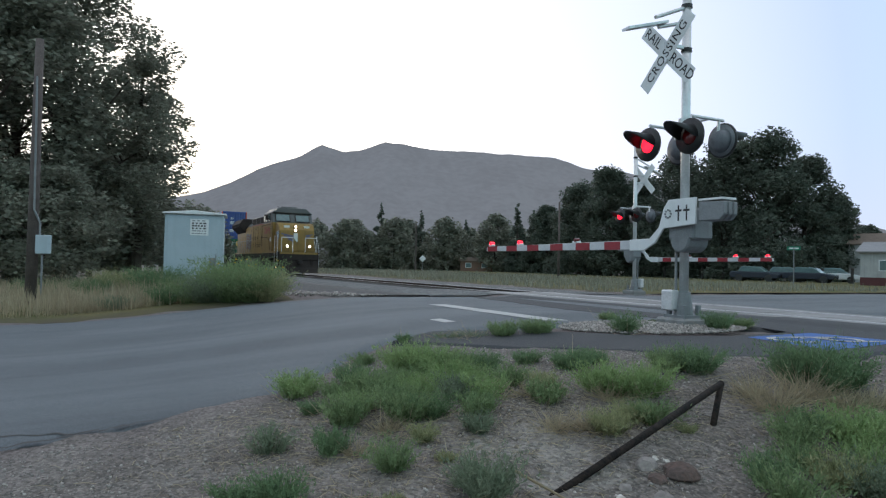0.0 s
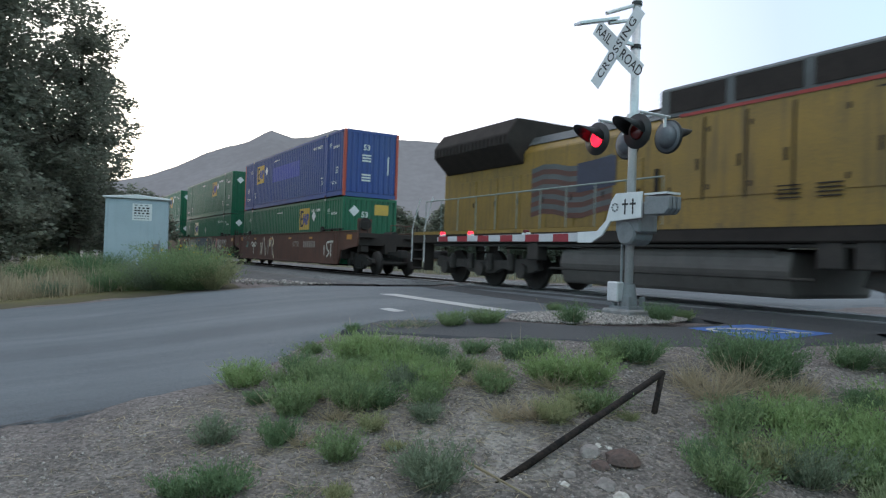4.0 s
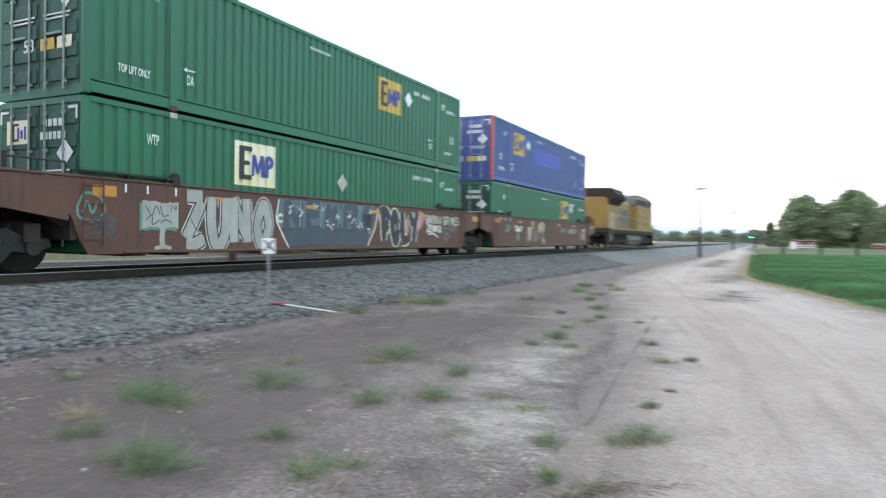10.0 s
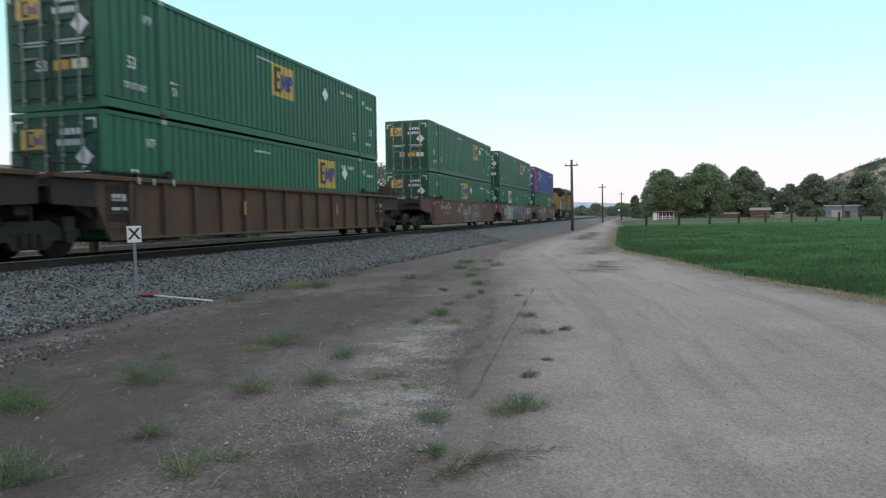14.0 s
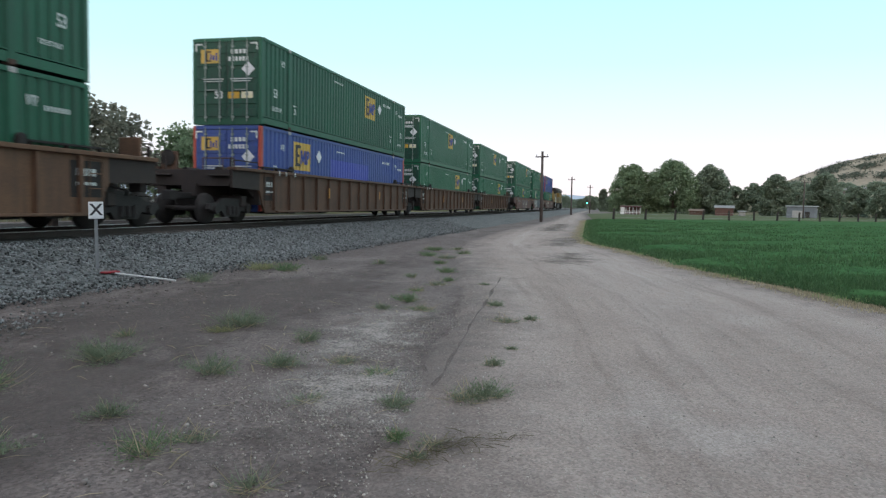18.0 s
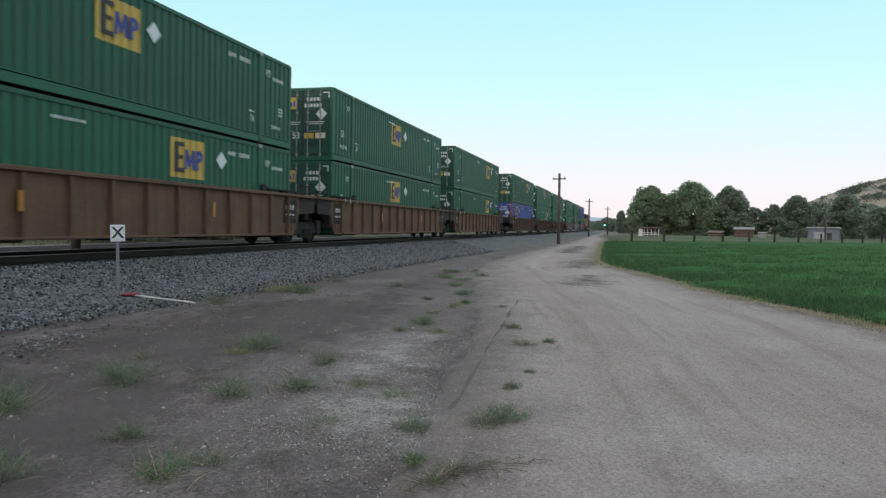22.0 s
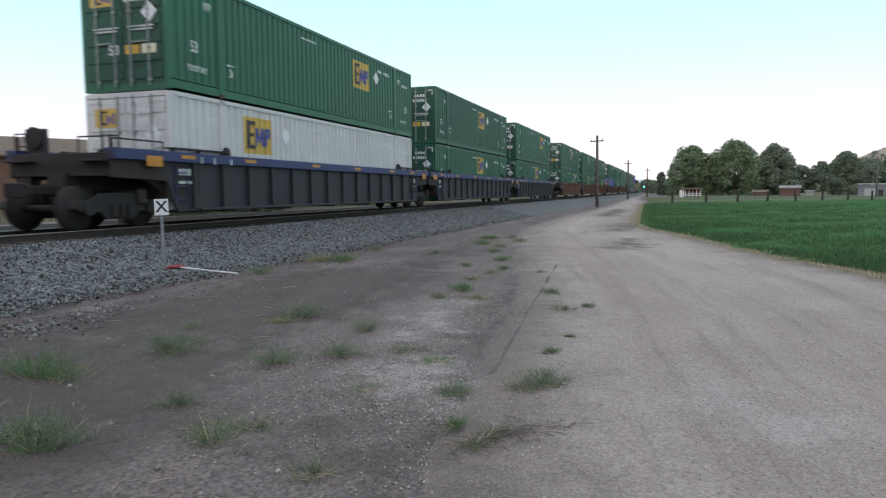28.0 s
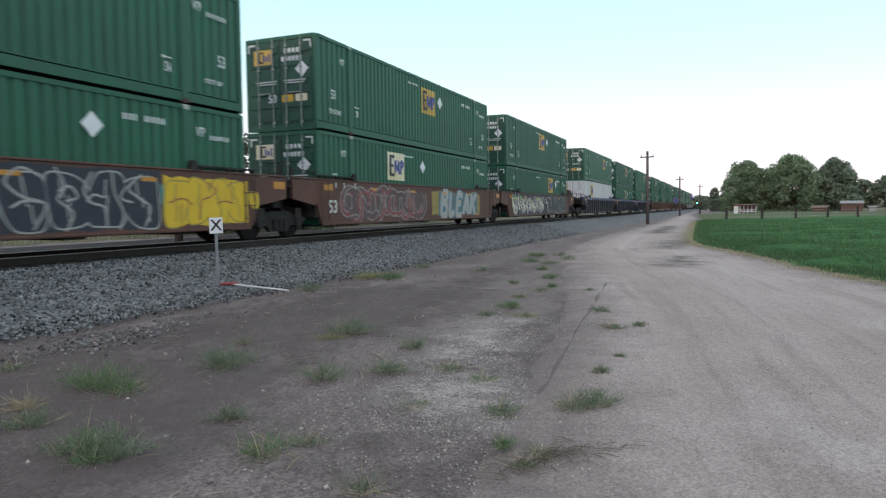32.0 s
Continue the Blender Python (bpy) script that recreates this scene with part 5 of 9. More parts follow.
    for x in (-7.3, -6.8, -6.1):
        place("grab_mark", cached("grab", WHITE_INK, lambda bm: box(bm, (0, 0, 0), (0.045, 0.008, 0.16))), ob, pose(x, -1.46 if style == "brown" else -1.575, 1.70 if style == "rust" else 1.6))
    return ob


# sprayed letters: strokes through points of a ten by ten field, parted by strokes' ends
STROKES = {"Z": "19 59 89/88 44 11/10 50 91", "U": "19 14 30 60 83 89", "N": "10 15 19/19 45 81/80 85 89", "O": "50 23 25 48 68 85 83 60 40", "E": "98 29 15 20 90/15 75", "K": "10 19/99 35/35 90", "R": "10 19/19 69 87 65 25/45 90",
           "P": "30 39/09 69 97 64 34", "L": "29 20/10 50 91", "Y": "09 45/99 65 40", "G": "98 59 15 50 92 95 65", "A": "00 49/49 90/23 73", "H": "10 19/80 89/15 85", "I": "50 59", "X": "00 99/09 90", "M": "00 19/19 44/44 79/79 90",
           "B": "10 19/19 79 76 25/25 84 80 10", "S": "98 59 17 55 82 50 01", "C": "98 59 15 50 92", " ": ""}


def flow(pts, k=6):
    """A smooth line through the points."""
    p = [Vector(q) for q in pts]
    p = [p[0] * 2 - p[1]] + p + [p[-1] * 2 - p[-2]]
    out = []
    for a, b, c, d in zip(p, p[1:], p[2:], p[3:]):
        for i in range(k):
            u = i / k
            out.append(0.5 * (2 * b + (c - a) * u + (2 * a - 5 * b + 4 * c - d) * u * u + (3 * b - a - 3 * c + d) * u ** 3))
    return out + [p[-2]]


def brush(bm, pts, w, y=0.0, low=0.40, high=1.72):
    """A flat stroke of width w along the points (x, z), kept on the car's side."""
    line, last = flow(pts), None
    for i, q in enumerate(line):
        t = (line[min(i + 1, len(line) - 1)] - line[max(i - 1, 0)]).normalized()
        k = w / 2 * (0.72 if i in (0, len(line) - 1) else 1.0)
        now = [bm.verts.new((q.x + s * t.y * k, y, min(high, max(low, q.y - s * t.x * k)))) for s in (-1, 1)]
        if last:
            bm.faces.new((last[0], last[1], now[1], now[0]))
        last = now


def word(car, text, x0, x1, z0, z1, passes, slant=0.0, seed=1):
    """A sprayed word: every pass is a colour and a stroke's width, the widest first."""
    for k, (name, material, w) in enumerate(passes):
        rng = random.Random(seed)
        bm = bmesh.new()
        step_x = (x1 - x0) / len(text)
        for i, letter in enumerate(text):
            up, tilt = rng.uniform(-0.03, 0.03), slant + rng.uniform(-0.06, 0.06)
            for n, stroke in enumerate(STROKES[letter].split("/")):
                pts = [(int(a), int(b)) for a, b in stroke.split()]
                if letter == "O":
                    pts = pts[1:] + pts[1:3]
                if len(pts) > 1:
                    brush(bm, [(x0 + step_x * (i + 0.10 + 0.088 * a) + tilt * (z1 - z0) * b / 9, z0 + (z1 - z0) * (b / 9 + up)) for a, b in pts], w, -0.0002 * n - 0.0003 * (i % 2))
        tagged(part(name, bm, material, car, m=pose(0, -1.4605 - 0.0012 * k, 0)), kind="stuff")


def lines(car, material, w, *strokes, lift=0.0, name="graffiti_stroke"):
    """Single sprayed lines."""
    bm = bmesh.new()
    for i, pts in enumerate(strokes):
        brush(bm, pts, w, -0.0001 * i)
    tagged(part(name, bm, material, car, m=pose(0, -1.4585 - lift, 0)), kind="stuff")


def loops(car, x0, x1, n, fill, edge, seed, w=0.2, rim=0.07):
    """Fat looping forms with a rim, one over the other, as in a piece that cannot be read."""
    rng = random.Random(seed)
    forms = []
    for i in range(n):
        cx, cz = x0 + (x1 - x0) * (i + 0.5) / n, 1.04 + rng.uniform(-0.12, 0.12)
        a, turn, k = rng.uniform(0, 6.3), rng.uniform(2.5, 5.0) * rng.choice((-1, 1)), (x1 - x0) / n * rng.uniform(0.55, 0.9)
        forms.append([(cx + k * math.cos(a + turn * u), cz + 0.46 * math.sin(a + turn * u) + 0.2 * (u - 0.5)) for u in (0, 0.2, 0.4, 0.6, 0.8, 1.0)])
    for k, (material, wide, name) in enumerate(((edge, w + rim, "graffiti_outline"), (fill, w, "graffiti_fill"))):
        bm = bmesh.new()
        for i, pts in enumerate(forms):
            brush(bm, pts, wide, -0.0002 * (i % 3))
        tagged(part(name, bm, material, car, m=pose(0, -1.4605 - 0.0012 * k, 0)), kind="stuff")


def dots(car, x0, x1, n, material, seed):
    """Small clusters of sprayed dots."""
    rng = random.Random(seed)
    bm = bmesh.new()
    for i in range(n):
        cx, cz = rng.uniform(x0, x1), rng.uniform(0.85, 1.55)
        for q in range(4):
            r = rng.uniform(0.015, 0.04)
            x, z = cx + rng.uniform(-0.09, 0.09), cz + rng.uniform(-0.09, 0.09)
            bm.faces.new([bm.verts.new((x + r * math.cos(a), -0.0001 * q, z + r * math.sin(a))) for a in np.linspace(0, 5.5, 8)])
    tagged(part("graffiti_dots", bm, material, car, m=pose(0, -1.4645, 0)), kind="stuff")


def patch(car, x0, x1, z0, z1, material, wave=0.0, name="paint_patch", lift=0.0, seed=1):
    rng = random.Random(seed)
    n = 12
    up = [(x0 + (x1 - x0) * i / n, z1 - wave * rng.random()) for i in range(n + 1)]
    lo = [(x0 + (x1 - x0) * i / n, z0 + wave * rng.random()) for i in range(n + 1)]
    bm = bmesh.new()
    prism(bm, lo + up[::-1], -0.0015, 0.0015, "y")
    place(name, mesh_of(name, bm, material), car, pose(0, -1.457 - lift, 0))


def swirls(car, x0, x1, n, mats, seed, r=(0.12, 0.4), thick=(0.02, 0.055), lift=0.0):
    """Loose sprayed strokes: arcs and hooks in several colours."""
    rng = random.Random(seed)
    for k, mat in enumerate(mats):
        bm = bmesh.new()
        for i in range(n):
            cx, cz = rng.uniform(x0, x1), rng.uniform(0.72, 1.36)
            rr, a0 = rng.uniform(*r), rng.uniform(0, 6.3)
            a1, w = a0 + rng.uniform(1.2, 4.2), rng.uniform(*thick)
            sx = rng.uniform(0.6, 1.6)
            last = None
            for j in range(11):
                a = a0 + (a1 - a0) * j / 10
                q = []
                for s in (-1, 1):
                    z = min(1.71, max(0.41, cz + (rr + s * w) * math.sin(a)))
                    q.append(bm.verts.new((cx + sx * (rr + s * w) * math.cos(a), 0.0, z)))
                if last:
                    bm.faces.new((last[0], last[1], q[1], q[0]))
                last = q
        tagged(part("graffiti_stroke", bm, mat, car, m=pose(0, -1.4565 - lift - 0.0012 * (k + 1), 0)), kind="stuff")


def slashes(car, x0, x1, n, mat, seed, tall=0.8):
    """Upright sprayed strokes, each a slanting bar."""
    rng = random.Random(seed)
    bm = bmesh.new()
    for i in range(n):
        x, w, tilt, h = x0 + (x1 - x0) * (i + rng.random()) / n, rng.uniform(0.04, 0.11), rng.uniform(-0.2, 0.2), tall * rng.uniform(0.6, 1.0)
        z = 1.05 + rng.uniform(-0.12, 0.12)
        bm.faces.new([bm.verts.new((x + a * w + b * tilt, 0, min(1.64, max(0.45, z + b * h / 2)))) for a, b in ((-1, -1), (1, -1), (1.3, 0), (1, 1), (-1, 1), (-0.7, 0))])
    tagged(part("graffiti_stroke", bm, mat, car, m=pose(0, -1.4622, 0)), kind="stuff")


def bubbles(car, x0, x1, n, fill, edge, seed, low=0.46, high=1.62):
    """A word of swollen sprayed letters: rounded blobs with a pale rim and a few inner strokes."""
    rng = random.Random(seed)
    step_x = (x1 - x0) / n
    for i in range(n):
        cx, cz = x0 + step_x * (i + 0.5), (low + high) / 2 + rng.uniform(-0.03, 0.03)
        a, b, tilt = step_x * 0.55, (high - low) / 2 * rng.uniform(0.9, 1.0), rng.uniform(-0.18, 0.18)

        def blob(k):
            ring = []
            for q in range(28):
                w = 2 * math.pi * q / 28
                c, s = math.cos(w), math.sin(w)
                bulge = 1 + 0.07 * math.sin(3 * w + i * 1.7)
                x, z = math.copysign(abs(c) ** 0.6, c) * a * bulge - k * math.copysign(1, c) * abs(c), math.copysign(abs(s) ** 0.6, s) * b * bulge - k * math.copysign(1, s) * abs(s)
                ring.append((cx + x + tilt * z, min(1.70, max(0.42, cz + z))))
            return ring
        for name, mat, k, lift in (("graffiti_outline", edge, 0.0, 0.0002), ("graffiti_fill", fill, 0.035, 0.0012)):
            bm = bmesh.new()
            prism(bm, blob(k), -0.0004, 0.0004, "y")
            place(name, mesh_of(name, bm, mat), car, pose(0, -1.4605 - lift - 0.0006 * (i % 2), 0))
        bm = bmesh.new()
        for z0, z1, dx in ((0.1, 0.75, rng.uniform(-0.3, 0.1)), (-0.75, -0.15, rng.uniform(-0.1, 0.3)), (-0.2, 0.2, rng.uniform(-0.1, 0.1))):
            x, w = cx + dx * a, 0.018
            bm.faces.new([bm.verts.new((x + p * w + tilt * b * zz, 0, cz + b * zz)) for p, zz in ((-1, z0), (1, z0), (1, z1), (-1, z1))])
        tagged(part("graffiti_stroke", bm, edge, car, m=pose(0, -1.4645, 0)), kind="stuff")


LIME = surface("lime_spray", (0.32, 0.42, 0.16), (0.25, 0.34, 0.12), 0.6, 2)
SILVER = surface("silver_spray", (0.40, 0.39, 0.36), (0.29, 0.285, 0.26), 0.5, 1.5, streak=0.5, dirt=(0.2, 0.18, 0.15))
CHALK = surface("white_spray", (0.66, 0.66, 0.62), (0.5, 0.48, 0.42), 0.6, 4)
SLATE = surface("slate_spray", (0.035, 0.042, 0.05), (0.055, 0.065, 0.075), 0.6, 3)
STEEL_BLUE = surface("steel_blue_spray", (0.115, 0.145, 0.17), (0.09, 0.105, 0.12), 0.6, 1.2, dirt=(0.17, 0.21, 0.24))
DUSK = surface("dusky_blue_spray", (0.06, 0.076, 0.10), (0.045, 0.058, 0.075), 0.6, 2)
PINK = surface("pink_spray", (0.48, 0.22, 0.23), (0.38, 0.17, 0.18), 0.6, 2)
SEA = surface("sea_green_spray", (0.12, 0.26, 0.22), (0.09, 0.2, 0.17), 0.6, 4)
CREAM = surface("cream_spray", (0.70, 0.62, 0.45), (0.6, 0.55, 0.4), 0.6, 3)
LEMON = surface("yellow_spray", (0.68, 0.46, 0.02), (0.6, 0.38, 0.02), 0.6, 2)
TEAL = surface("teal_spray", (0.05, 0.22, 0.30), (0.04, 0.17, 0.24), 0.6, 2)
PURPLE = surface("purple_grey_spray", (0.14, 0.11, 0.16), (0.10, 0.08, 0.11), 0.6, 2)
DUSTY = surface("dusty_pale_spray", (0.30, 0.265, 0.245), (0.22, 0.18, 0.165), 0.7, 3)
MAUVE = surface("mauve_brown_spray", (0.125, 0.08, 0.078), (0.085, 0.055, 0.055), 0.7, 2)
RUSTED_RED = surface("faded_red_spray", (0.25, 0.065, 0.06), (0.18, 0.06, 0.055), 0.7, 2)
DULL_TEAL = surface("dull_teal_spray", (0.10, 0.155, 0.16), (0.13, 0.15, 0.13), 0.7, 2)
OLD_YELLOW = surface("old_yellow_spray", (0.34, 0.26, 0.06), (0.25, 0.18, 0.06), 0.7, 3)
FADED_SKY = surface("faded_sky_spray", (0.15, 0.30, 0.38), (0.12, 0.22, 0.27), 0.7, 2)
NAVY_INK = surface("navy_black_spray", (0.018, 0.02, 0.032), (0.03, 0.032, 0.045), 0.6, 3)
INK = surface("black_spray", (0.012, 0.012, 0.016), (0.02, 0.02, 0.026), 0.6, 3)


def consist():
    """Places the units: the trailing end of each lower box at 9 s."""
    rear = {1: 16.39, 2: -3.16, 3: -22.7, 4: -46.5, 5: -66.05, 6: -85.6, 7: -109.4, 8: -128.95, 9: -148.5, 10: -172.3, 11: -191.85, 12: -211.4, 13: -235.2, 14: -254.75, 15: -274.3}
    #       top colour, logo from the rear; bottom colour, logo, its style
    loads = {1: ("blue", 3.4, "green", 11.2, "yellow"), 2: ("green", 10.9, "green", 4.44, "white"), 3: ("green", 11.04, "green", 8.05, "yellow"), 4: ("green", 8.0, "green", 11.1, "yellow"),
             5: ("green", 7.9, "green", 10.6, "yellow"), 6: ("green", 10.5, "blue", 3.1, "yellow"), 7: ("green", 11.4, "green", 11.2, "yellow"), 8: ("green", 7.7, "green", 7.7, "yellow"),
             9: ("green", 7.8, "green", 10.5, "yellow"), 10: ("green", 11.0, "green", 8.9, "yellow"), 11: ("green", 9.2, "green", 8.8, "yellow"), 12: ("green", 10.85, "white", 3.65, "yellow"),
             13: ("green", 8.3, "green", 10.8, "yellow"), 14: ("green", 8.4, "green", 5.4, "white"), 15: ("green", 8.0, "green", 8.2, "yellow")}
    cars = {}
    for i, back in rear.items():
        top, tl, low, ll, style = loads[i]
        kind = "brown" if i < 4 or i > 12 else "rust" if i < 10 else "navy"
        mid = back + L / 2
        car = well_car(kind, "amber" if 6 < i < 10 else kind, i % 3 == 1, i % 3 == 0)
        cars[i] = car
        MOVING.append((car, mid, 0.0))
        if i in (1, 2, 3, 4, 5, 12):
            top, low = (c.replace("green", "fresh green") for c in (top, low))
        box1 = container(low, ll, style, 2.06, seed=2 * i, red=(i == 6), placard={2: 3.7, 15: 3.4, 14: 2.4}.get(i, 1.5), code="EMHU 245406" if i == 2 else "")
        MOVING.append((box1, mid, 0.372))
        box2 = container(top, tl, "yellow", 2.0, seed=2 * i + 1, red=(i == 1), placard={2: 1.05, 4: 3.0, 15: 2.6}.get(i, 1.3))
        MOVING.append((box2, mid, 0.372 + H + 0.03))
    # paint on the cars
    OUT, MID, FILL = "graffiti_outline", "graffiti_rim", "graffiti_fill"
    c = cars[1]
    lines(c, SEA, 0.07, [(-6.6, 1.2), (-6.45, 1.35), (-6.25, 1.2), (-6.45, 1.02), (-6.6, 1.2)], [(-6.75, 1.05), (-6.4, 1.15), (-6.05, 1.3)])
    lines(c, CHALK, 0.075, [(-5.6, 1.2), (-5.3, 1.32), (-5.05, 1.15), (-5.3, 1.05)], [(-4.4, 1.2), (-4.7, 1.32), (-4.95, 1.15), (-4.7, 1.05)], [(-5.4, 1.1), (-5.0, 1.2), (-4.6, 1.1)], [(-5.0, 1.3), (-5.02, 0.9), (-4.98, 0.6)])
    slashes(c, -3.7, -1.0, 7, DUSTY, 12, 1.1)
    lines(c, CREAM, 0.13, [(-3.6, 1.3), (-3.45, 0.7), (-3.2, 1.3)], [(-2.9, 1.6), (-2.7, 1.1), (-2.5, 0.6)], [(-1.9, 1.5), (-1.75, 1.1), (-1.6, 1.5)], [(-1.35, 1.6), (-1.1, 1.3), (-1.3, 1.0), (-1.0, 0.45)])
    place("stencil", lettering("DTTX", 0.36, DUSTY, 0.01), c, pose(2.6, -1.46, 1.2, 90, 0, 0))
    place("stencil_bars", cached("bars6", DUSTY, lambda bm: bars_mesh(bm, 6, 0.2, 0.3, 0.08)), c, pose(4.5, -1.46, 1.2))
    lines(c, CHALK, 0.09, [(6.5, 0.7), (6.5, 1.15)], [(7.1, 1.3), (6.8, 1.25), (6.85, 1.0), (7.1, 0.85), (6.8, 0.65)], [(7.3, 1.3), (7.3, 0.65)], [(7.1, 1.32), (7.55, 1.32)])
    c = cars[2]
    # a billboard on a post
    patch(c, -6.98, -6.07, 0.78, 1.36, SEA, 0.05, seed=3, lift=-0.0006)
    patch(c, -6.92, -6.03, 0.83, 1.40, SILVER, 0.05, seed=4, lift=0.001)
    lines(c, SILVER, 0.13, [(-6.42, 0.86), (-6.44, 0.62), (-6.4, 0.43)])
    lines(c, SILVER, 0.08, [(-6.62, 0.44), (-6.4, 0.47), (-6.2, 0.44)])
    lines(c, SLATE, 0.022, [(-6.85, 1.3), (-6.7, 1.1), (-6.6, 1.3), (-6.5, 1.12)], [(-6.5, 1.3), (-6.42, 1.1), (-6.28, 1.12)], [(-6.85, 1.0), (-6.7, 1.1), (-6.68, 0.92), (-6.5, 1.02)], [(-6.5, 0.95), (-6.35, 1.02), (-6.2, 0.95)], lift=0.005)
    place("stencil", lettering("19", 0.2, SLATE, 0.0), c, pose(-6.17, -1.466, 1.25, 90, 0, 0))
    # four fat silver letters
    word(c, "ZUNO", -5.95, -3.15, 0.55, 1.57, ((OUT, CHALK, 0.385), (MID, INK, 0.335), (FILL, SILVER, 0.265)), 0.0, 3)
    lines(c, INK, 0.018, [(-5.7, 1.05), (-5.5, 0.8), (-5.3, 1.0)], [(-4.95, 1.4), (-4.92, 0.6)], [(-4.3, 1.4), (-4.28, 0.6)], [(-3.6, 0.95), (-3.45, 1.1), (-3.35, 0.9)], lift=0.0075)
    # a blue-grey panel with dim letters, its band below 0.94 darker
    patch(c, -2.9, 1.62, 0.92, 1.68, STEEL_BLUE, 0.03, seed=5, lift=-0.0008)
    patch(c, -2.62, 1.35, 0.44, 0.94, DUSK, 0.06, seed=15, lift=-0.0008)
    word(c, "NEKRO", -2.75, 1.6, 0.9, 1.62, ((FILL, DUSK, 0.24),), 0.0, 5)
    lines(c, FADED_SKY, 0.05, *[[(x, 1.66), (x + 0.03, 1.3), (x, 0.96)] for x in (-2.05, -1.15, -0.35, 0.75)], lift=0.004)
    dots(c, -2.7, 1.5, 15, CHALK, 21)
    lines(c, CHALK, 0.05, [(-2.88, 1.64), (-2.93, 1.38), (-2.97, 1.12), (-2.72, 0.75), (-2.48, 0.42)], lift=0.004)
    lines(c, CREAM, 0.06, [(1.78, 1.64), (1.72, 1.3), (1.6, 0.95), (1.4, 0.7), (1.25, 0.45)], lift=0.004)
    patch(c, 0.95, 1.42, 0.95, 1.45, INK, 0.12, seed=16, lift=0.002)
    # dark letters with a cream rim on pink
    lines(c, PINK, 0.42, [(1.95, 1.5), (2.1, 1.25), (2.3, 1.0)], [(4.7, 1.6), (4.55, 1.25), (4.1, 1.05)], [(3.5, 1.3), (3.55, 1.05), (3.6, 0.85)], lift=-0.0015)
    word(c, "POLY", 1.95, 4.45, 0.60, 1.55, ((OUT, CREAM, 0.40), (FILL, NAVY_INK, 0.30)), -0.06, 7)
    lines(c, CREAM, 0.05, [(2.45, 1.28), (2.5, 1.15), (2.42, 1.1)], [(3.08, 1.2), (3.12, 1.05), (3.05, 0.98)], lift=0.006)
    word(c, "GRAPHIX", 4.95, 6.2, 1.22, 1.5, ((FILL, CHALK, 0.042),), 0.0, 8)
    word(c, "GRIMEG", 6.35, 7.75, 1.2, 1.5, ((FILL, CHALK, 0.042),), 0.0, 9)
    word(c, "ZENKO", 5.02, 6.2, 0.92, 1.16, ((FILL, CHALK, 0.07),), 0.25, 10)
    lines(c, CHALK, 0.05, [(5.2, 0.82), (5.6, 0.86), (6.0, 0.72)])
    lines(c, SEA, 0.035, [(6.35, 0.9), (6.5, 1.08), (6.85, 1.05), (6.9, 0.8), (6.6, 0.66), (6.35, 0.8)], [(6.5, 0.8), (6.6, 0.95), (6.7, 0.8), (6.8, 0.95)], [(6.75, 0.66), (6.7, 0.5)], [(6.95, 1.0), (7.1, 1.2), (7.2, 0.95), (7.35, 1.15), (7.45, 0.95)])
    place("stencil", lettering("C", 0.3, CHALK, 0.02), c, pose(-2.85, -1.466, 1.15, 90, 0, 0))
    place("stencil", lettering("53", 0.5, DUSK, 0.01), c, pose(-7.75, -1.46, 0.85, 90, 0, 0))
    lines(c, SEA, 0.05, [(-8.3, 1.2), (-8.15, 1.45), (-7.85, 1.4), (-7.75, 1.15), (-7.95, 0.95), (-8.25, 1.02), (-8.3, 1.2)], [(-8.2, 1.1), (-8.1, 1.3), (-8.0, 1.1), (-7.9, 1.3)])
    c = cars[3]
    patch(c, -2.7, 3.9, 0.5, 1.55, MAUVE, 0.4, seed=30, lift=-0.0008)
    loops(c, -0.9, 3.6, 7, MAUVE, DUSTY, 31, 0.14, 0.08)
    swirls(c, -2.5, 3.8, 10, (SILVER, CREAM), 13, (0.1, 0.4), (0.012, 0.03), lift=0.006)
    lines(c, CHALK, 0.04, *[[(x, 1.42), (x + 0.12, 1.2), (x + 0.22, 1.42), (x + 0.3, 1.22)] for x in (-6.4, -5.95, -5.5, -5.05, -4.6)])
    lines(c, PINK, 0.05, *[[(x, 1.1), (x + 0.15, 0.9), (x + 0.3, 1.1)] for x in (-6.2, -5.7, -5.2, -4.7)])
    c = cars[13]
    patch(c, -7.4, 0.9, 0.41, 1.71, NAVY_INK, 0.05, seed=7, lift=-0.0008)
    patch(c, -1.9, -0.9, 0.9, 1.55, LIME, 0.15, seed=27, lift=0.0006)
    patch(c, -4.4, -3.9, 0.8, 1.5, LIME, 0.2, seed=28, lift=0.0006)
    patch(c, -7.5, -5.2, 0.75, 1.62, LIME, 0.25, seed=61, lift=0.0002)
    patch(c, -6.9, -0.4, 0.6, 1.45, DUSTY, 0.3, seed=62, lift=0.0004)
    rng = random.Random(63)

    def shards(n, reach):
        out = []
        for k in range(n):
            x, z = -7.2 + 7.0 * (k + rng.uniform(0.1, 0.9)) / n, rng.uniform(1.25, 1.62)
            a = rng.uniform(-0.25, 0.25)
            out.append([(x, z), (x + a - 0.1, z - 0.45 * reach), (x + a + rng.uniform(0.05, 0.3), z - 0.6 * reach), (x + a + rng.uniform(-0.1, 0.25), max(0.46, z - reach))])
        return out
    lines(c, PURPLE, 0.26, *shards(15, 1.0), lift=0.001)
    lines(c, CREAM, 0.12, *shards(22, 0.8), lift=0.003)
    lines(c, PURPLE, 0.09, *shards(20, 0.6), lift=0.0045)
    lines(c, CHALK, 0.035, *shards(16, 0.7), lift=0.006)
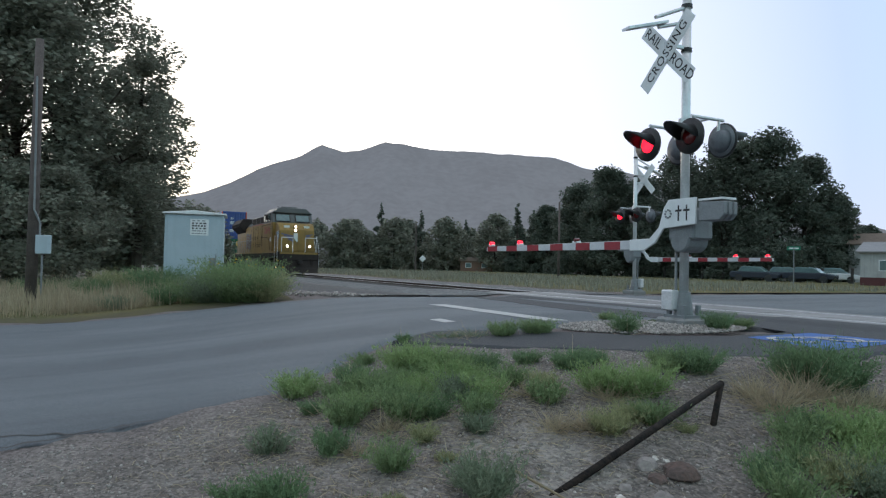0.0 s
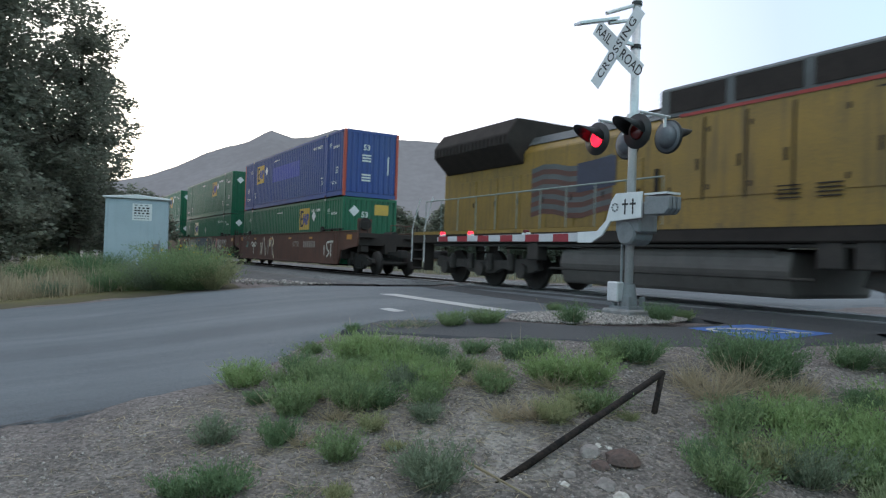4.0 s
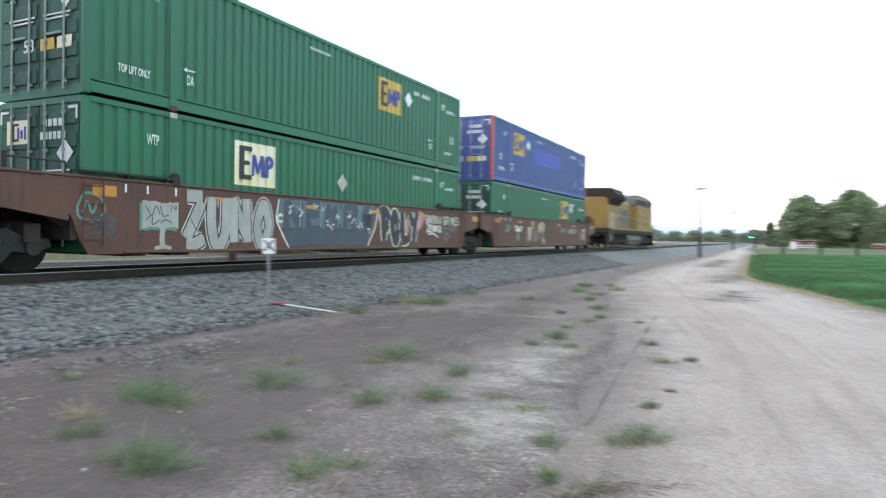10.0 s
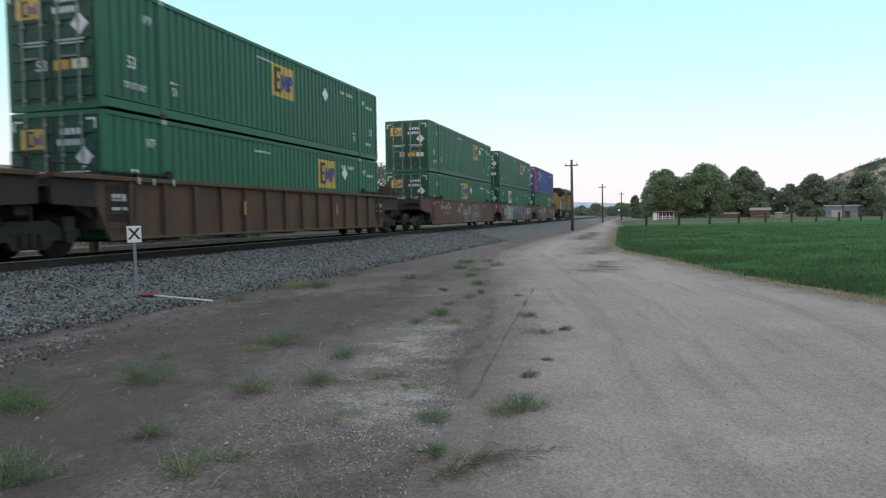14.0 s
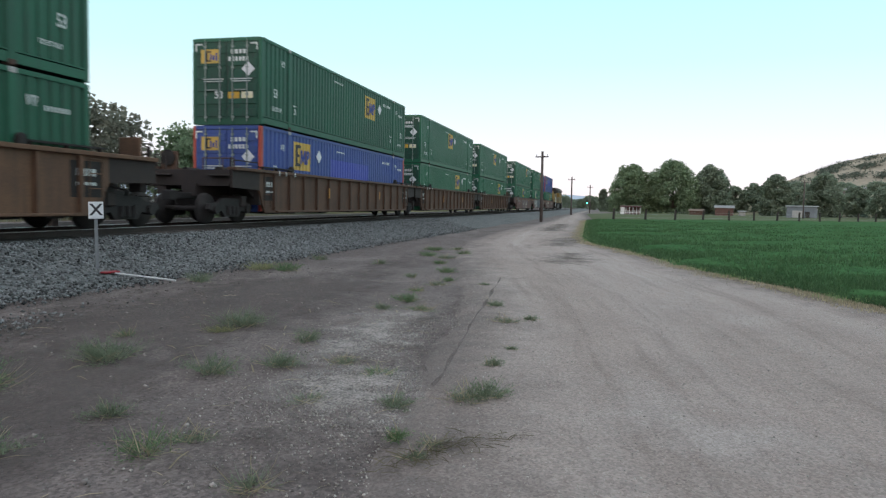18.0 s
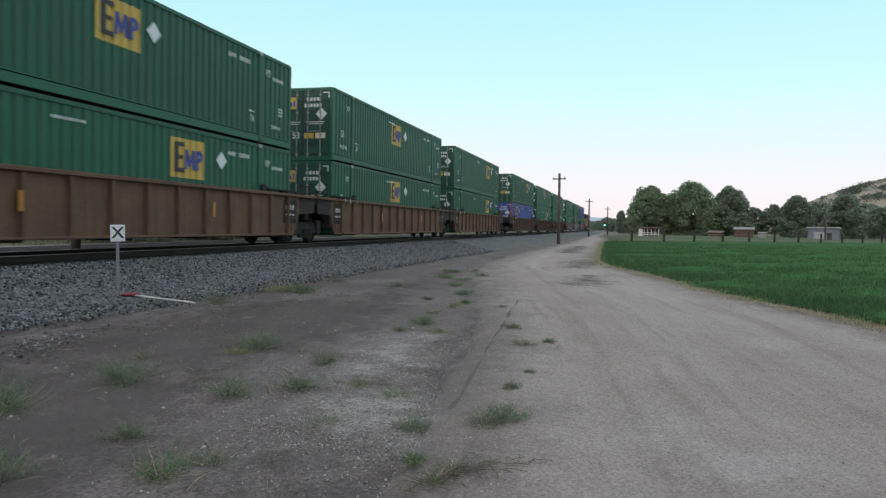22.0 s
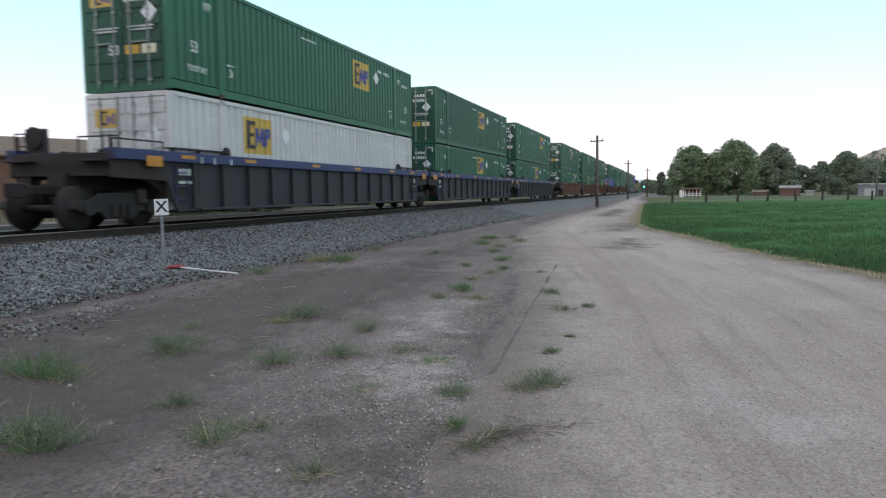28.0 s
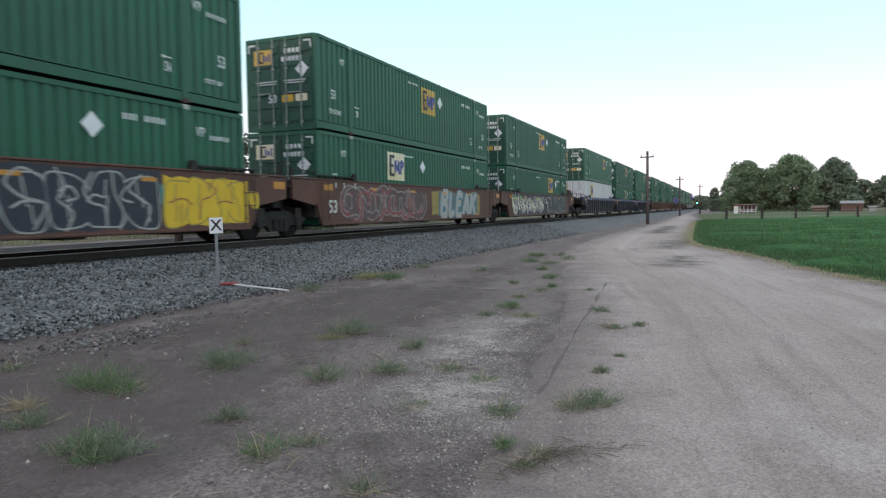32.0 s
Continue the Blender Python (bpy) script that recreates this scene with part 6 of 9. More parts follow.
    lines(c, CREAM, 0.16, [(-7.6, 1.55), (-7.35, 1.1), (-7.15, 0.7), (-6.9, 0.5)], lift=0.004)
    lines(c, CREAM, 0.09, [(-0.9, 0.5), (-0.4, 0.85), (0.1, 1.25), (-0.1, 1.6)], [(-0.3, 1.55), (-0.55, 1.2), (-0.9, 1.0)], lift=0.006)
    patch(c, 1.0, 6.95, 0.43, 1.70, INK, 0.06, seed=41, lift=-0.0006)
    bubbles(c, 1.0, 6.9, 7, INK, SILVER, 74)
    rng = random.Random(77)
    lines(c, SILVER, 0.03, *[[(x + rng.uniform(-.1, .1), z + rng.uniform(-.08, .08)) for x, z in ((x, 1.6), (x + 0.15, 1.3), (x - 0.05, 1.05), (x + 0.15, 0.8), (x + 0.05, 0.5))] for x in (1.4, 2.2, 3.2, 3.9, 4.9, 5.5, 6.3)], lift=0.008)
    lines(c, CHALK, 0.08, [(0.5, 1.5), (0.75, 1.35), (0.6, 1.15), (0.9, 1.2), (1.1, 0.9), (1.2, 0.5)], lift=0.006)
    c = cars[14]
    place("stencil", lettering("53", 0.55, CHALK, 0.012), c, pose(-7.5, -1.466, 0.9, 90, 0, 0))
    patch(c, -6.9, -0.6, 0.45, 1.6, MAUVE, 0.3, seed=8, lift=-0.0008)
    loops(c, -6.9, -0.6, 8, MAUVE, DUSTY, 38, 0.2, 0.1)
    loops(c, -6.8, -0.9, 11, RUSTED_RED, DUSTY, 36, 0.13, 0.09)
    swirls(c, -6.6, -0.8, 9, (DUSTY, MAUVE), 16, (0.1, 0.5), (0.012, 0.03), lift=0.006)
    patch(c, 0.3, 6.3, 0.46, 1.64, OLD_YELLOW, 0.2, seed=9, lift=-0.0008)
    patch(c, 1.0, 6.0, 0.46, 1.62, DULL_TEAL, 0.3, seed=28, lift=0.0004)
    word(c, "BLEAK", 1.1, 5.7, 0.56, 1.54, ((OUT, TEAL, 0.42), (FILL, SILVER, 0.29)), 0.22, 12)
    lines(c, OLD_YELLOW, 0.06, [(2.0, 1.2), (2.1, 0.9), (1.95, 0.6)], [(3.3, 1.3), (3.4, 1.0)], [(4.4, 0.8), (4.5, 1.1)], lift=0.006)
    c = cars[15]
    patch(c, -6.5, 1.5, 0.45, 1.66, FADED_SKY, 0.3, seed=10, lift=-0.0008)
    patch(c, 4.7, 5.4, 0.9, 1.5, SEA, 0.15, seed=12, lift=-0.0008)
    loops(c, -6.2, 0.3, 8, FADED_SKY, CHALK, 47, 0.24, 0.1)
    swirls(c, -6.3, 0.4, 10, (INK, TEAL), 17, (0.15, 0.42), lift=0.006)
    patch(c, 1.5, 5.05, 0.43, 1.70, NAVY_INK, 0.06, seed=42, lift=-0.0006)
    bubbles(c, 1.5, 5.0, 4, NAVY_INK, SILVER, 71)
    lines(c, SILVER, 0.045, [(2.3, 1.45), (1.9, 1.6), (1.62, 1.35), (1.9, 1.1), (2.35, 0.95), (2.1, 0.5)], [(1.7, 0.9), (1.95, 1.02), (2.3, 1.0)], [(2.55, 1.65), (2.75, 1.3), (2.6, 1.05), (2.9, 0.8), (2.75, 0.45)], [(2.6, 1.2), (2.85, 1.3), (3.0, 1.1), (2.75, 1.02)],
          [(3.35, 1.6), (3.15, 1.25), (3.3, 1.0), (3.6, 0.9), (3.65, 0.5)], [(3.2, 1.0), (3.35, 1.15), (3.6, 1.1)], [(3.8, 1.65), (3.85, 1.2), (4.05, 0.8), (3.95, 0.45)], [(4.55, 1.6), (4.2, 1.3), (4.45, 1.1), (4.75, 0.9), (4.6, 0.5)], [(4.15, 1.35), (4.0, 1.1), (4.3, 1.0)], lift=0.008)
    patch(c, 5.15, 7.95, 0.45, 1.62, LEMON, 0.1, seed=43, lift=-0.0006)
    bubbles(c, 5.15, 7.9, 4, LEMON, OLD_YELLOW, 72, 0.46, 1.6)
    bubbles(c, 8.0, 8.4, 1, LEMON, OLD_YELLOW, 75, 0.85, 1.35)
    lines(c, RUSTED_RED, 0.03, [(5.25, 1.0), (5.7, 1.1), (6.0, 0.95)], [(5.6, 0.55), (5.65, 1.0)], [(6.2, 0.6), (6.3, 1.05), (6.6, 1.15)], [(6.8, 1.0), (7.1, 1.05), (7.4, 1.0)], [(6.5, 1.5), (6.75, 1.3), (6.6, 1.15)], [(7.3, 1.55), (7.35, 1.05)], lift=0.008)


consist()
# ---- the locomotive ----
LOCO_AXLES = []
DUSTY_STEEL = surface("dusty_brown_truck_steel", (0.05, 0.041, 0.036), (0.03, 0.026, 0.024), 0.85, 4, 40, 0.25)
FLAG_RED = surface("sooty_red_decal", (0.13, 0.05, 0.035), (0.08, 0.04, 0.03), 0.6, 2)
FLAG_BLUE = surface("sooty_blue_decal", (0.05, 0.055, 0.09), (0.04, 0.04, 0.06), 0.6, 2)


def locomotive():
    ob = tagged(new("locomotive"), "yellow and grey six-axle diesel locomotive with lit headlamps", "locomotive")
    F = 10.9                      # half the length over the end plates

    def add(name, material, make, label="", parent=None, m=None):
        bm = bmesh.new()
        make(bm)
        return part(name, bm, material, parent or ob, label, m=m)
    add("frame", LOCO_DARK, lambda bm: (box(bm, (-0.45, 0, 1.42), (2 * F - 1.7, 3.0, 0.36)), bevel(bm, 0.03)))
    for s in (-1, 1):
        add("sill_stripe", LOCO, lambda bm: box(bm, (-0.5, s * 1.505, 1.56), (2 * F - 2.2, 0.02, 0.10)))
    # long hood
    add("engine_hood", LOCO, lambda bm: (prism(bm, [(-0.95, 1.58), (0.95, 1.58), (0.95, 3.75), (0.72, 4.0), (-0.72, 4.0), (-0.95, 3.75)], -9.3, 3.3, "x"), bevel(bm, 0.03)))
    add("hood_roof", LOCO_GREY, lambda bm: prism(bm, [(-0.8, 3.96), (0.8, 3.96), (0.62, 4.2), (-0.62, 4.2)], -5.2, 3.3, "x"))
    add("radiator_wing", LOCO_DARK, lambda bm: (prism(bm, [(-1.0, 3.45), (1.0, 3.45), (1.52, 3.95), (1.52, 4.25), (1.2, 4.7), (-1.2, 4.7), (-1.52, 4.25), (-1.52, 3.95)], -9.1, -5.1, "x"), bevel(bm, 0.03)), "flared dark radiator housing")
    add("radiator_grille", LOCO_DARK, lambda bm: [box(bm, (-8.9 + i * 0.2, s * 1.535, 4.08), (0.1, 0.03, 0.24)) for i in range(19) for s in (-1, 1)])
    add("exhaust_hatch", LOCO_DARK, lambda bm: (box(bm, (-1.2, 0, 4.2), (1.6, 0.7, 0.3)), bevel(bm, 0.04)))
    add("dynamic_brake_hatch", LOCO_GREY, lambda bm: (box(bm, (2.4, 0, 4.08), (4.9, 2.75, 0.68)), bevel(bm, 0.06)))
    for s in (-1, 1):
        for x in (0.9, 2.4, 3.9):
            add("intake_screen", LOCO_DARK, lambda bm: box(bm, (x, s * 1.385, 4.1), (1.3, 0.02, 0.45)))
    for i in range(7):
        for s in (-1, 1):
            place("hood_door", cached("hood_door", LOCO, lambda bm: (box(bm, (0, 0, 0), (0.98, 0.03, 1.5)), bevel(bm, 0.012))), ob, pose(-7.9 + i * 1.1, s * 0.96, 2.4))
            place("door_latch", cached("latch", LOCO_DARK, lambda bm: box(bm, (0, 0, 0), (0.05, 0.02, 0.14))), ob, pose(-7.5 + i * 1.1, s * 0.985, 2.4))
    # cab and nose
    add("cab", LOCO, lambda bm: (prism(bm, [(-1.48, 1.58), (1.48, 1.58), (1.48, 3.75), (-1.48, 3.75)], 0.2, 8.0, "x"), bevel(bm, 0.03)))
    add("cab_upper", LOCO_GREY, lambda bm: (prism(bm, [(4.9, 3.73), (7.98, 3.73), (7.75, 4.4), (7.6, 4.5), (4.9, 4.5)], -1.47, 1.47, "y"), bevel(bm, 0.03)), "grey cab top with the windows")
    add("cab_roof", LOCO_GREY, lambda bm: (prism(bm, [(-1.5, 4.46), (1.5, 4.46), (1.0, 4.86), (-1.0, 4.86)], 4.85, 7.85, "x"), bevel(bm, 0.04)), "light grey peaked cab roof")
    for s in (-1, 1):
        add("red_stripe", RED_INK, lambda bm: box(bm, (2.7, s * 1.49, 3.76), (4.2, 0.02, 0.06)))
    for s in (-1, 1):
        for x, w in ((5.35, 0.6), (6.1, 0.66), (7.0, 0.7)):
            win = add("side_window", LOCO_DARK, lambda bm: (box(bm, (x, s * 1.475, 4.12), (w, 0.05, 0.6)), bevel(bm, 0.015)))
            add("pane", CAB_GLASS, lambda bm: box(bm, (x, s * 1.5, 4.12), (w - 0.12, 0.02, 0.48)), parent=win)
        win = add("windscreen", LOCO_DARK, lambda bm: box(bm, (0, 0, 0), (0.06, 1.1, 0.6)), m=pose(7.86, s * 0.72, 4.1, 0, -22, 0))
        add("pane", CAB_GLASS, lambda bm: box(bm, (0.03, 0, 0), (0.02, 0.98, 0.5)), parent=win)
        add("mirror", LOCO_DARK, lambda bm: box(bm, (6.55, s * 1.62, 4.15), (0.06, 0.16, 0.36)))
    add("nose", LOCO, lambda bm: (prism(bm, [(8.0, 1.58), (9.3, 1.58), (9.3, 3.15), (9.0, 3.58), (8.0, 3.76)], -1.28, 1.28, "y"), bevel(bm, 0.09, 2)), "blunt yellow nose")
    add("nose_door", LOCO, lambda bm: (box(bm, (9.32, 0.35, 2.45), (0.05, 0.6, 1.5)), bevel(bm, 0.02)))
    add("wing_emblem", WING_BLUE, lambda bm: [prism(bm, [(s * 0.25, 2.75 - 0.12 * k), (s * (1.15 - 0.16 * k), 2.92 - 0.12 * k), (s * (1.12 - 0.16 * k), 2.86 - 0.12 * k), (s * 0.25, 2.68 - 0.12 * k)], 9.305, 9.32, "x") for s in (-1, 1) for k in range(4)], "blue and white wing shapes")
    add("emblem_shield", WHITE_INK, lambda bm: prism(bm, [(-0.24, 2.95), (0.24, 2.95), (0.24, 2.6), (0, 2.3), (-0.24, 2.6)], 9.305, 9.324, "x"))
    for s in (-1, 1):
        emblem = add("side_emblem", WHITE_INK, lambda bm: prism(bm, [(8.3, 3.02), (9.24, 3.12), (9.24, 2.45), (8.9, 2.62)], s * 1.283, s * 1.287, "y"), "white wing with blue stripes")
        for k in range(4):
            add("wing_stripe", WING_BLUE, lambda bm: prism(bm, [(8.36 + 0.14 * k, 2.99 - 0.125 * k), (9.23, 3.08 - 0.15 * k), (9.23, 3.0 - 0.15 * k), (8.46 + 0.14 * k, 2.91 - 0.125 * k)], s * 1.286, s * 1.291, "y"), "", emblem)
    place("painted_number", lettering("8646", 0.8, RED_INK, 0.012, 0, 1.2), ob, pose(6.35, -1.50, 3.2, 90, 0, 0), "red road number")
    # doors, seams, louvres and stencils along the cab's flank
    for s in (-1, 1):
        for x, w in ((0.75, 0.8), (1.65, 0.8), (2.55, 0.8), (4.15, 0.62)):
            d = boxes("cabinet_door", LOCO, [((x, s * 1.487, 2.85), (w, 0.024, 1.5))], ob)
            boxes("door_seal", LOCO_DARK, [((x + w / 2 + 0.03, s * 1.487, 2.85), (0.035, 0.012, 1.6))], d)
            boxes("latch", LOCO_DARK, [((x + w / 2 - 0.1, s * 1.505, 2.75), (0.05, 0.02, 0.22))], d)
            boxes("hinge", LOCO_DARK, [((x - w / 2 + 0.04, s * 1.503, z), (0.05, 0.014, 0.1)) for z in (2.3, 3.4)], d)
        hatch = add("access_hatch", LOCO, lambda bm: prism(bm, [(4.6, 1.72), (7.3, 1.72), (6.8, 2.62), (4.6, 2.72)], s * 1.482, s * 1.496, "y"))
        add("hatch_seam", LOCO_DARK, lambda bm: prism(bm, [(4.58, 2.72), (6.82, 2.62), (7.34, 1.72), (7.37, 1.72), (6.84, 2.65), (4.58, 2.76)], s * 1.482, s * 1.495, "y"), "", hatch)
        boxes("body_seam", LOCO_DARK, [((7.95, s * 1.484, 2.66), (0.03, 0.012, 2.1))], ob)
        boxes("body_seam", LOCO_DARK, [((6.0, s * 1.484, 3.62), (3.4, 0.012, 0.03))], ob)
        boxes("sticker", WHITE_INK, [((7.45, s * 1.486, 2.5), (0.3, 0.012, 0.3))], ob, "small white stencilled square")
        boxes("grab_handle", LOCO_DARK, [((7.6, s * 1.5, 3.3), (0.4, 0.03, 0.03))], ob)
        for x in (2.9, 3.6):
            louvre = boxes("louvre", LOCO_DARK, [((x, s * 1.502, 2.0 + 0.07 * k), (0.42, 0.02, 0.022)) for k in range(4)], ob)
        boxes("oil_streak", LOCO_DARK, [((-0.4, s * 0.985, 2.3), (0.12, 0.01, 1.1))], ob)
        # pipes, brackets and boxes under the frame
        for x in (-4.0, 3.6, 4.2):
            add("equipment_box", DUSTY_STEEL, lambda bm: (box(bm, (x, s * 1.28, 1.05), (0.45, 0.35, 0.5)), bevel(bm, 0.03)))
        add("train_pipe", DUSTY_STEEL, lambda bm: (tube(bm, (-9.0, s * 1.4, 1.18), (9.0, s * 1.4, 1.18), 0.035, seg=8), tube(bm, (-3.4, s * 1.34, 0.62), (3.3, s * 1.34, 0.62), 0.03, seg=8)))
        for x, q in ((8.3, 8.9), (4.9, 4.4)):
            add("speed_cable", LOCO_DARK, lambda bm: tube(bm, (x, s * 1.3, 0.6), (q, s * 1.36, 1.2), 0.03, seg=6))
        add("sand_box", LOCO, lambda bm: (box(bm, (8.75, s * 1.36, 1.75), (0.6, 0.2, 0.34)), bevel(bm, 0.03)))
    for y in (-1.0, -0.85, 0.85, 1.0):
        add("air_hose", LOCO_DARK, lambda bm: tube(bm, (9.98, y, 1.15), (10.06, y, 0.7), 0.03, seg=6))
    add("front_rail", SIGNAL_WHITE, lambda bm: (tube(bm, (9.95, -1.25, 2.6), (9.95, -0.45, 2.6), 0.022, seg=8), tube(bm, (9.95, 0.45, 2.6), (9.95, 1.25, 2.6), 0.022, seg=8), [tube(bm, (9.95, y, 1.58), (9.95, y, 2.6), 0.022, seg=8) for y in (-1.25, -0.45, 0.45, 1.25)]), "white painted handrail")
    add("cab_air_conditioner", LOCO_GREY, lambda bm: (box(bm, (6.2, 0, 4.92), (1.2, 1.2, 0.22)), bevel(bm, 0.04)))
    for y in (-0.5, 0.5):
        add("antenna", LOCO_DARK, lambda bm: tube(bm, (5.3, y, 4.8), (5.3, y, 5.15), 0.015, seg=6))
    # a waving striped flag painted on the hood
    add("flag_stripes", FLAG_RED, lambda bm: [prism(bm, [(-4.7 + 0.5 * i, 1.95 + 0.26 * k + 0.09 * math.sin(i * 1.3)) for i in range(7)] + [(-4.7 + 0.5 * i, 2.08 + 0.26 * k + 0.09 * math.sin(i * 1.3)) for i in range(6, -1, -1)], -0.984, -0.979, "y") for k in range(5)], "faded red flag stripes")
    add("flag_white", LOCO_GREY, lambda bm: [prism(bm, [(-4.7 + 0.5 * i, 2.08 + 0.26 * k + 0.09 * math.sin(i * 1.3)) for i in range(7)] + [(-4.7 + 0.5 * i, 2.21 + 0.26 * k + 0.09 * math.sin(i * 1.3)) for i in range(6, -1, -1)], -0.983, -0.979, "y") for k in range(5)])
    add("flag_canton", FLAG_BLUE, lambda bm: prism(bm, [(-2.9, 2.5), (-1.6, 2.6), (-1.6, 3.3), (-2.9, 3.22)], -0.988, -0.984, "y"))
    # lights
    for y, z, r in ((-0.12, 3.40, 0.07), (-0.12, 3.16, 0.07), (-0.8, 2.0, 0.07), (0.8, 2.0, 0.07)):
        h = add("headlamp", LOCO_DARK, lambda bm: tube(bm, (9.0 if z > 3 else 9.55, y, z), (9.34 if z > 3 else 9.78, y, z), r + 0.04, seg=16))
        add("lens", HEADLIGHT, lambda bm: tube(bm, (9.33 if z > 3 else 9.77, y, z), (9.36 if z > 3 else 9.8, y, z), r, seg=16), "glowing warm white lens", h)
    for s in (-1, 1):
        add("number_board", WHITE_INK, lambda bm: box(bm, (9.12, s * 0.72, 3.40), (0.1, 0.4, 0.18)))
    # walkways, steps, rails
    add("front_platform", LOCO_DARK, lambda bm: (box(bm, (9.5, 0, 1.52), (0.8, 3.0, 0.12)), box(bm, (9.85, 0, 1.3), (0.2, 2.9, 0.56)), bevel(bm, 0.02)))
    add("front_sill", LOCO, lambda bm: box(bm, (9.97, 0, 1.5), (0.04, 2.7, 0.14)))
    add("pilot_plow", LOCO_DARK, lambda bm: (prism(bm, [(9.6, 0.15), (10.2, 0.12), (10.0, 0.5), (9.88, 1.02), (9.6, 1.02)], -1.35, 1.35, "y"), bevel(bm, 0.02)), "black snow plough pilot")
    for x, w in ((10.2, 0.7), (-11.5, 1.5)):
        add("coupler", UNDER, lambda bm: (box(bm, (x, 0, 0.88), (w, 0.3, 0.3)), bevel(bm, 0.05)))
    for s in (-1, 1):
        for e, x in ((1, 9.35), (-1, -10.0)):
            st = add("step_well", LOCO_DARK, lambda bm: ([box(bm, (x, s * 1.3, z), (0.75, 0.35, 0.05)) for z in (0.42, 0.72, 1.02)], [box(bm, (x + q, s * 1.3, 0.8), (0.05, 0.36, 0.9)) for q in (-0.4, 0.4)]))
            if e > 0:
                add("step_lamp", STEP_LIGHT, lambda bm: box(bm, (x, s * 1.47, 0.5), (0.14, 0.03, 0.1)), "small lit amber step lamp", st)
            for q in (-0.42, 0.42):
                add("handrail", SIGNAL_WHITE, lambda bm: (tube(bm, (x + q, s * 1.5, 0.6), (x + q, s * 1.5, 1.75), 0.018, seg=8), tube(bm, (x + q, s * 1.5, 1.75), (x + q - e * 0.35, s * 1.42, 2.75), 0.018, seg=8)), "white painted handrail")
        add("walkway_rail", STEEL, lambda bm: (tube(bm, (-9.6, s * 1.46, 2.6), (0.2, s * 1.46, 2.6), 0.02, seg=8), [tube(bm, (-9.6 + i * 0.98, s * 1.46, 1.58), (-9.6 + i * 0.98, s * 1.46, 2.6), 0.016, seg=6) for i in range(11)]))
        add("air_tank", TANK, lambda bm: tube(bm, (-2.4, s * 1.15, 1.0), (2.6, s * 1.15, 1.0), 0.19, seg=14))
    add("fuel_tank", TANK, lambda bm: (prism(bm, [(-1.4, 0.75), (-1.25, 0.28), (1.25, 0.28), (1.4, 0.75), (1.3, 1.1), (-1.3, 1.1)], -3.0, 2.9, "x"), bevel(bm, 0.08, 2)), "long grey fuel tank")
    for x in (-6.6, 6.6):
        t = new("truck")
        t.parent, t.location = ob, (x, 0, 0)
        tagged(t, "dusty three-axle truck")
        for s in (-1, 1):
            add("side_frame", DUSTY_STEEL, lambda bm: (prism(bm, [(-2.6, 0.55), (-2.5, 0.85), (-0.6, 0.75), (0.6, 0.75), (2.5, 0.85), (2.6, 0.55), (2.2, 0.45), (1.0, 0.55), (0.6, 0.4), (-0.6, 0.4), (-1.0, 0.55), (-2.2, 0.45)], s * 1.05, s * 1.22, "y"),
                [tube(bm, (q, s * 1.0, 0.5), (q, s * 1.34, 0.5), 0.2, seg=14) for q in (-1.95, 0, 1.95)], [tube(bm, (q, s * 1.28, 0.5), (q, s * 1.28, 0.95), 0.1, seg=8) for q in (-1.5, -0.5, 0.5, 1.5)]), "", t)
        for q in (-1.95, 0, 1.95):
            LOCO_AXLES.append(add("wheel_set", WHEEL, lambda bm: ([tube(bm, (0, s * 0.8, 0), (0, s * 0.66, 0), 0.52, seg=24) for s in (-1, 1)], tube(bm, (0, -0.8, 0), (0, 0.8, 0), 0.1)), "", t, pose(q, 0, 0.53)))
    add("bell_horn", LOCO_DARK, lambda bm: [tube(bm, (4.0 + q * 0.1, q * 0.15, 4.6), (4.5, q * 0.2, 4.6), 0.04, 0.09) for q in (-1, 0, 1)])
    MOVING.append((ob, 49.7, 0.0))


locomotive()
# ---- the crossing's signals ----
def lamp_head(parent, x, y, face, lit):
    """A lamp head with its round background, hood and lens; face: -1 looks to -y, 1 to +y."""
    h = new("lamp_head")
    h.parent = parent
    h.matrix_basis = pose(x, y, 2.76, 0, 0, 0 if face < 0 else 180)
    back = bmesh.new()
    tube(back, (0, 0.0, 0), (0, 0.025, 0), 0.27, seg=32)
    part("background", back, SIGNAL_BLACK, h, "round black background", True)
    bm = bmesh.new()
    tube(bm, (0, 0.025, 0), (0, 0.15, 0), 0.2, 0.12, seg=24)
    tube(bm, (0, 0.03, 0), (0, 0.04, 0), 0.245, seg=32)
    part("housing", bm, DISC_BACK, h, "grey lamp housing", True)
    bm = bmesh.new()
    n, ring = 14, []
    for i in range(n + 1):
        a = math.radians(-12) + math.radians(204) * i / n
        for r, y0 in ((0.175, -0.005), (0.175, -0.46 + 0.40 * (abs(i / n - 0.5) * 2) ** 2.2), (0.163, -0.46 + 0.40 * (abs(i / n - 0.5) * 2) ** 2.2), (0.163, -0.005)):
            ring.append(bm.verts.new((r * math.cos(a), y0, r * math.sin(a))))
    for i in range(n):
        for k in range(4):
            bm.faces.new((ring[4 * i + k], ring[4 * i + 4 + k], ring[4 * i + 4 + (k + 1) % 4], ring[4 * i + (k + 1) % 4]))
    bmesh.ops.recalc_face_normals(bm, faces=bm.faces[:])
    part("hood", bm, SIGNAL_BLACK, h, "long black hood", True)
    bm = bmesh.new()
    tube(bm, (0, -0.03, 0), (0, 0.0, 0), 0.10, 0.135, seg=24)
    part("lens", bm, RED_LIT if lit else RED_LENS, h, "glowing red lens" if lit else "dark red lens", True)
    bm = bmesh.new()
    tube(bm, (0, 0.1, 0.1), (0, 0.1, 0.32), 0.025, seg=8)
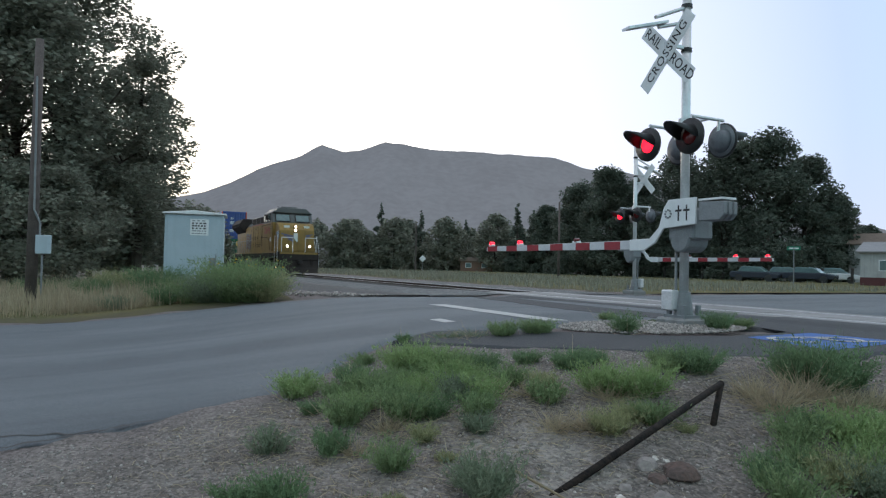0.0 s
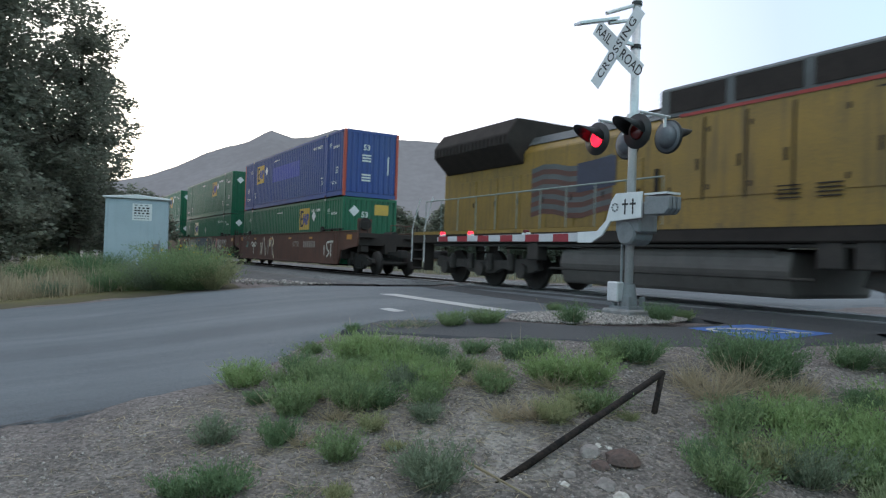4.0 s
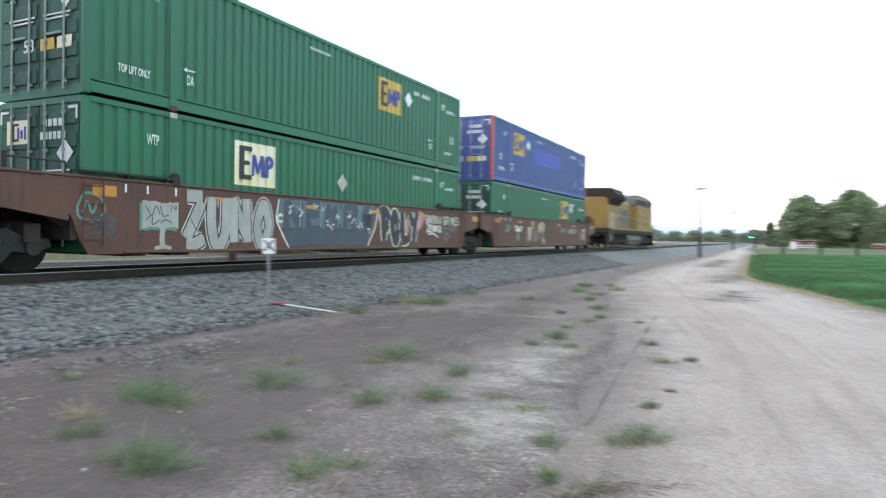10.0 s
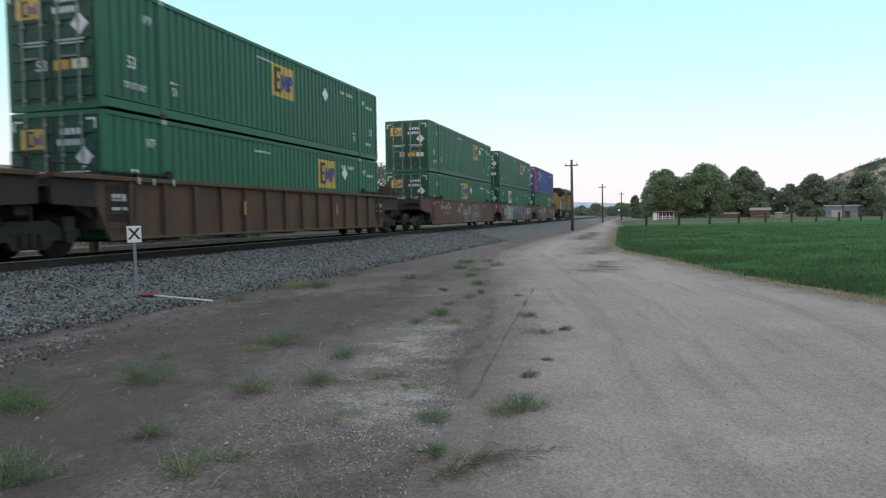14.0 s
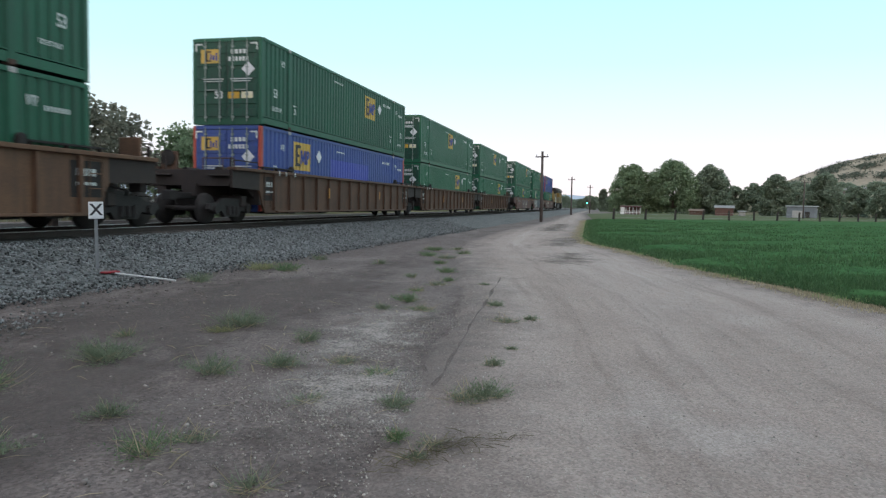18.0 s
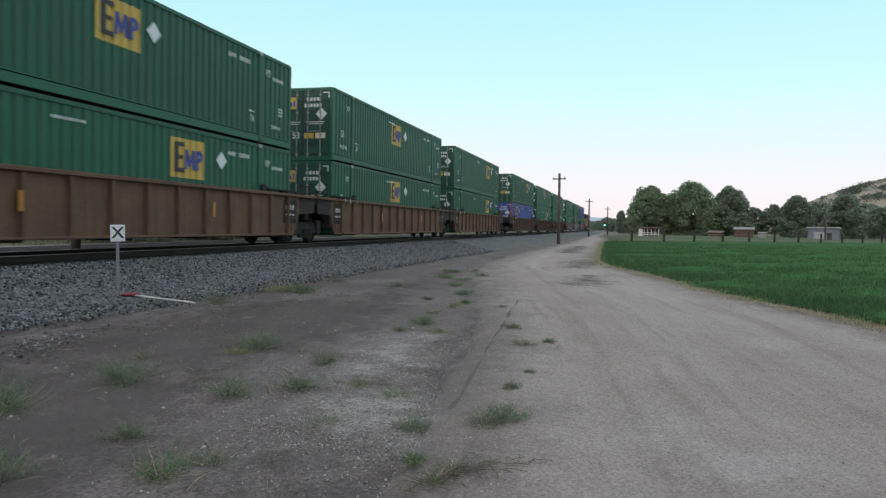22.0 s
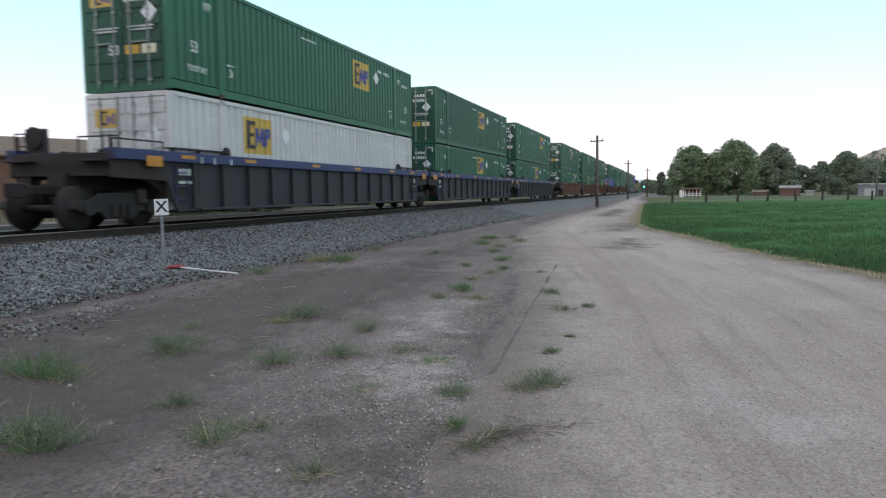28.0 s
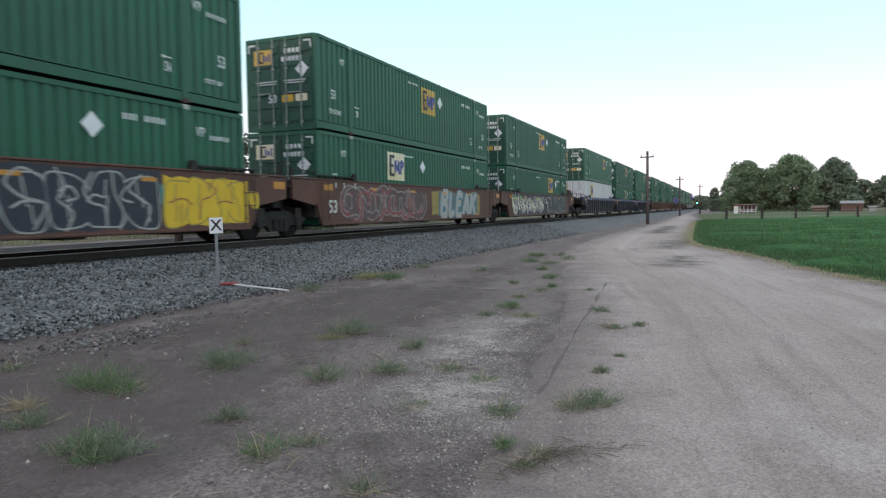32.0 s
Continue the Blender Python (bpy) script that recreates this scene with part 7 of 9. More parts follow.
    part("hanger", bm, GALV, h)


def crossing_signal():
    ob = tagged(new("crossing_signal"), "white railroad crossing signal with a lowered striped gate arm", "crossing signal", "signals at the crossing")

    def add(name, material, make, label="", parent=None, smooth=False):
        bm = bmesh.new()
        make(bm)
        return part(name, bm, material, parent or ob, label, smooth)
    add("foundation", CONCRETE, lambda bm: (box(bm, (0, 0, -0.1), (0.6, 0.6, 0.22)), bevel(bm, 0.03)))
    add("base_casting", SIGNAL_GREY, lambda bm: (box(bm, (0, 0, 0.03), (0.42, 0.42, 0.05)), tube(bm, (0, 0, 0.05), (0, 0, 0.42), 0.15, 0.1, 16), [box(bm, (sx * 0.15, sy * 0.15, 0.12), (0.06, 0.06, 0.18)) for sx in (-1, 1) for sy in (-1, 1)]))
    add("junction_box", GALV, lambda bm: (box(bm, (-0.13, -0.16, 0.28), (0.24, 0.16, 0.32)), bevel(bm, 0.02)), "small white junction box")
    add("mast", GALV, lambda bm: tube(bm, (0, 0, 0.1), (0, 0, 5.6), 0.07, seg=20), "white steel mast", smooth=True)
    add("finial", GALV, lambda bm: tube(bm, (0, 0, 5.6), (0, 0, 5.72), 0.075, 0.02, 16))
    # crossbuck
    for tilt, dy in ((45, 0.0), (-45, 0.012)):
        b = add("crossbuck_blade", SIGNAL_WHITE, lambda bm: (box(bm, (0, 0, 0), (1.36, 0.006, 0.25)), bevel(bm, 0.002)), "white blade with black capital letters")
        b.matrix_basis = pose(0, -0.42 + dy, 4.13, 0, -tilt, 0)
        if tilt > 0:
            place("lettering", lettering("CROSSING", 0.205, BLACK_INK, 0.002, 0, 1.12), b, pose(0, -0.005, 0, 90, 0, 0))
        else:
            for w, x in (("RAIL", -0.42), ("ROAD", 0.42)):
                place("lettering", lettering(w, 0.215, BLACK_INK, 0.002), b, pose(x, -0.005, 0, 90, 0, 0))
    add("crossbuck_bracket", GALV, lambda bm: [box(bm, (0, -0.2, z), (0.05, 0.5, 0.05)) for z in (4.0, 4.26)])
    add("top_arm", GALV, lambda bm: (tube(bm, (0, 0, 4.68), (-0.05, -0.55, 4.52), 0.03, seg=10), tube(bm, (0, 0, 4.92), (-0.04, -0.62, 4.66), 0.03, seg=10), prism(bm, [(-1.2, 4.36), (-0.4, 4.60), (-0.4, 4.64), (-1.2, 4.40)], -0.14, 0.02, "x")), "short bracket arm with a flat plate")
    for z in (4.9, 4.2):
        add("mast_clamp", SIGNAL_BLACK, lambda bm: tube(bm, (0, 0, z), (0, 0, z + 0.06), 0.084, seg=14))
    # lamp heads on the cross arm
    add("cross_arm", GALV, lambda bm: (tube(bm, (-0.44, 0, 3.06), (0.44, 0, 3.06), 0.026, seg=10), [tube(bm, (s * 0.43, -0.34, 3.07), (s * 0.43, 0.34, 3.07), 0.026, seg=10) for s in (-1, 1)], tube(bm, (0, 0, 2.98), (0, 0, 3.14), 0.11, seg=14)))
    for x, y, face, lit in ((-0.43, -0.38, -1, True), (0.43, -0.38, -1, False), (-0.43, 0.34, 1, False), (0.43, 0.34, 1, True)):
        lamp_head(ob, x, y, face, lit)
    # gate mechanism, arm plates, counterweights
    add("gate_mechanism", SIGNAL_GREY, lambda bm: (box(bm, (0.14, -0.02, 1.46), (0.52, 0.42, 0.48)), tube(bm, (0.12, -0.24, 1.22), (0.12, 0.2, 1.22), 0.2, seg=16), bevel(bm, 0.03)), "grey gate motor case")
    add("arm_plate", SIGNAL_WHITE, lambda bm: (prism(bm, [(-0.88, 1.06), (-0.55, 1.06), (-0.30, 1.18), (-0.12, 1.40), (0.52, 1.44), (0.52, 1.84), (-0.02, 1.84), (-0.12, 1.72), (-0.22, 1.42), (-0.42, 1.25), (-0.88, 1.24)], -0.33, -0.29, "y"), bevel(bm, 0.006)), "white cranked arm plate")
    for x in (0.19, 0.35):
        add("plate_slot", BLACK_INK, lambda bm: (box(bm, (x, -0.333, 1.62), (0.025, 0.006, 0.24)), box(bm, (x, -0.334, 1.66), (0.12, 0.006, 0.03))))
    add("plate_bolts", SIGNAL_GREY, lambda bm: [tube(bm, (-0.02 + 0.06 * math.cos(a), -0.345, 1.62 + 0.06 * math.sin(a)), (-0.02 + 0.06 * math.cos(a), -0.33, 1.62 + 0.06 * math.sin(a)), 0.014, seg=8) for a in np.linspace(0, 5.5, 8)])
    for k in range(3):
        add("counterweight", SIGNAL_GREY, lambda bm: (prism(bm, [(0.60, 1.48), (0.98, 1.48), (1.06, 1.56), (1.06, 1.74), (0.60, 1.76)], -0.36 + 0.1 * k, -0.28 + 0.1 * k, "y"), bevel(bm, 0.01)), "grey counterweight slab")
    add("weight_cap", SIGNAL_WHITE, lambda bm: box(bm, (0.8, -0.2, 1.79), (0.42, 0.3, 0.03)))
    # the arm, in red and white bands
    arm = add("gate_arm", WHITE_TAPE, lambda bm: (prism(bm, [(-5.55, 1.10), (-0.86, 1.08), (-0.86, 1.23), (-5.55, 1.20)], -0.33, -0.30, "y"), bevel(bm, 0.004)), "striped red and white gate arm")
    for i in range(6):
        x = -5.50 + i * 0.80
        add("red_band", RED_TAPE, lambda bm: box(bm, (x + 0.2, -0.316, 1.15), (0.4, 0.038, 0.108 + 0.006 * i)), "", arm)
    for x, lit in ((-5.35, True), (-4.2, True), (-2.3, False)):
        q = add("arm_lamp", SIGNAL_WHITE, lambda bm: (box(bm, (x, -0.31, 1.23), (0.22, 0.05, 0.05)), bevel(bm, 0.01)), "", arm)
        add("arm_lens", RED_LIT if lit else RED_LENS, lambda bm: tube(bm, (x, -0.36, 1.275), (x, -0.26, 1.275), 0.034, seg=12), "", arm)
    add("conduit", SIGNAL_GREY, lambda bm: (tube(bm, (-0.07, -0.1, 0.4), (-0.07, -0.1, 1.2), 0.02, seg=8)))
    return ob


one = crossing_signal()
two = copy_thing(one, pose(-19.0, 17.5, 0.84, 0, 0, 180))
one.matrix_basis = pose(-7.72, 8.13, 0.86, 0, 0, 0)


def cabinet():
    ob = tagged(new("signal_cabinet"), "pale aluminium signal bungalow with a peaked lid, weeds at its foot", "equipment cabinet")
    w, d, h = 1.92, 1.6, 2.6

    def add(name, material, make, label="", parent=None):
        bm = bmesh.new()
        make(bm)
        return part(name, bm, material, parent or ob, label)
    add("body", CABINET, lambda bm: (box(bm, (0, 0, h / 2), (d, w, h)), bevel(bm, 0.02)))
    add("roof", SIGNAL_WHITE, lambda bm: (prism(bm, [(-w / 2 - 0.08, h), (w / 2 + 0.08, h), (w / 2 + 0.08, h + 0.05), (0, h + 0.14), (-w / 2 - 0.08, h + 0.05)], -d / 2 - 0.08, d / 2 + 0.1, "x"), bevel(bm, 0.012)), "overhanging lid")
    door = add("door", CABINET, lambda bm: (box(bm, (d / 2 + 0.012, 0, h / 2 + 0.02), (0.03, w - 0.18, h - 0.22)), bevel(bm, 0.01)))
    add("door_handle", SIGNAL_GREY, lambda bm: tube(bm, (d / 2 + 0.05, 0.72, 0.95), (d / 2 + 0.05, 0.72, 1.25), 0.018), "", door)
    add("notice", SIGNAL_WHITE, lambda bm: box(bm, (d / 2 + 0.034, 0.16, 2.16), (0.01, 0.6, 0.56)), "white notice with lines of print", door)
    add("meter_plate", SIGNAL_GREY, lambda bm: box(bm, (d / 2 + 0.034, 0.62, 0.95), (0.012, 0.22, 0.34)), "", door)
    rng = random.Random(4)
    for i, (h2, n) in enumerate(((0.035, 3), (0.05, 4), (0.05, 5), (0.05, 4), (0.035, 6), (0.03, 5))):
        at = 0.16 - 0.24
        for k in range(n):
            w2 = 0.48 / n * rng.uniform(0.5, 0.85)
            boxes("print_bar", BLACK_INK if h2 > 0.04 else SIGNAL_GREY, [((d / 2 + 0.042, at + w2 / 2, 2.385 - 0.088 * i), (0.006, w2, h2))], door)
            at += 0.48 / n
    add("plinth", CONCRETE, lambda bm: box(bm, (0, 0, -0.12), (d + 0.2, w + 0.2, 0.24)))
    x, y = -25.3, 2.88
    ob.matrix_basis = pose(x, y, float(land(x, y)) + 0.06, 0, 0, -10)


cabinet()


def polar(az, r, eye=(0, 0)):
    return eye[0] - r * math.sin(radians(az)), eye[1] + r * math.cos(radians(az))


def utility_pole(x, y, h, r=0.15, arm=True, label="weathered wooden utility pole with a short cross arm", turn=0, z=None):
    ob = tagged(new("utility_pole"), label, "utility pole", "poles along the line")
    bm = bmesh.new()
    tube(bm, (0, 0, -0.3), (0, 0, h), r, r * 0.68, 12)
    part("pole", bm, WOOD, ob, smooth=True)
    if arm:
        bm = bmesh.new()
        box(bm, (0, 0.1, h - 0.55), (1.3, 0.09, 0.11))
        part("cross_arm", bm, WOOD, ob)
        for s in (-0.55, 0.55):
            bm = bmesh.new()
            tube(bm, (s, 0.1, h - 0.5), (s, 0.1, h - 0.32), 0.035, seg=8)
            part("insulator", bm, SIGNAL_GREY, ob)
    ob.matrix_basis = pose(x, y, float(land(x, y)) if z is None else z, 0, random.uniform(-0.8, 0.8), turn)
    return ob


p = utility_pole(-24.0, -1.98, 8.2, 0.17, False, "dark wooden service pole with a grey meter box")
bm = bmesh.new()
box(bm, (0.16, 0.3, 1.85), (0.22, 0.42, 0.58))
bevel(bm, 0.02)
part("meter_box", bm, CABINET, p, "grey steel meter box")
bm = bmesh.new()
tube(bm, (0.2, 0.2, 2.1), (0.18, 0.2, 2.5), 0.03, seg=8)
tube(bm, (0.18, 0.2, 2.5), (0.18, 0.03, 2.9), 0.03, seg=8)
tube(bm, (0.18, 0.03, 2.9), (0.19, -0.02, 7.0), 0.03, seg=8)
tube(bm, (0.2, 0.28, 0.1), (0.2, 0.28, 1.6), 0.03, seg=8)
part("conduit", bm, SIGNAL_GREY, p)
for x, y, h in ((67.4, 6.1, 6.9), (124.5, 6.3, 6.9), (171, 4.3, 6.9)):
    utility_pole(x, y, h, 0.17, turn=80)
x, y = polar(-104.3, 170, (0.68, -0.38))
utility_pole(x, y, 8.5, 0.16, True, "leaning wooden pole beside the shed", 75)
utility_pole(21.4, 19.6, 15, 0.17, True, "tall wooden pole behind the passing train")
utility_pole(-16.5, 45, 8.0, 0.13, True, "distant wooden pole beyond the rails")
utility_pole(-50, 37, 7.0, 0.12, False, "distant wooden pole beyond the rails")


def x_sign():
    ob = tagged(new("trackside_sign"), "small white sign with a black X on a thin steel post", "sign")
    bm = bmesh.new()
    box(bm, (0, 0, 0.48), (0.05, 0.035, 1.0))
    part("post", bm, SIGNAL_GREY, ob)
    bm = bmesh.new()
    box(bm, (0, -0.03, 0.98), (0.235, 0.012, 0.29))
    bevel(bm, 0.005)
    pl = part("plate", bm, SIGNAL_WHITE, ob, "white plate")
    place("lettering", lettering("X", 0.27, BLACK_INK, 0.006), pl, pose(0, -0.038, 0.98, 90, 0, 0))
    x, y = 0.68 + 12.9 * math.sin(radians(48.9)), -0.38 + 12.9 * math.cos(radians(48.9))
    ob.matrix_basis = pose(x, y, 1.6 - 12.9 * math.tan(radians(5.33)) - 0.03, 0, -1, -38)


x_sign()


def marker_stick():
    ob = tagged(new("fallen_marker"), "fallen white rod with a red flag end lying on the earth", "marker rod")
    bm = bmesh.new()
    tube(bm, (0, 0, 0.02), (0.15, -1.26, -0.08), 0.016, seg=8)
    part("rod", bm, SIGNAL_WHITE, ob, "white rod")
    bm = bmesh.new()
    prism(bm, [(-0.18, -0.03), (0.1, -0.12), (0.16, 0.04), (-0.05, 0.12), (-0.2, 0.08)], 0.015, 0.05, "z")
    bevel(bm, 0.01)
    part("flag", bm, RED_TAPE, ob, "crumpled red flag")
    x, y = 11.2, 8.5
    ob.matrix_basis = pose(x, y, float(land(x, y)) + 0.03)


marker_stick()


def bent_pipe():
    ob = tagged(new("bent_pipe"), "bent black iron pipe leaning out of the weeds", "iron pipe")
    a, b, c = Vector((-3.33, 2.36, 0.19)), Vector((-3.70, 4.30, 0.73)), Vector((-3.58, 4.06, 0.36))
    bm = bmesh.new()
    tube(bm, a, b, 0.025, seg=12)
    bmesh.ops.create_icosphere(bm, subdivisions=2, radius=0.027, matrix=Matrix.Translation(b))
    part("long_leg", bm, PIPE, ob, smooth=True)
    bm = bmesh.new()
    tube(bm, b, c, 0.024, seg=12)
    part("short_leg", bm, PIPE, ob, smooth=True)


bent_pipe()
# ---- mountains, trees, houses ----
def ridge(name, az, el, r, material, label, foot=-30, noise_k=0.03, seed=1):
    """A range of hills: the skyline's heights by heading, falling in spurs towards the viewer."""
    n, m = 220, 26
    A = np.linspace(az[0], az[-1], n)
    top = np.interp(A, az, el)
    rng = np.random.default_rng(seed)
    v = np.zeros((n, m, 3))
    for j in range(m):
        u = j / (m - 1)                     # 0 at the foot, 1 on the crest
        d = r * (0.62 + 0.38 * u)
        wob = np.array([noise.fractal(Vector((a * 0.35, u * 2.2, seed)), 1.0, 2.0, 5) for a in A])
        spur = np.array([abs(noise.noise(Vector((a * 0.22 + u * 0.6, u * 0.8, seed + 7)))) for a in A])
        h = r * np.tan(np.radians(top)) * (u ** 1.15) * (1 - 0.35 * spur * (1 - u)) * (1 + noise_k * wob * (1.6 - u))
        v[:, j, 0], v[:, j, 1], v[:, j, 2] = -d * np.sin(np.radians(A)), d * np.cos(np.radians(A)), h + foot * (1 - u)
    i, j = np.meshgrid(np.arange(n - 1), np.arange(m - 1), indexing="ij")
    f = np.stack([i * m + j, (i + 1) * m + j, (i + 1) * m + j + 1, i * m + j + 1], -1).reshape(-1, 4)
    me = raw_mesh(name, v.reshape(-1, 3), f[:, ::-1], material)
    me.polygons.foreach_set("use_smooth", [True] * len(me.polygons))
    return tagged(new(name, me), label, "mountain", kind="structure")


# the air's haze is put into the mountain's colour and faint glow
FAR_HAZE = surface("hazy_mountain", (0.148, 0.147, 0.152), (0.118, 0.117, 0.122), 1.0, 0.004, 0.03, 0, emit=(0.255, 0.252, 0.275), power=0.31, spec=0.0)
# distance haze over the low hills, given as pale blue emission
FAR_BLUE_HAZE = surface("hazy_far_ridge", (0.2, 0.24, 0.3), (0.17, 0.21, 0.27), 1.0, 0.004, 0.03, 0, emit=(0.35, 0.42, 0.50), power=0.6, spec=0.0)
HILL = surface("dry_hillside", (0.36, 0.315, 0.25), (0.27, 0.24, 0.185), 1.0, 0.03, 0.3, 0, dirt=(0.19, 0.18, 0.13), dirt_at=0.6, spec=0.0)
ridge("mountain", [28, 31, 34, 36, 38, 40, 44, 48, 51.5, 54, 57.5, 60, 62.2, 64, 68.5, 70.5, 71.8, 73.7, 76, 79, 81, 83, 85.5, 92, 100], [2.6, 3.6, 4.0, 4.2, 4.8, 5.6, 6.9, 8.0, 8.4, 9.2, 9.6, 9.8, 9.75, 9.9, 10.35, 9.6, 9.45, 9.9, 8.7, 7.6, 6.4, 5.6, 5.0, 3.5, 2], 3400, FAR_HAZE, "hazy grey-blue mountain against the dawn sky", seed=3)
ridge("far_ridge", [-118, -110, -100, -94, -90, -87, -84, -80, -70, -50, -30, 0, 20, 30], [1.2, 1.2, 1.0, 0.9, 0.75, 0.95, 1.05, 1.2, 1.2, 1.5, 1.5, 2, 2.5, 3], 3600, FAR_BLUE_HAZE, "hills low on the horizon, pale blue with haze", seed=5)
ridge("dry_hill", [-180, -150, -125, -115, -111, -108.5, -106.5, -104.5, -102.5, -100, -97, -94], [5, 6, 5.6, 5.2, 4.7, 4.2, 3.7, 3.0, 2.1, 1.4, 0.8, 0.2], 900, HILL, "dry tan hillside dotted with scrub", foot=-4, seed=9)


def crown_points(rng, n, clumps, deep=0.4):
    """Leaf places on the outer shells of several clumps (centre, radii)."""
    out = []
    vol = np.array([c[1][0] * c[1][1] + c[1][2] * c[1][0] for c in clumps])
    for (c, r), k in zip(clumps, (n * vol / vol.sum()).astype(int)):
        d = rng.normal(size=(k, 3))
        d /= np.linalg.norm(d, axis=1)[:, None]
        out.append(np.array(c) + d * np.array(r) * (rng.uniform(0, 1, k) ** deep)[:, None])
    return np.concatenate(out)


def tree(x, y, h, width, leaf, label, n=5000, size=0.4, trunk=None, seed=1, z=None, low=0.22, kind="round", cat="tree", gap=0.0):
    """A tapered trunk with limbs and a crown of clumps of leaves."""
    rng = np.random.default_rng(seed)
    z = float(land(x, y)) if z is None else z
    ob = tagged(new("tree"), label, cat, "trees")
    ob.location = (x, y, z)
    t = trunk or h * 0.025
    bm = bmesh.new()
    tube(bm, (0, 0, -0.3), (0, 0, h * 0.45), t, t * 0.6, 9)
    tube(bm, (0, 0, h * 0.45), (0.1, 0, h * 0.9), t * 0.6, t * 0.12, 7)
    part("trunk", bm, BARK, ob)
    clumps = []
    if kind == "cone":
        for k in range(16):
            u = k / 15
            zz = h * (low * 0.5 + (1 - low * 0.5) * u)
            r = width * 0.5 * (1 - u) ** 0.8 + 0.15
            for q in range(max(2, int(6 * (1 - u)))):
                a = rng.uniform(0, 6.3)
                clumps.append(((0.6 * r * math.cos(a), 0.6 * r * math.sin(a), zz), (0.5 * r + .1, 0.5 * r + .1, h * 0.045)))
    else:
        for k in range(150):
            a, u = rng.uniform(0, 6.3), rng.uniform(0, 1)
            zz = h * (low + (0.95 - low) * u)
            prof = math.sqrt(1 - u ** 2.6) * (0.8 + 0.2 * min(1, u * 5)) if kind == "dome" else (1.02 - u) ** 0.45 if kind == "pine" else math.sin(math.pi * min(1, max(0.1, (u * 0.80 + 0.16)))) ** 0.55
            r = width * 0.5 * prof * (rng.uniform(0.0, 1.0) ** (0.4 if kind == "dome" else 0.55)) * 0.92
            if kind == "dome":
                # swelling limbs with hollows between them
                lump = noise.noise(Vector((1.5 * math.cos(a), 1.5 * math.sin(a), 3.2 * u + seed)))
                r, zz = r * (1.0 + 0.22 * lump), zz * (1 + 0.05 * lump)
            c = (r * math.cos(a), r * math.sin(a), zz)
            s = width * (rng.uniform(0.07, 0.15) if kind == "dome" else rng.uniform(0.055, 0.14))
            clumps.append((c, (s, s, s * rng.uniform(0.6, 1.0))))
            if k % 12 == 0:
                bm = bmesh.new()
                tube(bm, (0, 0, max(h * 0.15, zz * 0.6)), c, t * 0.28, t * 0.06, 6)
                part("limb", bm, BARK, ob)
    p = crown_points(rng, n, clumps, 0.25 if kind == "dome" else 0.4)
    place("crown", scatter("crown", leaf, LEAF if leaf is LEAF_DARK and n > 8500 else SPRAY, p, turns(rng, len(p)), rng.uniform(0.6, 1.4, len(p)) * size), ob)
    return ob


# the dark trees by the service pole
for k, (az, r, h, w, n, s) in enumerate(((92.9, 40, 19.6, 11.6, 52000, 0.24), (87.8, 44, 14.0, 6.6, 19000, 0.24), (98.8, 38, 18, 11, 32000, 0.28), (96.0, 42, 17, 9, 12000, 0.24), (89, 52, 9, 9, 12000, 0.4), (84.0, 62, 5.6, 8, 7000, 0.4), (95, 34, 5.5, 7, 16000, 0.2), (91, 46, 8, 9, 10000, 0.36))):
    x, y = polar(az, r)
    tree(x, y, h, w, LEAF_DARK, "tall dark leafy tree with gaps in its crown", n, s, seed=20 + k, low=0.1)
# pines beyond the crossing
for k, (az, r, h, w) in enumerate(((51.8, 84, 12.2, 10), (49.3, 78, 13.2, 10), (46.8, 82, 12.5, 11), (43.8, 76, 14.5, 12), (40.6, 72, 15.3, 12), (37.6, 70, 15.0, 12), (35.0, 74, 13.0, 10), (33.0, 80, 9.6, 8), (54.5, 95, 10.2, 8), (31.0, 95, 7.0, 7), (42.2, 90, 13, 14), (48.0, 95, 11, 14))):
    x, y = polar(az, r * 1.2)
    tree(x, y, h * 1.12, w * 1.18, LEAF_PINE, "broad dark pine with dense needles", 27000, 0.36, seed=40 + k, low=0.0, kind="pine")
for k, (az, r, h, w) in enumerate(((57.0, 120, 12.0, 4.5), (55.6, 122, 11.0, 4.5), (68.6, 135, 13.0, 5.0), (65.2, 140, 12.2, 5.5), (61.4, 150, 11, 5))):
    x, y = polar(az, r)
    tree(x, y, h, w, LEAF_PINE, "slender dark spruce beyond the rails", 6000, 0.5, seed=60 + k, kind="cone", low=0.1)
for k, az in enumerate(np.linspace(76.5, 53.5, 17)):
    x, y = polar(az + (k % 3 - 1) * 0.4, 128 + 14 * (k % 3))
    tree(x, y, 8.5 + 2.2 * ((k * 7) % 5) / 4, 9, LEAF_DARK, "distant dark tree in a row", 6500, 0.6, seed=80 + k, low=0.0, kind="dome")
# behind the passing train
for k, (x, y, h, w) in enumerate(((32, 27, 6.4, 8), (39.5, 26, 5.6, 7), (47, 30, 6.5, 8), (58, 28, 6.8, 8), (75, 30, 7.5, 9), (-17, 58, 7, 7), (100, 34, 9, 10), (130, 36, 10, 12), (27, 60, 6.0, 9), (4, 60, 5.5, 7))):
    tree(x, y, h, w, LEAF_MID if k % 2 else LEAF_DARK, "low bushy tree beyond the rails", 7500, 0.32, seed=110 + k, low=0.05)
# the trees beyond the field
RE = (0.68, -0.38)


def bank_rise(x, y):
    """A dry bank that climbs towards the hill's foot."""
    r, az = np.hypot(x, y), np.degrees(np.arctan2(-np.asarray(x, float), y))
    return 9.0 * step((r - 236) / 95) * step((-az - 97.5) / 6) - 0.02


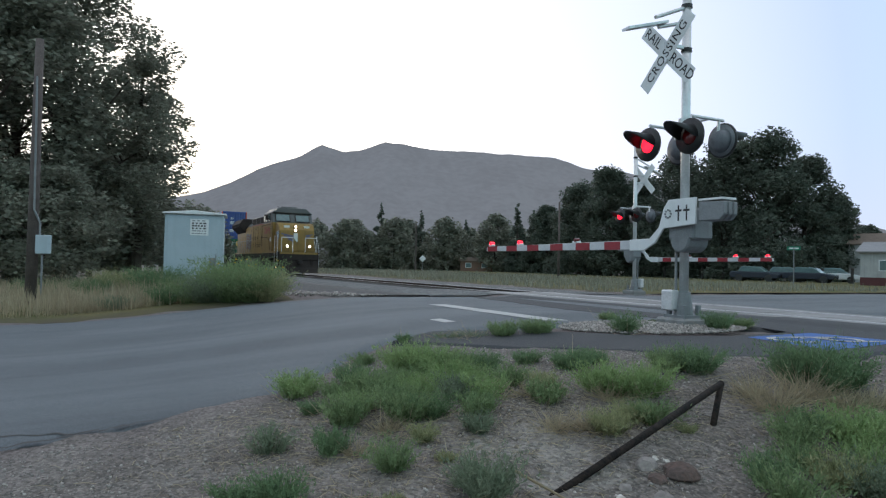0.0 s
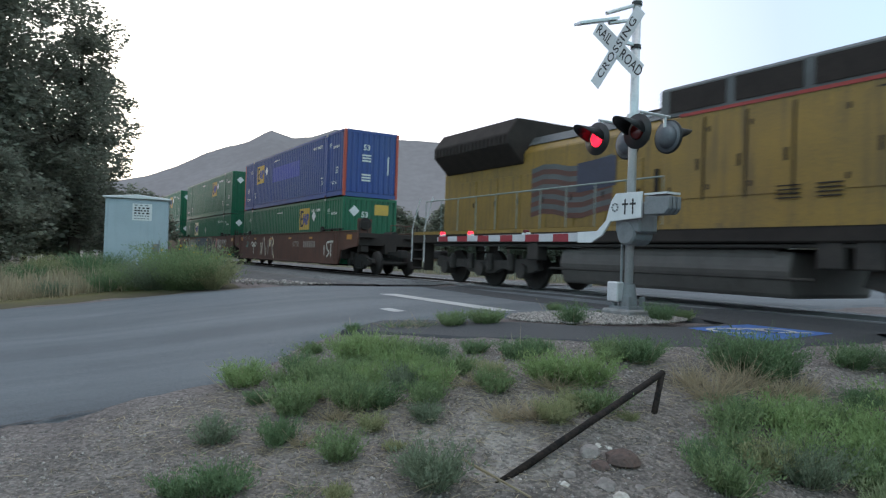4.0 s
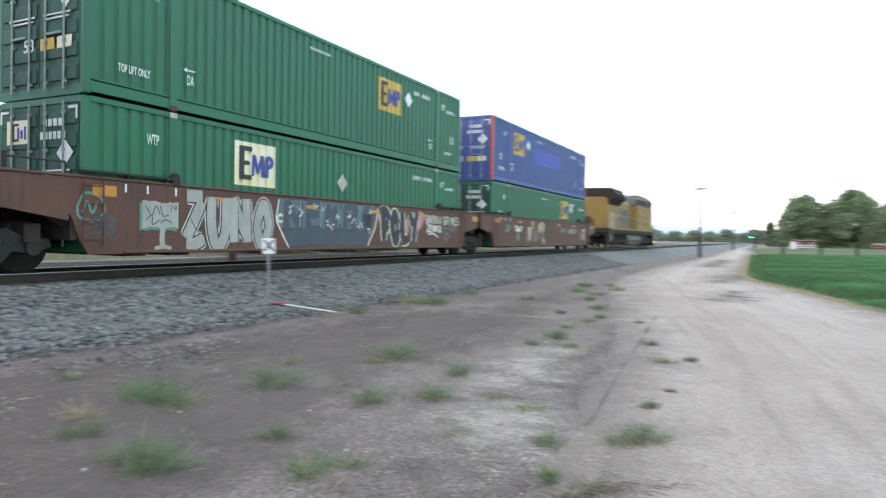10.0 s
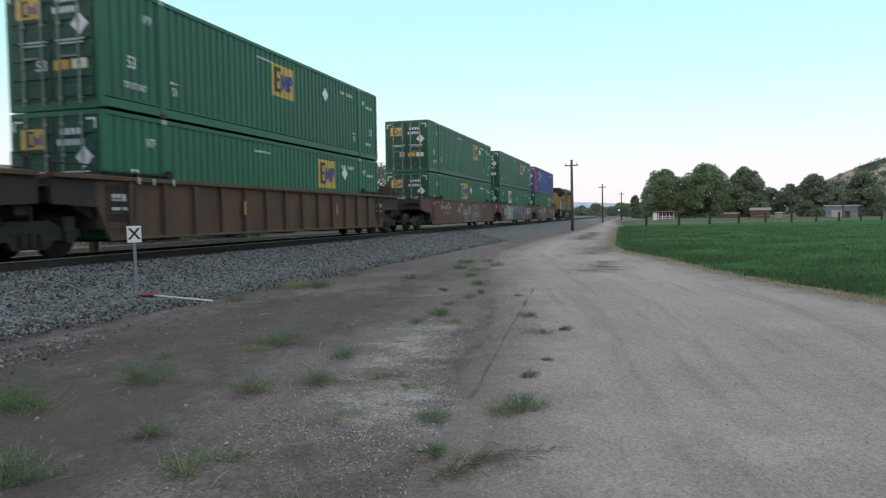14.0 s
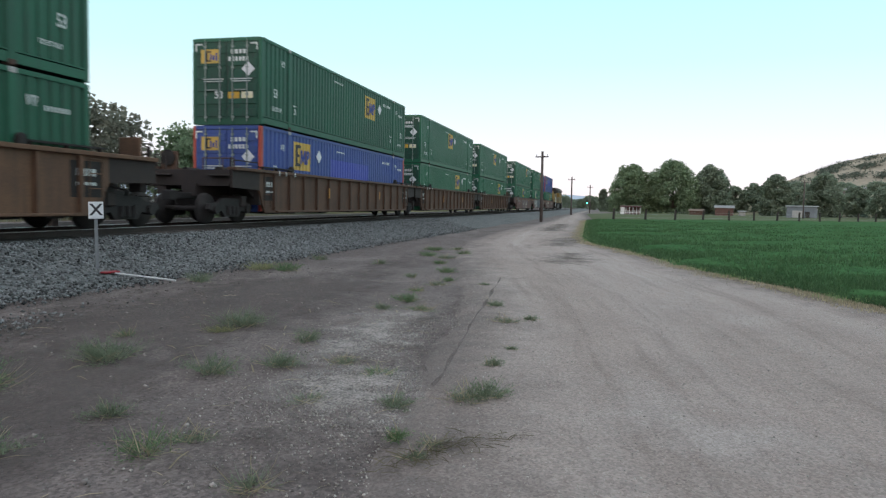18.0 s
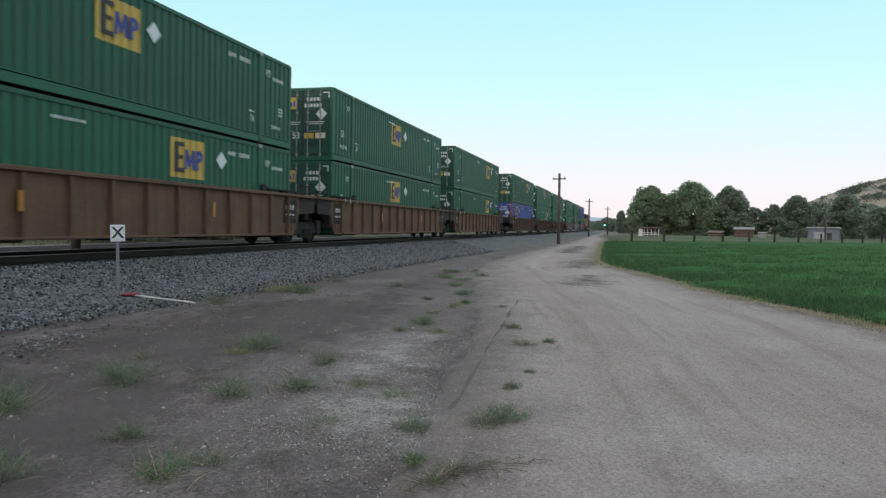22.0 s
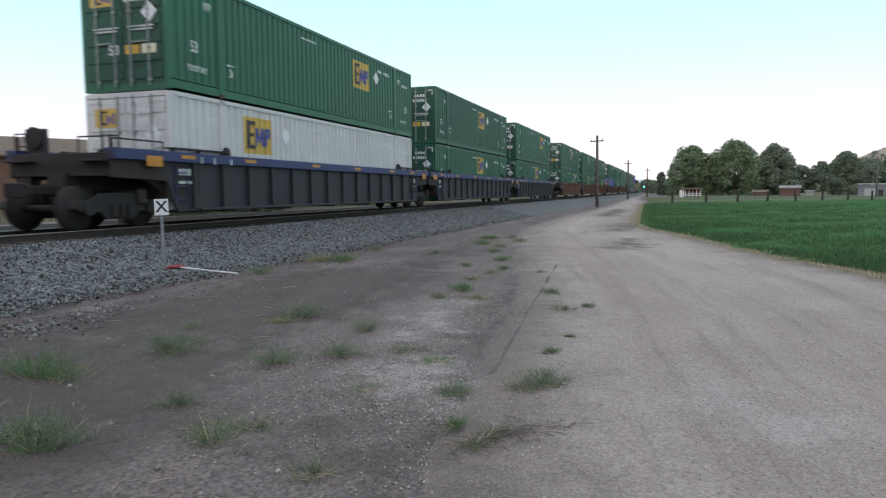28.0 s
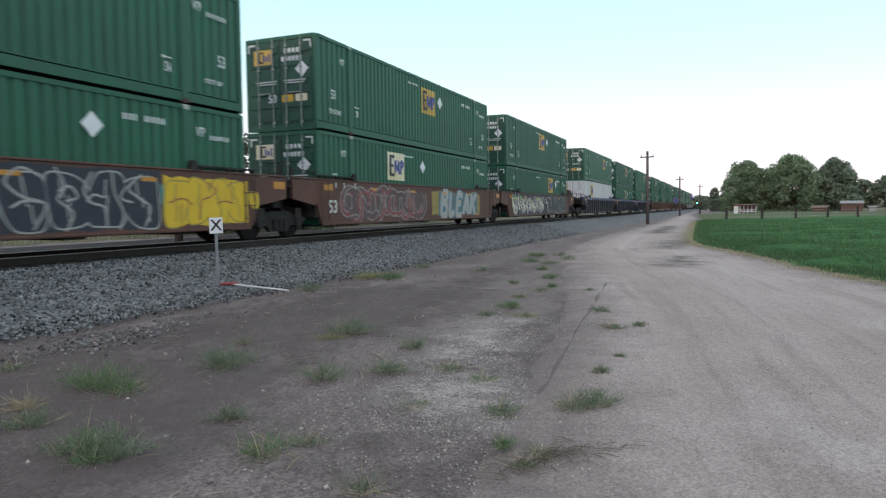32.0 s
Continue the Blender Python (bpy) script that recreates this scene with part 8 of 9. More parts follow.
ribbon("dry_bank", [polar(a, 236) for a in np.linspace(-96, -122, 14)], [polar(a, 575) for a in np.linspace(-96, -122, 14)], 60, 40, 0.03, surface("dry_bank_grass", (0.26, 0.225, 0.155), (0.17, 0.155, 0.10), 1.0, 0.05, 0.6, 0.3, spec=0.05, dirt=(0.11, 0.125, 0.075), dirt_at=0.52), "dry grassy bank below the hill", 0.5, 16, height=bank_rise)
for k, (az, r, h, w) in enumerate(((-91.75, 225, 15.0, 14.2), (-94.95, 225, 16.2, 17), (-97.75, 228, 14.8, 12.4), (-102.4, 225, 12.6, 9.3), (-105.65, 225, 13.0, 10), (-89.5, 240, 8.2, 3.4), (-90.3, 236, 6.5, 6), (-99.5, 262, 10, 7), (-100.8, 262, 10.4, 8), (-103.9, 265, 8, 7), (-107.6, 245, 9.6, 10), (-109.6, 235, 10, 10), (-88.4, 330, 7, 8), (-93.3, 250, 9, 9), (-96.4, 252, 9, 9), (-106.9, 345, 5.5, 11), (-108.8, 345, 6.0, 12), (-104.0, 330, 5, 11), (-101.2, 310, 5.5, 9), (-111, 340, 7, 13), (-95.0, 238, 6, 13), (-92.2, 240, 5.5, 11), (-97.6, 240, 5.5, 11))):
    x, y = polar(az, r, RE)
    bright = k in (0, 1)
    w = w * 1.1
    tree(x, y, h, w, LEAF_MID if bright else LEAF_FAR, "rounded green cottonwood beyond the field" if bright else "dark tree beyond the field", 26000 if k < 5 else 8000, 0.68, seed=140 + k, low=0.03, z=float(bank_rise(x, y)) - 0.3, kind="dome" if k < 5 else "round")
for k, (az, r, h, w) in enumerate(((-88.9, 520, 8.5, 17), (-87.6, 540, 7, 16), (-86.4, 500, 9, 15), (-85.2, 530, 7.5, 18), (-84.0, 480, 8, 14), (-82.6, 500, 7, 18), (-81.0, 470, 8, 16), (-79.2, 460, 7, 18), (-77.4, 430, 7.5, 16))):
    x, y = polar(az, r, RE)
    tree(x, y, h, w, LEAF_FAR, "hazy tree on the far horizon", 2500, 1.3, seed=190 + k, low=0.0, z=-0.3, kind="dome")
# scrub on the dry hill
rng = np.random.default_rng(77)
thickets = ((-105.9, 0.93, 1.0, 90), (-106.7, 0.95, 0.7, 60), (-106.0, 0.84, 0.7, 50), (-108.4, 0.97, 0.8, 70), (-108.2, 0.82, 0.8, 60), (-110.5, 0.9, 1.5, 90), (-105.2, 0.83, 0.15, 10), (-104.1, 0.9, 0.12, 8), (-104.0, 0.78, 0.12, 8), (-104.7, 0.72, 0.2, 10), (-103.4, 0.8, 0.3, 14), (-107.3, 0.66, 1.0, 60), (-109.5, 0.6, 1.2, 60), (-102.0, 0.7, 0.8, 24))
az = np.concatenate([a + rng.normal(0, w * 0.5, n) for a, u, w, n in thickets])
rr = np.concatenate([900 * (0.62 + 0.38 * np.clip(u + rng.normal(0, 0.03, n), 0.3, 0.99)) for a, u, w, n in thickets])
uu = (rr / 900 - 0.62) / 0.38
hh = 4 + 900 * np.tan(np.radians(np.interp(az, [-111, -108.5, -106.5, -104.5, -102.5, -100, -97], [4.7, 4.2, 3.7, 3.0, 2.1, 1.4, 0.8]))) * uu ** 1.15 * 0.92 - 4 * (1 - uu)
pts = np.stack([-rr * np.sin(np.radians(az)), rr * np.cos(np.radians(az)), hh], -1)
pts = np.repeat(pts, 12, 0) + rng.normal(0, 2.0, (len(pts) * 12, 3)) * (1, 1, 0.5) + (0, 0, 0.8)
tagged(new("hill_scrub", scatter("hill_scrub", LEAF_PINE, SPRAY, pts, turns(rng, len(pts)), rng.uniform(1.2, 2.4, len(pts)))), "dark scrub bushes on the dry hillside", "scrub", kind="stuff")


def building(x, y, w, d, h, wall, roof, turn, label, cat="house", windows=2, pitch=0.35, base=None):
    ob = tagged(new("house"), label, cat, "buildings")
    bm = bmesh.new()
    box(bm, (0, 0, h / 2), (w, d, h))
    part("wall", bm, wall, ob)
    bm = bmesh.new()
    prism(bm, [(-d / 2 - 0.3, h), (d / 2 + 0.3, h), (d / 2 + 0.3, h + 0.1), (0, h + 0.1 + pitch * d / 2), (-d / 2 - 0.3, h + 0.1)], -w / 2 - 0.3, w / 2 + 0.3, "x")
    part("roof", bm, roof, ob)
    if base:
        bm = bmesh.new()
        box(bm, (0, 0, 0.35), (w + 0.04, d + 0.04, 0.7))
        part("skirt", bm, base, ob)
    for i in range(windows):
        xx = (i + 0.5) / windows * w - w / 2
        win = boxes("window", SIGNAL_WHITE, [((xx, -d / 2 - 0.02, h * 0.62), (1.1, 0.08, 0.9))], ob)
        boxes("pane", CAB_GLASS, [((xx, -d / 2 - 0.05, h * 0.62), (0.95, 0.06, 0.76))], win)
    ob.matrix_basis = pose(x, y, float(land(x, y)) - 0.02, 0, 0, turn)
    return ob


BRICK_WALL = surface("brown_house_wall", (0.20, 0.115, 0.08), (0.15, 0.09, 0.065), 0.9, 2)
PALE_WALL = surface("white_siding", (0.42, 0.41, 0.40), (0.33, 0.33, 0.32), 0.8, 2, streak=0.3)
MAROON = surface("maroon_skirting", (0.10, 0.03, 0.03), (0.08, 0.025, 0.025), 0.8, 2)
SHINGLE = surface("brown_shingle_roof", (0.17, 0.13, 0.10), (0.12, 0.09, 0.07), 0.9, 2)
BLUE_WALL = surface("grey_blue_board", (0.20, 0.225, 0.245), (0.14, 0.16, 0.18), 0.85, 1.2, streak=0.4, dirt=(0.11, 0.115, 0.12))
TIN = surface("pale_tin_roof", (0.22, 0.215, 0.21), (0.15, 0.15, 0.15), 0.5, 2, streak=0.3)
BARN_RED = surface("faded_barn_red", (0.14, 0.075, 0.06), (0.11, 0.06, 0.05), 0.9, 2, streak=0.3)
for az, r, w, d, h, wall, roof, turn, label, cat, n, base, eye in (
        (60.4, 128, 6, 4, 1.9, BRICK_WALL, SHINGLE, 60, "low brown house below the dark trees", "house", 2, None, (0, 0)),
        (26.3, 66, 11, 5, 2.7, PALE_WALL, TIN, 20, "white mobile home with a maroon skirt", "house", 3, MAROON, (0, 0)),
        (27.5, 95, 14, 8, 4.4, PALE_WALL, SHINGLE, 20, "pale house with a brown roof", "house", 2, None, (0, 0)),
        (-104.2, 186, 6.6, 4, 2.7, BLUE_WALL, TIN, -104, "weathered grey-blue shed beside the field", "shed", 0, None, RE),
        (-96.77, 200, 3.6, 3, 1.0, BARN_RED, SHINGLE, -96, "low brown shed beyond the field", "shed", 0, None, RE),
        (-98.8, 190, 4.4, 3.5, 2.0, BARN_RED, TIN, -98, "low red shed with a pale roof", "shed", 0, None, RE),
        (-100.1, 195, 1.6, 1.4, 1.1, PALE_WALL, TIN, -98, "tiny pale outbuilding beyond the field", "shed", 0, None, RE),
        (-38.6, 46, 9, 7, 3.2, BRICK_WALL, SHINGLE, -30, "brown house with a shingle roof beyond the rails", "house", 2, None, RE),
        (-107.65, 318, 5.6, 5, 2.4, PALE_WALL, TIN, -100, "pale farmhouse at the foot of the hill", "house", 2, None, RE),
        (-106.6, 318, 4, 5, 1.8, GREY_WOOD, TIN, -100, "weathered barn at the foot of the hill", "barn", 1, None, RE)):
    x, y = polar(az, r, eye)
    shed = building(x, y, w, d, h, wall, roof, turn, label, cat, n, base=base, pitch=0.1 if wall is BLUE_WALL else 0.35)
    if r > 300:
        shed.location.z = float(bank_rise(x, y))
    if wall is BLUE_WALL:
        boxes("door", PALE_WALL, [((-0.9, -d / 2 - 0.03, 0.95), (2.3, 0.06, 1.7))], shed, "pale sliding door")
        boxes("doorway", POST_WOOD, [((1.2, -d / 2 - 0.02, 0.8), (1.0, 0.06, 1.5))], shed)


def open_shed(x, y, turn):
    """A low stock shed, open to the field between its posts."""
    ob = tagged(new("open_shed"), "low stock shed with white posts and a dark red roof", "shed", "buildings")
    boxes("back_wall", BARN_RED, [((0, 1.4, 0.9), (4.4, 0.1, 1.8))], ob)
    boxes("side_wall", SIGNAL_WHITE, [((-1.75, -1.45, 0.85), (0.9, 0.08, 1.7))], ob, "white boarded end")
    for k in range(5):
        boxes("post", SIGNAL_WHITE, [((-1.0 + 0.78 * k, -1.45, 0.85), (0.12, 0.12, 1.7))], ob)
    for k in range(2):
        boxes("rail", SIGNAL_WHITE, [((0.45, -1.4, 0.45 + 0.4 * k), (3.4, 0.04, 0.1))], ob)
    bm = bmesh.new()
    prism(bm, [(-1.8, 1.75), (1.7, 1.95), (1.7, 2.05), (-1.8, 1.87)], -2.4, 2.4, "x")
    part("roof", bm, MAROON, ob)
    ob.matrix_basis = pose(x, y, float(land(x, y)) - 0.02, 0, 0, turn)


open_shed(*polar(-91.7, 160, RE), -92)


def parked_car(x, y, turn, paint, label):
    ob = tagged(new("parked_car"), label, "car", "parked cars")
    bm = bmesh.new()
    prism(bm, [(-2.2, 0.35), (2.2, 0.35), (2.25, 0.75), (1.2, 0.95), (-2.1, 0.98), (-2.25, 0.7)], -0.88, 0.88, "y")
    bevel(bm, 0.08, 2)
    part("body", bm, paint, ob)
    bm = bmesh.new()
    prism(bm, [(-1.5, 0.95), (1.15, 0.93), (0.5, 1.45), (-1.1, 1.48)], -0.76, 0.76, "y")
    bevel(bm, 0.06, 2)
    part("cabin", bm, CAB_GLASS, ob)
    for sx in (-1.35, 1.35):
        for sy in (-0.82, 0.82):
            bm = bmesh.new()
            tube(bm, (sx, sy - 0.1, 0.34), (sx, sy + 0.1, 0.34), 0.34, seg=16)
            part("wheel", bm, SIGNAL_BLACK, ob)
    ob.matrix_basis = pose(x, y, float(land(x, y)) + 0.02, 0, 0, turn)


CAR_DARK = surface("dark_car_paint", (0.03, 0.035, 0.05), (0.025, 0.03, 0.045), 0.25, bump=0)
CAR_WHITE = surface("white_car_paint", (0.6, 0.6, 0.6), (0.55, 0.55, 0.55), 0.25, bump=0)
for az, r, turn, paint, label in ((38.3, 73, 25, CAR_DARK, "dark blue car parked under the pines"), (36.2, 74, 30, CAR_DARK, "dark car parked under the pines"), (34.6, 73, 20, CAR_DARK, "dark car parked under the pines"), (33.0, 76, 30, CAR_WHITE, "white car parked under the pines")):
    x, y = polar(az, r)
    parked_car(x, y, turn, paint, label)


def street_sign():
    ob = tagged(new("street_sign"), "green street name sign on a thin post", "street sign")
    boxes("post", SIGNAL_GREY, [((0, 0, 1.2), (0.06, 0.06, 2.4))], ob)
    pl = boxes("plate", surface("green_sign_face", (0.02, 0.2, 0.12), (0.02, 0.16, 0.1), 0.5), [((0, 0, 2.35), (0.7, 0.02, 0.22))], ob)
    boxes("name_bar", WHITE_INK, [((0, -0.014, 2.35), (0.5, 0.006, 0.08))], pl)
    x, y = polar(35.7, 44)
    ob.matrix_basis = pose(x, y, float(land(x, y)), 0, 0, 35)


street_sign()


def stop_sign_back():
    ob = tagged(new("warning_sign"), "small diamond sign on a post across the rails", "road sign")
    boxes("post", SIGNAL_GREY, [((0, 0, 1.0), (0.07, 0.07, 2.0))], ob)
    bm = bmesh.new()
    prism(bm, [(-0.5, 1.9), (0, 1.4), (0.5, 1.9), (0, 2.4)], -0.05, -0.03, "y")
    part("plate", bm, SIGNAL_WHITE, ob)
    x, y = polar(65, 95)
    ob.matrix_basis = pose(x, y, float(land(x, y)), 0, 0, 60)


stop_sign_back()


def street_lamp():
    ob = tagged(new("street_lamp"), "thin wooden lamp pole with a curved arm", "street lamp")
    bm = bmesh.new()
    tube(bm, (0, 0, 0), (0, 0, 7.2), 0.12, 0.08)
    part("pole", bm, WOOD, ob)
    bm = bmesh.new()
    tube(bm, (0, 0, 7.0), (-0.9, 0, 7.3), 0.035)
    box(bm, (-1.1, 0, 7.3), (0.5, 0.18, 0.1))
    part("lamp_arm", bm, SIGNAL_GREY, ob)
    x, y = polar(65.6, 98)
    ob.matrix_basis = pose(x, y, float(land(x, y)))


street_lamp()


def railway_signal():
    """A far trackside signal with one green light showing."""
    ob = tagged(new("railway_signal"), "distant trackside signal mast with a glowing green light", "railway signal")
    bm = bmesh.new()
    tube(bm, (0, 0, -0.2), (0, 0, 4.6), 0.12, 0.1, 10)
    part("mast", bm, SIGNAL_GREY, ob)
    bm = bmesh.new()
    box(bm, (0, 0, 3.1), (0.3, 0.7, 1.5))
    bevel(bm, 0.06)
    head = part("signal_head", bm, SIGNAL_BLACK, ob)
    for z, lit in ((3.5, False), (2.9, True)):
        bm = bmesh.new()
        tube(bm, (-0.2, 0, z), (-0.15, 0, z), 0.2 if lit else 0.18, seg=16)
        part("lens", bm, GREEN_LIT if lit else SIGNAL_BLACK, head, "glowing green lens" if lit else "")
    x, y = polar(-88.2, 255, RE)
    ob.matrix_basis = pose(x, y, 0.0)


railway_signal()


def fence(one, two, n, label):
    """Posts with wires between them."""
    ob = tagged(new("fence"), label, "fence")
    a, b = Vector((*one, 0)), Vector((*two, 0))
    me = cached("fence_post", POST_WOOD, lambda bm: tube(bm, (0, 0, -0.2), (0, 0, 1.45), 0.15, 0.13, 8))
    for i in range(n):
        q = a.lerp(b, i / (n - 1))
        place("post", me, ob, pose(q.x, q.y, float(land(q.x, q.y)), random.uniform(-3, 3), random.uniform(-3, 3), 0))
    for z in (0.4, 0.8, 1.1):
        bm = bmesh.new()
        tube(bm, a + Vector((0, 0, z + float(land(*one)))), b + Vector((0, 0, z + float(land(*two)))), 0.012, seg=5)
        part("wire", bm, STEEL, ob)


fence((82.6, -0.9), (128, -46.5), 13, "wire fence on dark wooden posts along the field")
fence((-62, 62), (-24, 62), 14, "low fence beyond the grass")
# ---- weeds, grass, stones, crop ----
SPRIG = ([(0, 0, 0), (0.14, 0.05, 0.45), (0, 0.12, 1.0), (-0.14, 0.05, 0.45)], [(0, 1, 2, 3)])


def along(d, rng):
    """Turns that carry z into the directions d, spun at random."""
    d = d / np.linalg.norm(d, axis=1)[:, None]
    side = np.cross(d, rng.normal(size=d.shape))
    side /= np.linalg.norm(side, axis=1)[:, None]
    return np.stack([side, np.cross(d, side), d], -1)


def stalks(base, aim, length, u):
    """Points at the share u of stems that leave base towards aim and bend over to the outside."""
    out = aim * (1, 1, 0)
    return base + aim * (length * u)[:, None] + out * (0.35 * length * u * u)[:, None] - np.array((0, 0, 1)) * (0.12 * length * u * u)[:, None]


def footing(x, y):
    """The height at which a plant stands: on the bank, on the farm road or on the earth."""
    on_road = y < float(np.interp(x, [1.6, 4.6, 7, 13, 20, 29], [0.2, 1.0, 1.4, 2.4, 4.0, 5.6]))
    return float(land(x, y)) + (0.0 if x < 0 else 0.012 if on_road else float(rough(x, y)) - 0.03)


def tuft(x, y, h, w, material, label, seed=1, name="weed_clump", lean=0.85, dense=1.0, straw=0.0, leafy=14):
    """A bushy plant: bent stems that spring from one foot, narrow leaves along them, dry stalks among them."""
    rng = np.random.default_rng(seed)
    ob = tagged(new(name), label, "weed", "weeds")
    ob.location = (x, y, footing(x, y))
    n = int((30 + 280 * w) * dense)
    a = rng.uniform(0, 2 * math.pi, n)
    k = np.sqrt(rng.uniform(0, 1, n))
    lobe = 1 + 0.25 * np.sin(2 * a + seed) + 0.15 * np.sin(5 * a + 2 * seed)
    tilt = lean * k * lobe + rng.normal(0, 0.1, n)
    base = np.stack([0.2 * w * k * np.cos(a), 0.2 * w * k * np.sin(a), 0 * a - 0.01], -1)
    aim = np.stack([np.sin(tilt) * np.cos(a), np.sin(tilt) * np.sin(a), np.cos(tilt)], -1)
    length = rng.uniform(0.55, 1.12, n) * np.minimum(h / np.maximum(np.cos(tilt), 0.3), 0.5 * w / np.maximum(np.abs(np.sin(tilt)), 0.25) + 0.25 * h)
    size = np.stack([np.full(n, 0.05), length * 0.9, length], -1)
    tagged(place("stem_mass", scatter("stem_mass", material, BLADE, base, along(aim, rng), size), ob), kind="stuff")
    i = np.repeat(np.arange(n), leafy)
    m = len(i)
    u = rng.uniform(0.18, 1.0, m) ** 0.8
    at = stalks(base[i], aim[i], length[i], u) + rng.normal(0, 0.006 + 0.012 * w, (m, 3))
    at[:, 2] = np.maximum(at[:, 2], 0.004)
    ln = rng.uniform(0.6, 1.35, m) * (0.02 + 0.07 * h) * (1.15 - 0.45 * u)
    way = aim[i] * 0.8 + rng.normal(0, 0.55, (m, 3)) + (0, 0, 0.25)
    tagged(place("foliage", scatter("foliage", material, SPRIG, at, along(way, rng), np.stack([ln, ln, ln], -1)), ob), kind="stuff")
    if straw:
        dry(ob, h, w, int((14 + 50 * w) * straw), rng)
    return ob


def dry(ob, h, w, n, rng):
    """Bent dry stalks under a plant."""
    a, q = rng.uniform(0, 6.3, n), rng.uniform(0, 0.5, n)
    base = np.stack([w * q * np.cos(a), w * q * np.sin(a), np.full(n, 0.004)], -1)
    way = np.stack([rng.normal(0, 1, n), rng.normal(0, 1, n), np.abs(rng.normal(0, 0.5, n)) + 0.05], -1)
    ln = rng.uniform(0.5, 1.2, n) * (0.1 + 0.5 * h + 0.15 * w)
    tagged(place("straw", scatter("straw", STRAW, BLADE, base, along(way, rng), np.stack([np.full(n, 0.06), ln, ln], -1)), ob, label="dry straw stalks"), kind="stuff")


def straw_heap(x, y, h, w, label, seed):
    """A dead plant: a loose tangle of pale bent stalks."""
    rng = np.random.default_rng(seed)
    ob = tagged(new("dead_weed"), label, "weed", "weeds")
    ob.location = (x, y, footing(x, y) + 0.01)
    dry(ob, h, w, int(60 + 260 * w), rng)
    n = int(40 + 120 * w)
    a, k = rng.uniform(0, 6.3, n), np.sqrt(rng.uniform(0, 1, n))
    base = np.stack([0.2 * w * k * np.cos(a), 0.2 * w * k * np.sin(a), 0 * a], -1)
    way = np.stack([k * np.cos(a) + rng.normal(0, 0.3, n), k * np.sin(a) + rng.normal(0, 0.3, n), np.full(n, 0.8)], -1)
    ln = h * rng.uniform(0.5, 1.15, n)
    tagged(place("stem_mass", scatter("stem_mass", STRAW, BLADE, base, along(way, rng), np.stack([np.full(n, 0.07), ln, ln], -1)), ob), kind="stuff")
    return ob


# x, y, height, width and look: m green, d deep green, g grey-green, b bright, y yellowing, p pale, s sparse and sprawling, w dead
EARTH = [(6.26, 4.39, 0.25, 0.52, "d"), (7.33, 5.04, 0.13, 0.13, "s"), (8.35, 4.14, 0.23, 0.57, "d"), (7.96, 4.22, 0.08, 0.28, "y"), (6.15, 3.16, 0.18, 0.32, "d"), (6.60, 2.68, 0.14, 0.30, "g"), (4.81, 3.16, 0.13, 0.21, "g"), (4.25, 2.40, 0.19, 0.31, "s"), (4.58, 2.30, 0.07, 0.28, "s"), (7.72, 2.94, 0.17, 0.18, "g"), (6.89, 2.15, 0.08, 0.25, "s"), (6.58, 1.67, 0.09, 0.26, "s"), (5.64, 1.94, 0.08, 0.27, "s"), (5.65, 1.19, 0.12, 0.20, "g"), (5.90, 0.70, 0.13, 0.27, "s"), (6.03, 0.54, 0.16, 0.27, "d"), (4.83, 0.69, 0.10, 0.13, "s")]
EARTH_ROADSIDE = [(4.62, 0.72, 0.03, 0.16, "g"), (4.9, 0.95, 0.08, 0.12, "m"), (7.14, 0.68, 0.09, 0.12, "d"), (7.93, 0.60, 0.04, 0.09, "d"), (9.62, 0.90, 0.08, 0.30, "s"), (9.91, 0.62, 0.08, 0.14, "d"), (11.02, 1.31, 0.09, 0.23, "d"), (11.30, 2.81, 0.16, 0.33, "m"), (10.30, 2.90, 0.10, 0.24, "g"), (10.45, 2.36, 0.08, 0.42, "s"), (13.60, 1.93, 0.06, 0.11, "d")]
EARTH_FAR = [(12.13, 7.26, 0.20, 0.44, "g"), (14.60, 7.33, 0.18, 0.64, "y"), (14.85, 6.81, 0.21, 0.65, "m"), (15.93, 3.26, 0.16, 0.32, "m"), (13.48, 2.85, 0.09, 0.39, "s"), (14.47, 2.88, 0.10, 0.24, "m"), (14.78, 3.78, 0.10, 0.22, "d"), (20.61, 4.97, 0.16, 0.52, "m"), (19.84, 4.25, 0.15, 0.56, "s"), (21.33, 3.97, 0.16, 0.42, "s"), (18.29, 4.03, 0.11, 0.37, "m"), (17.26, 5.40, 0.15, 0.26, "g"), (17.67, 7.26, 0.15, 0.31, "g"), (12.43, 2.98, 0.06, 0.31, "s"), (22.87, 5.38, 0.13, 0.77, "m"), (23.72, 4.78, 0.14, 0.47, "s")]
EARTH_NEAR = [(5.09, 4.88, 0.26, 0.46, "m"), (5.05, 4.57, 0.20, 0.40, "s"), (4.13, 4.47, 0.13, 0.32, "g"), (3.93, 3.66, 0.19, 0.31, "m"), (3.89, 3.35, 0.22, 0.33, "d"), (3.77, 3.39, 0.09, 0.22, "m"), (4.01, 1.53, 0.11, 0.23, "s"), (5.36, 6.46, 0.09, 0.23, "s"), (-0.78, 5.73, 0.30, 0.64, "m"), (-0.39, 5.54, 0.29, 0.71, "m"), (-0.15, 5.59, 0.24, 0.51, "d"), (-0.07, 5.23, 0.10, 0.48, "w"), (-0.5, 5.2, 0.10, 0.5, "w"), (4.40, 4.90, 0.08, 0.24, "w"), (-0.19, 4.77, 0.11, 0.33, "s"), (-1.78, 5.86, 0.16, 0.23, "w")]
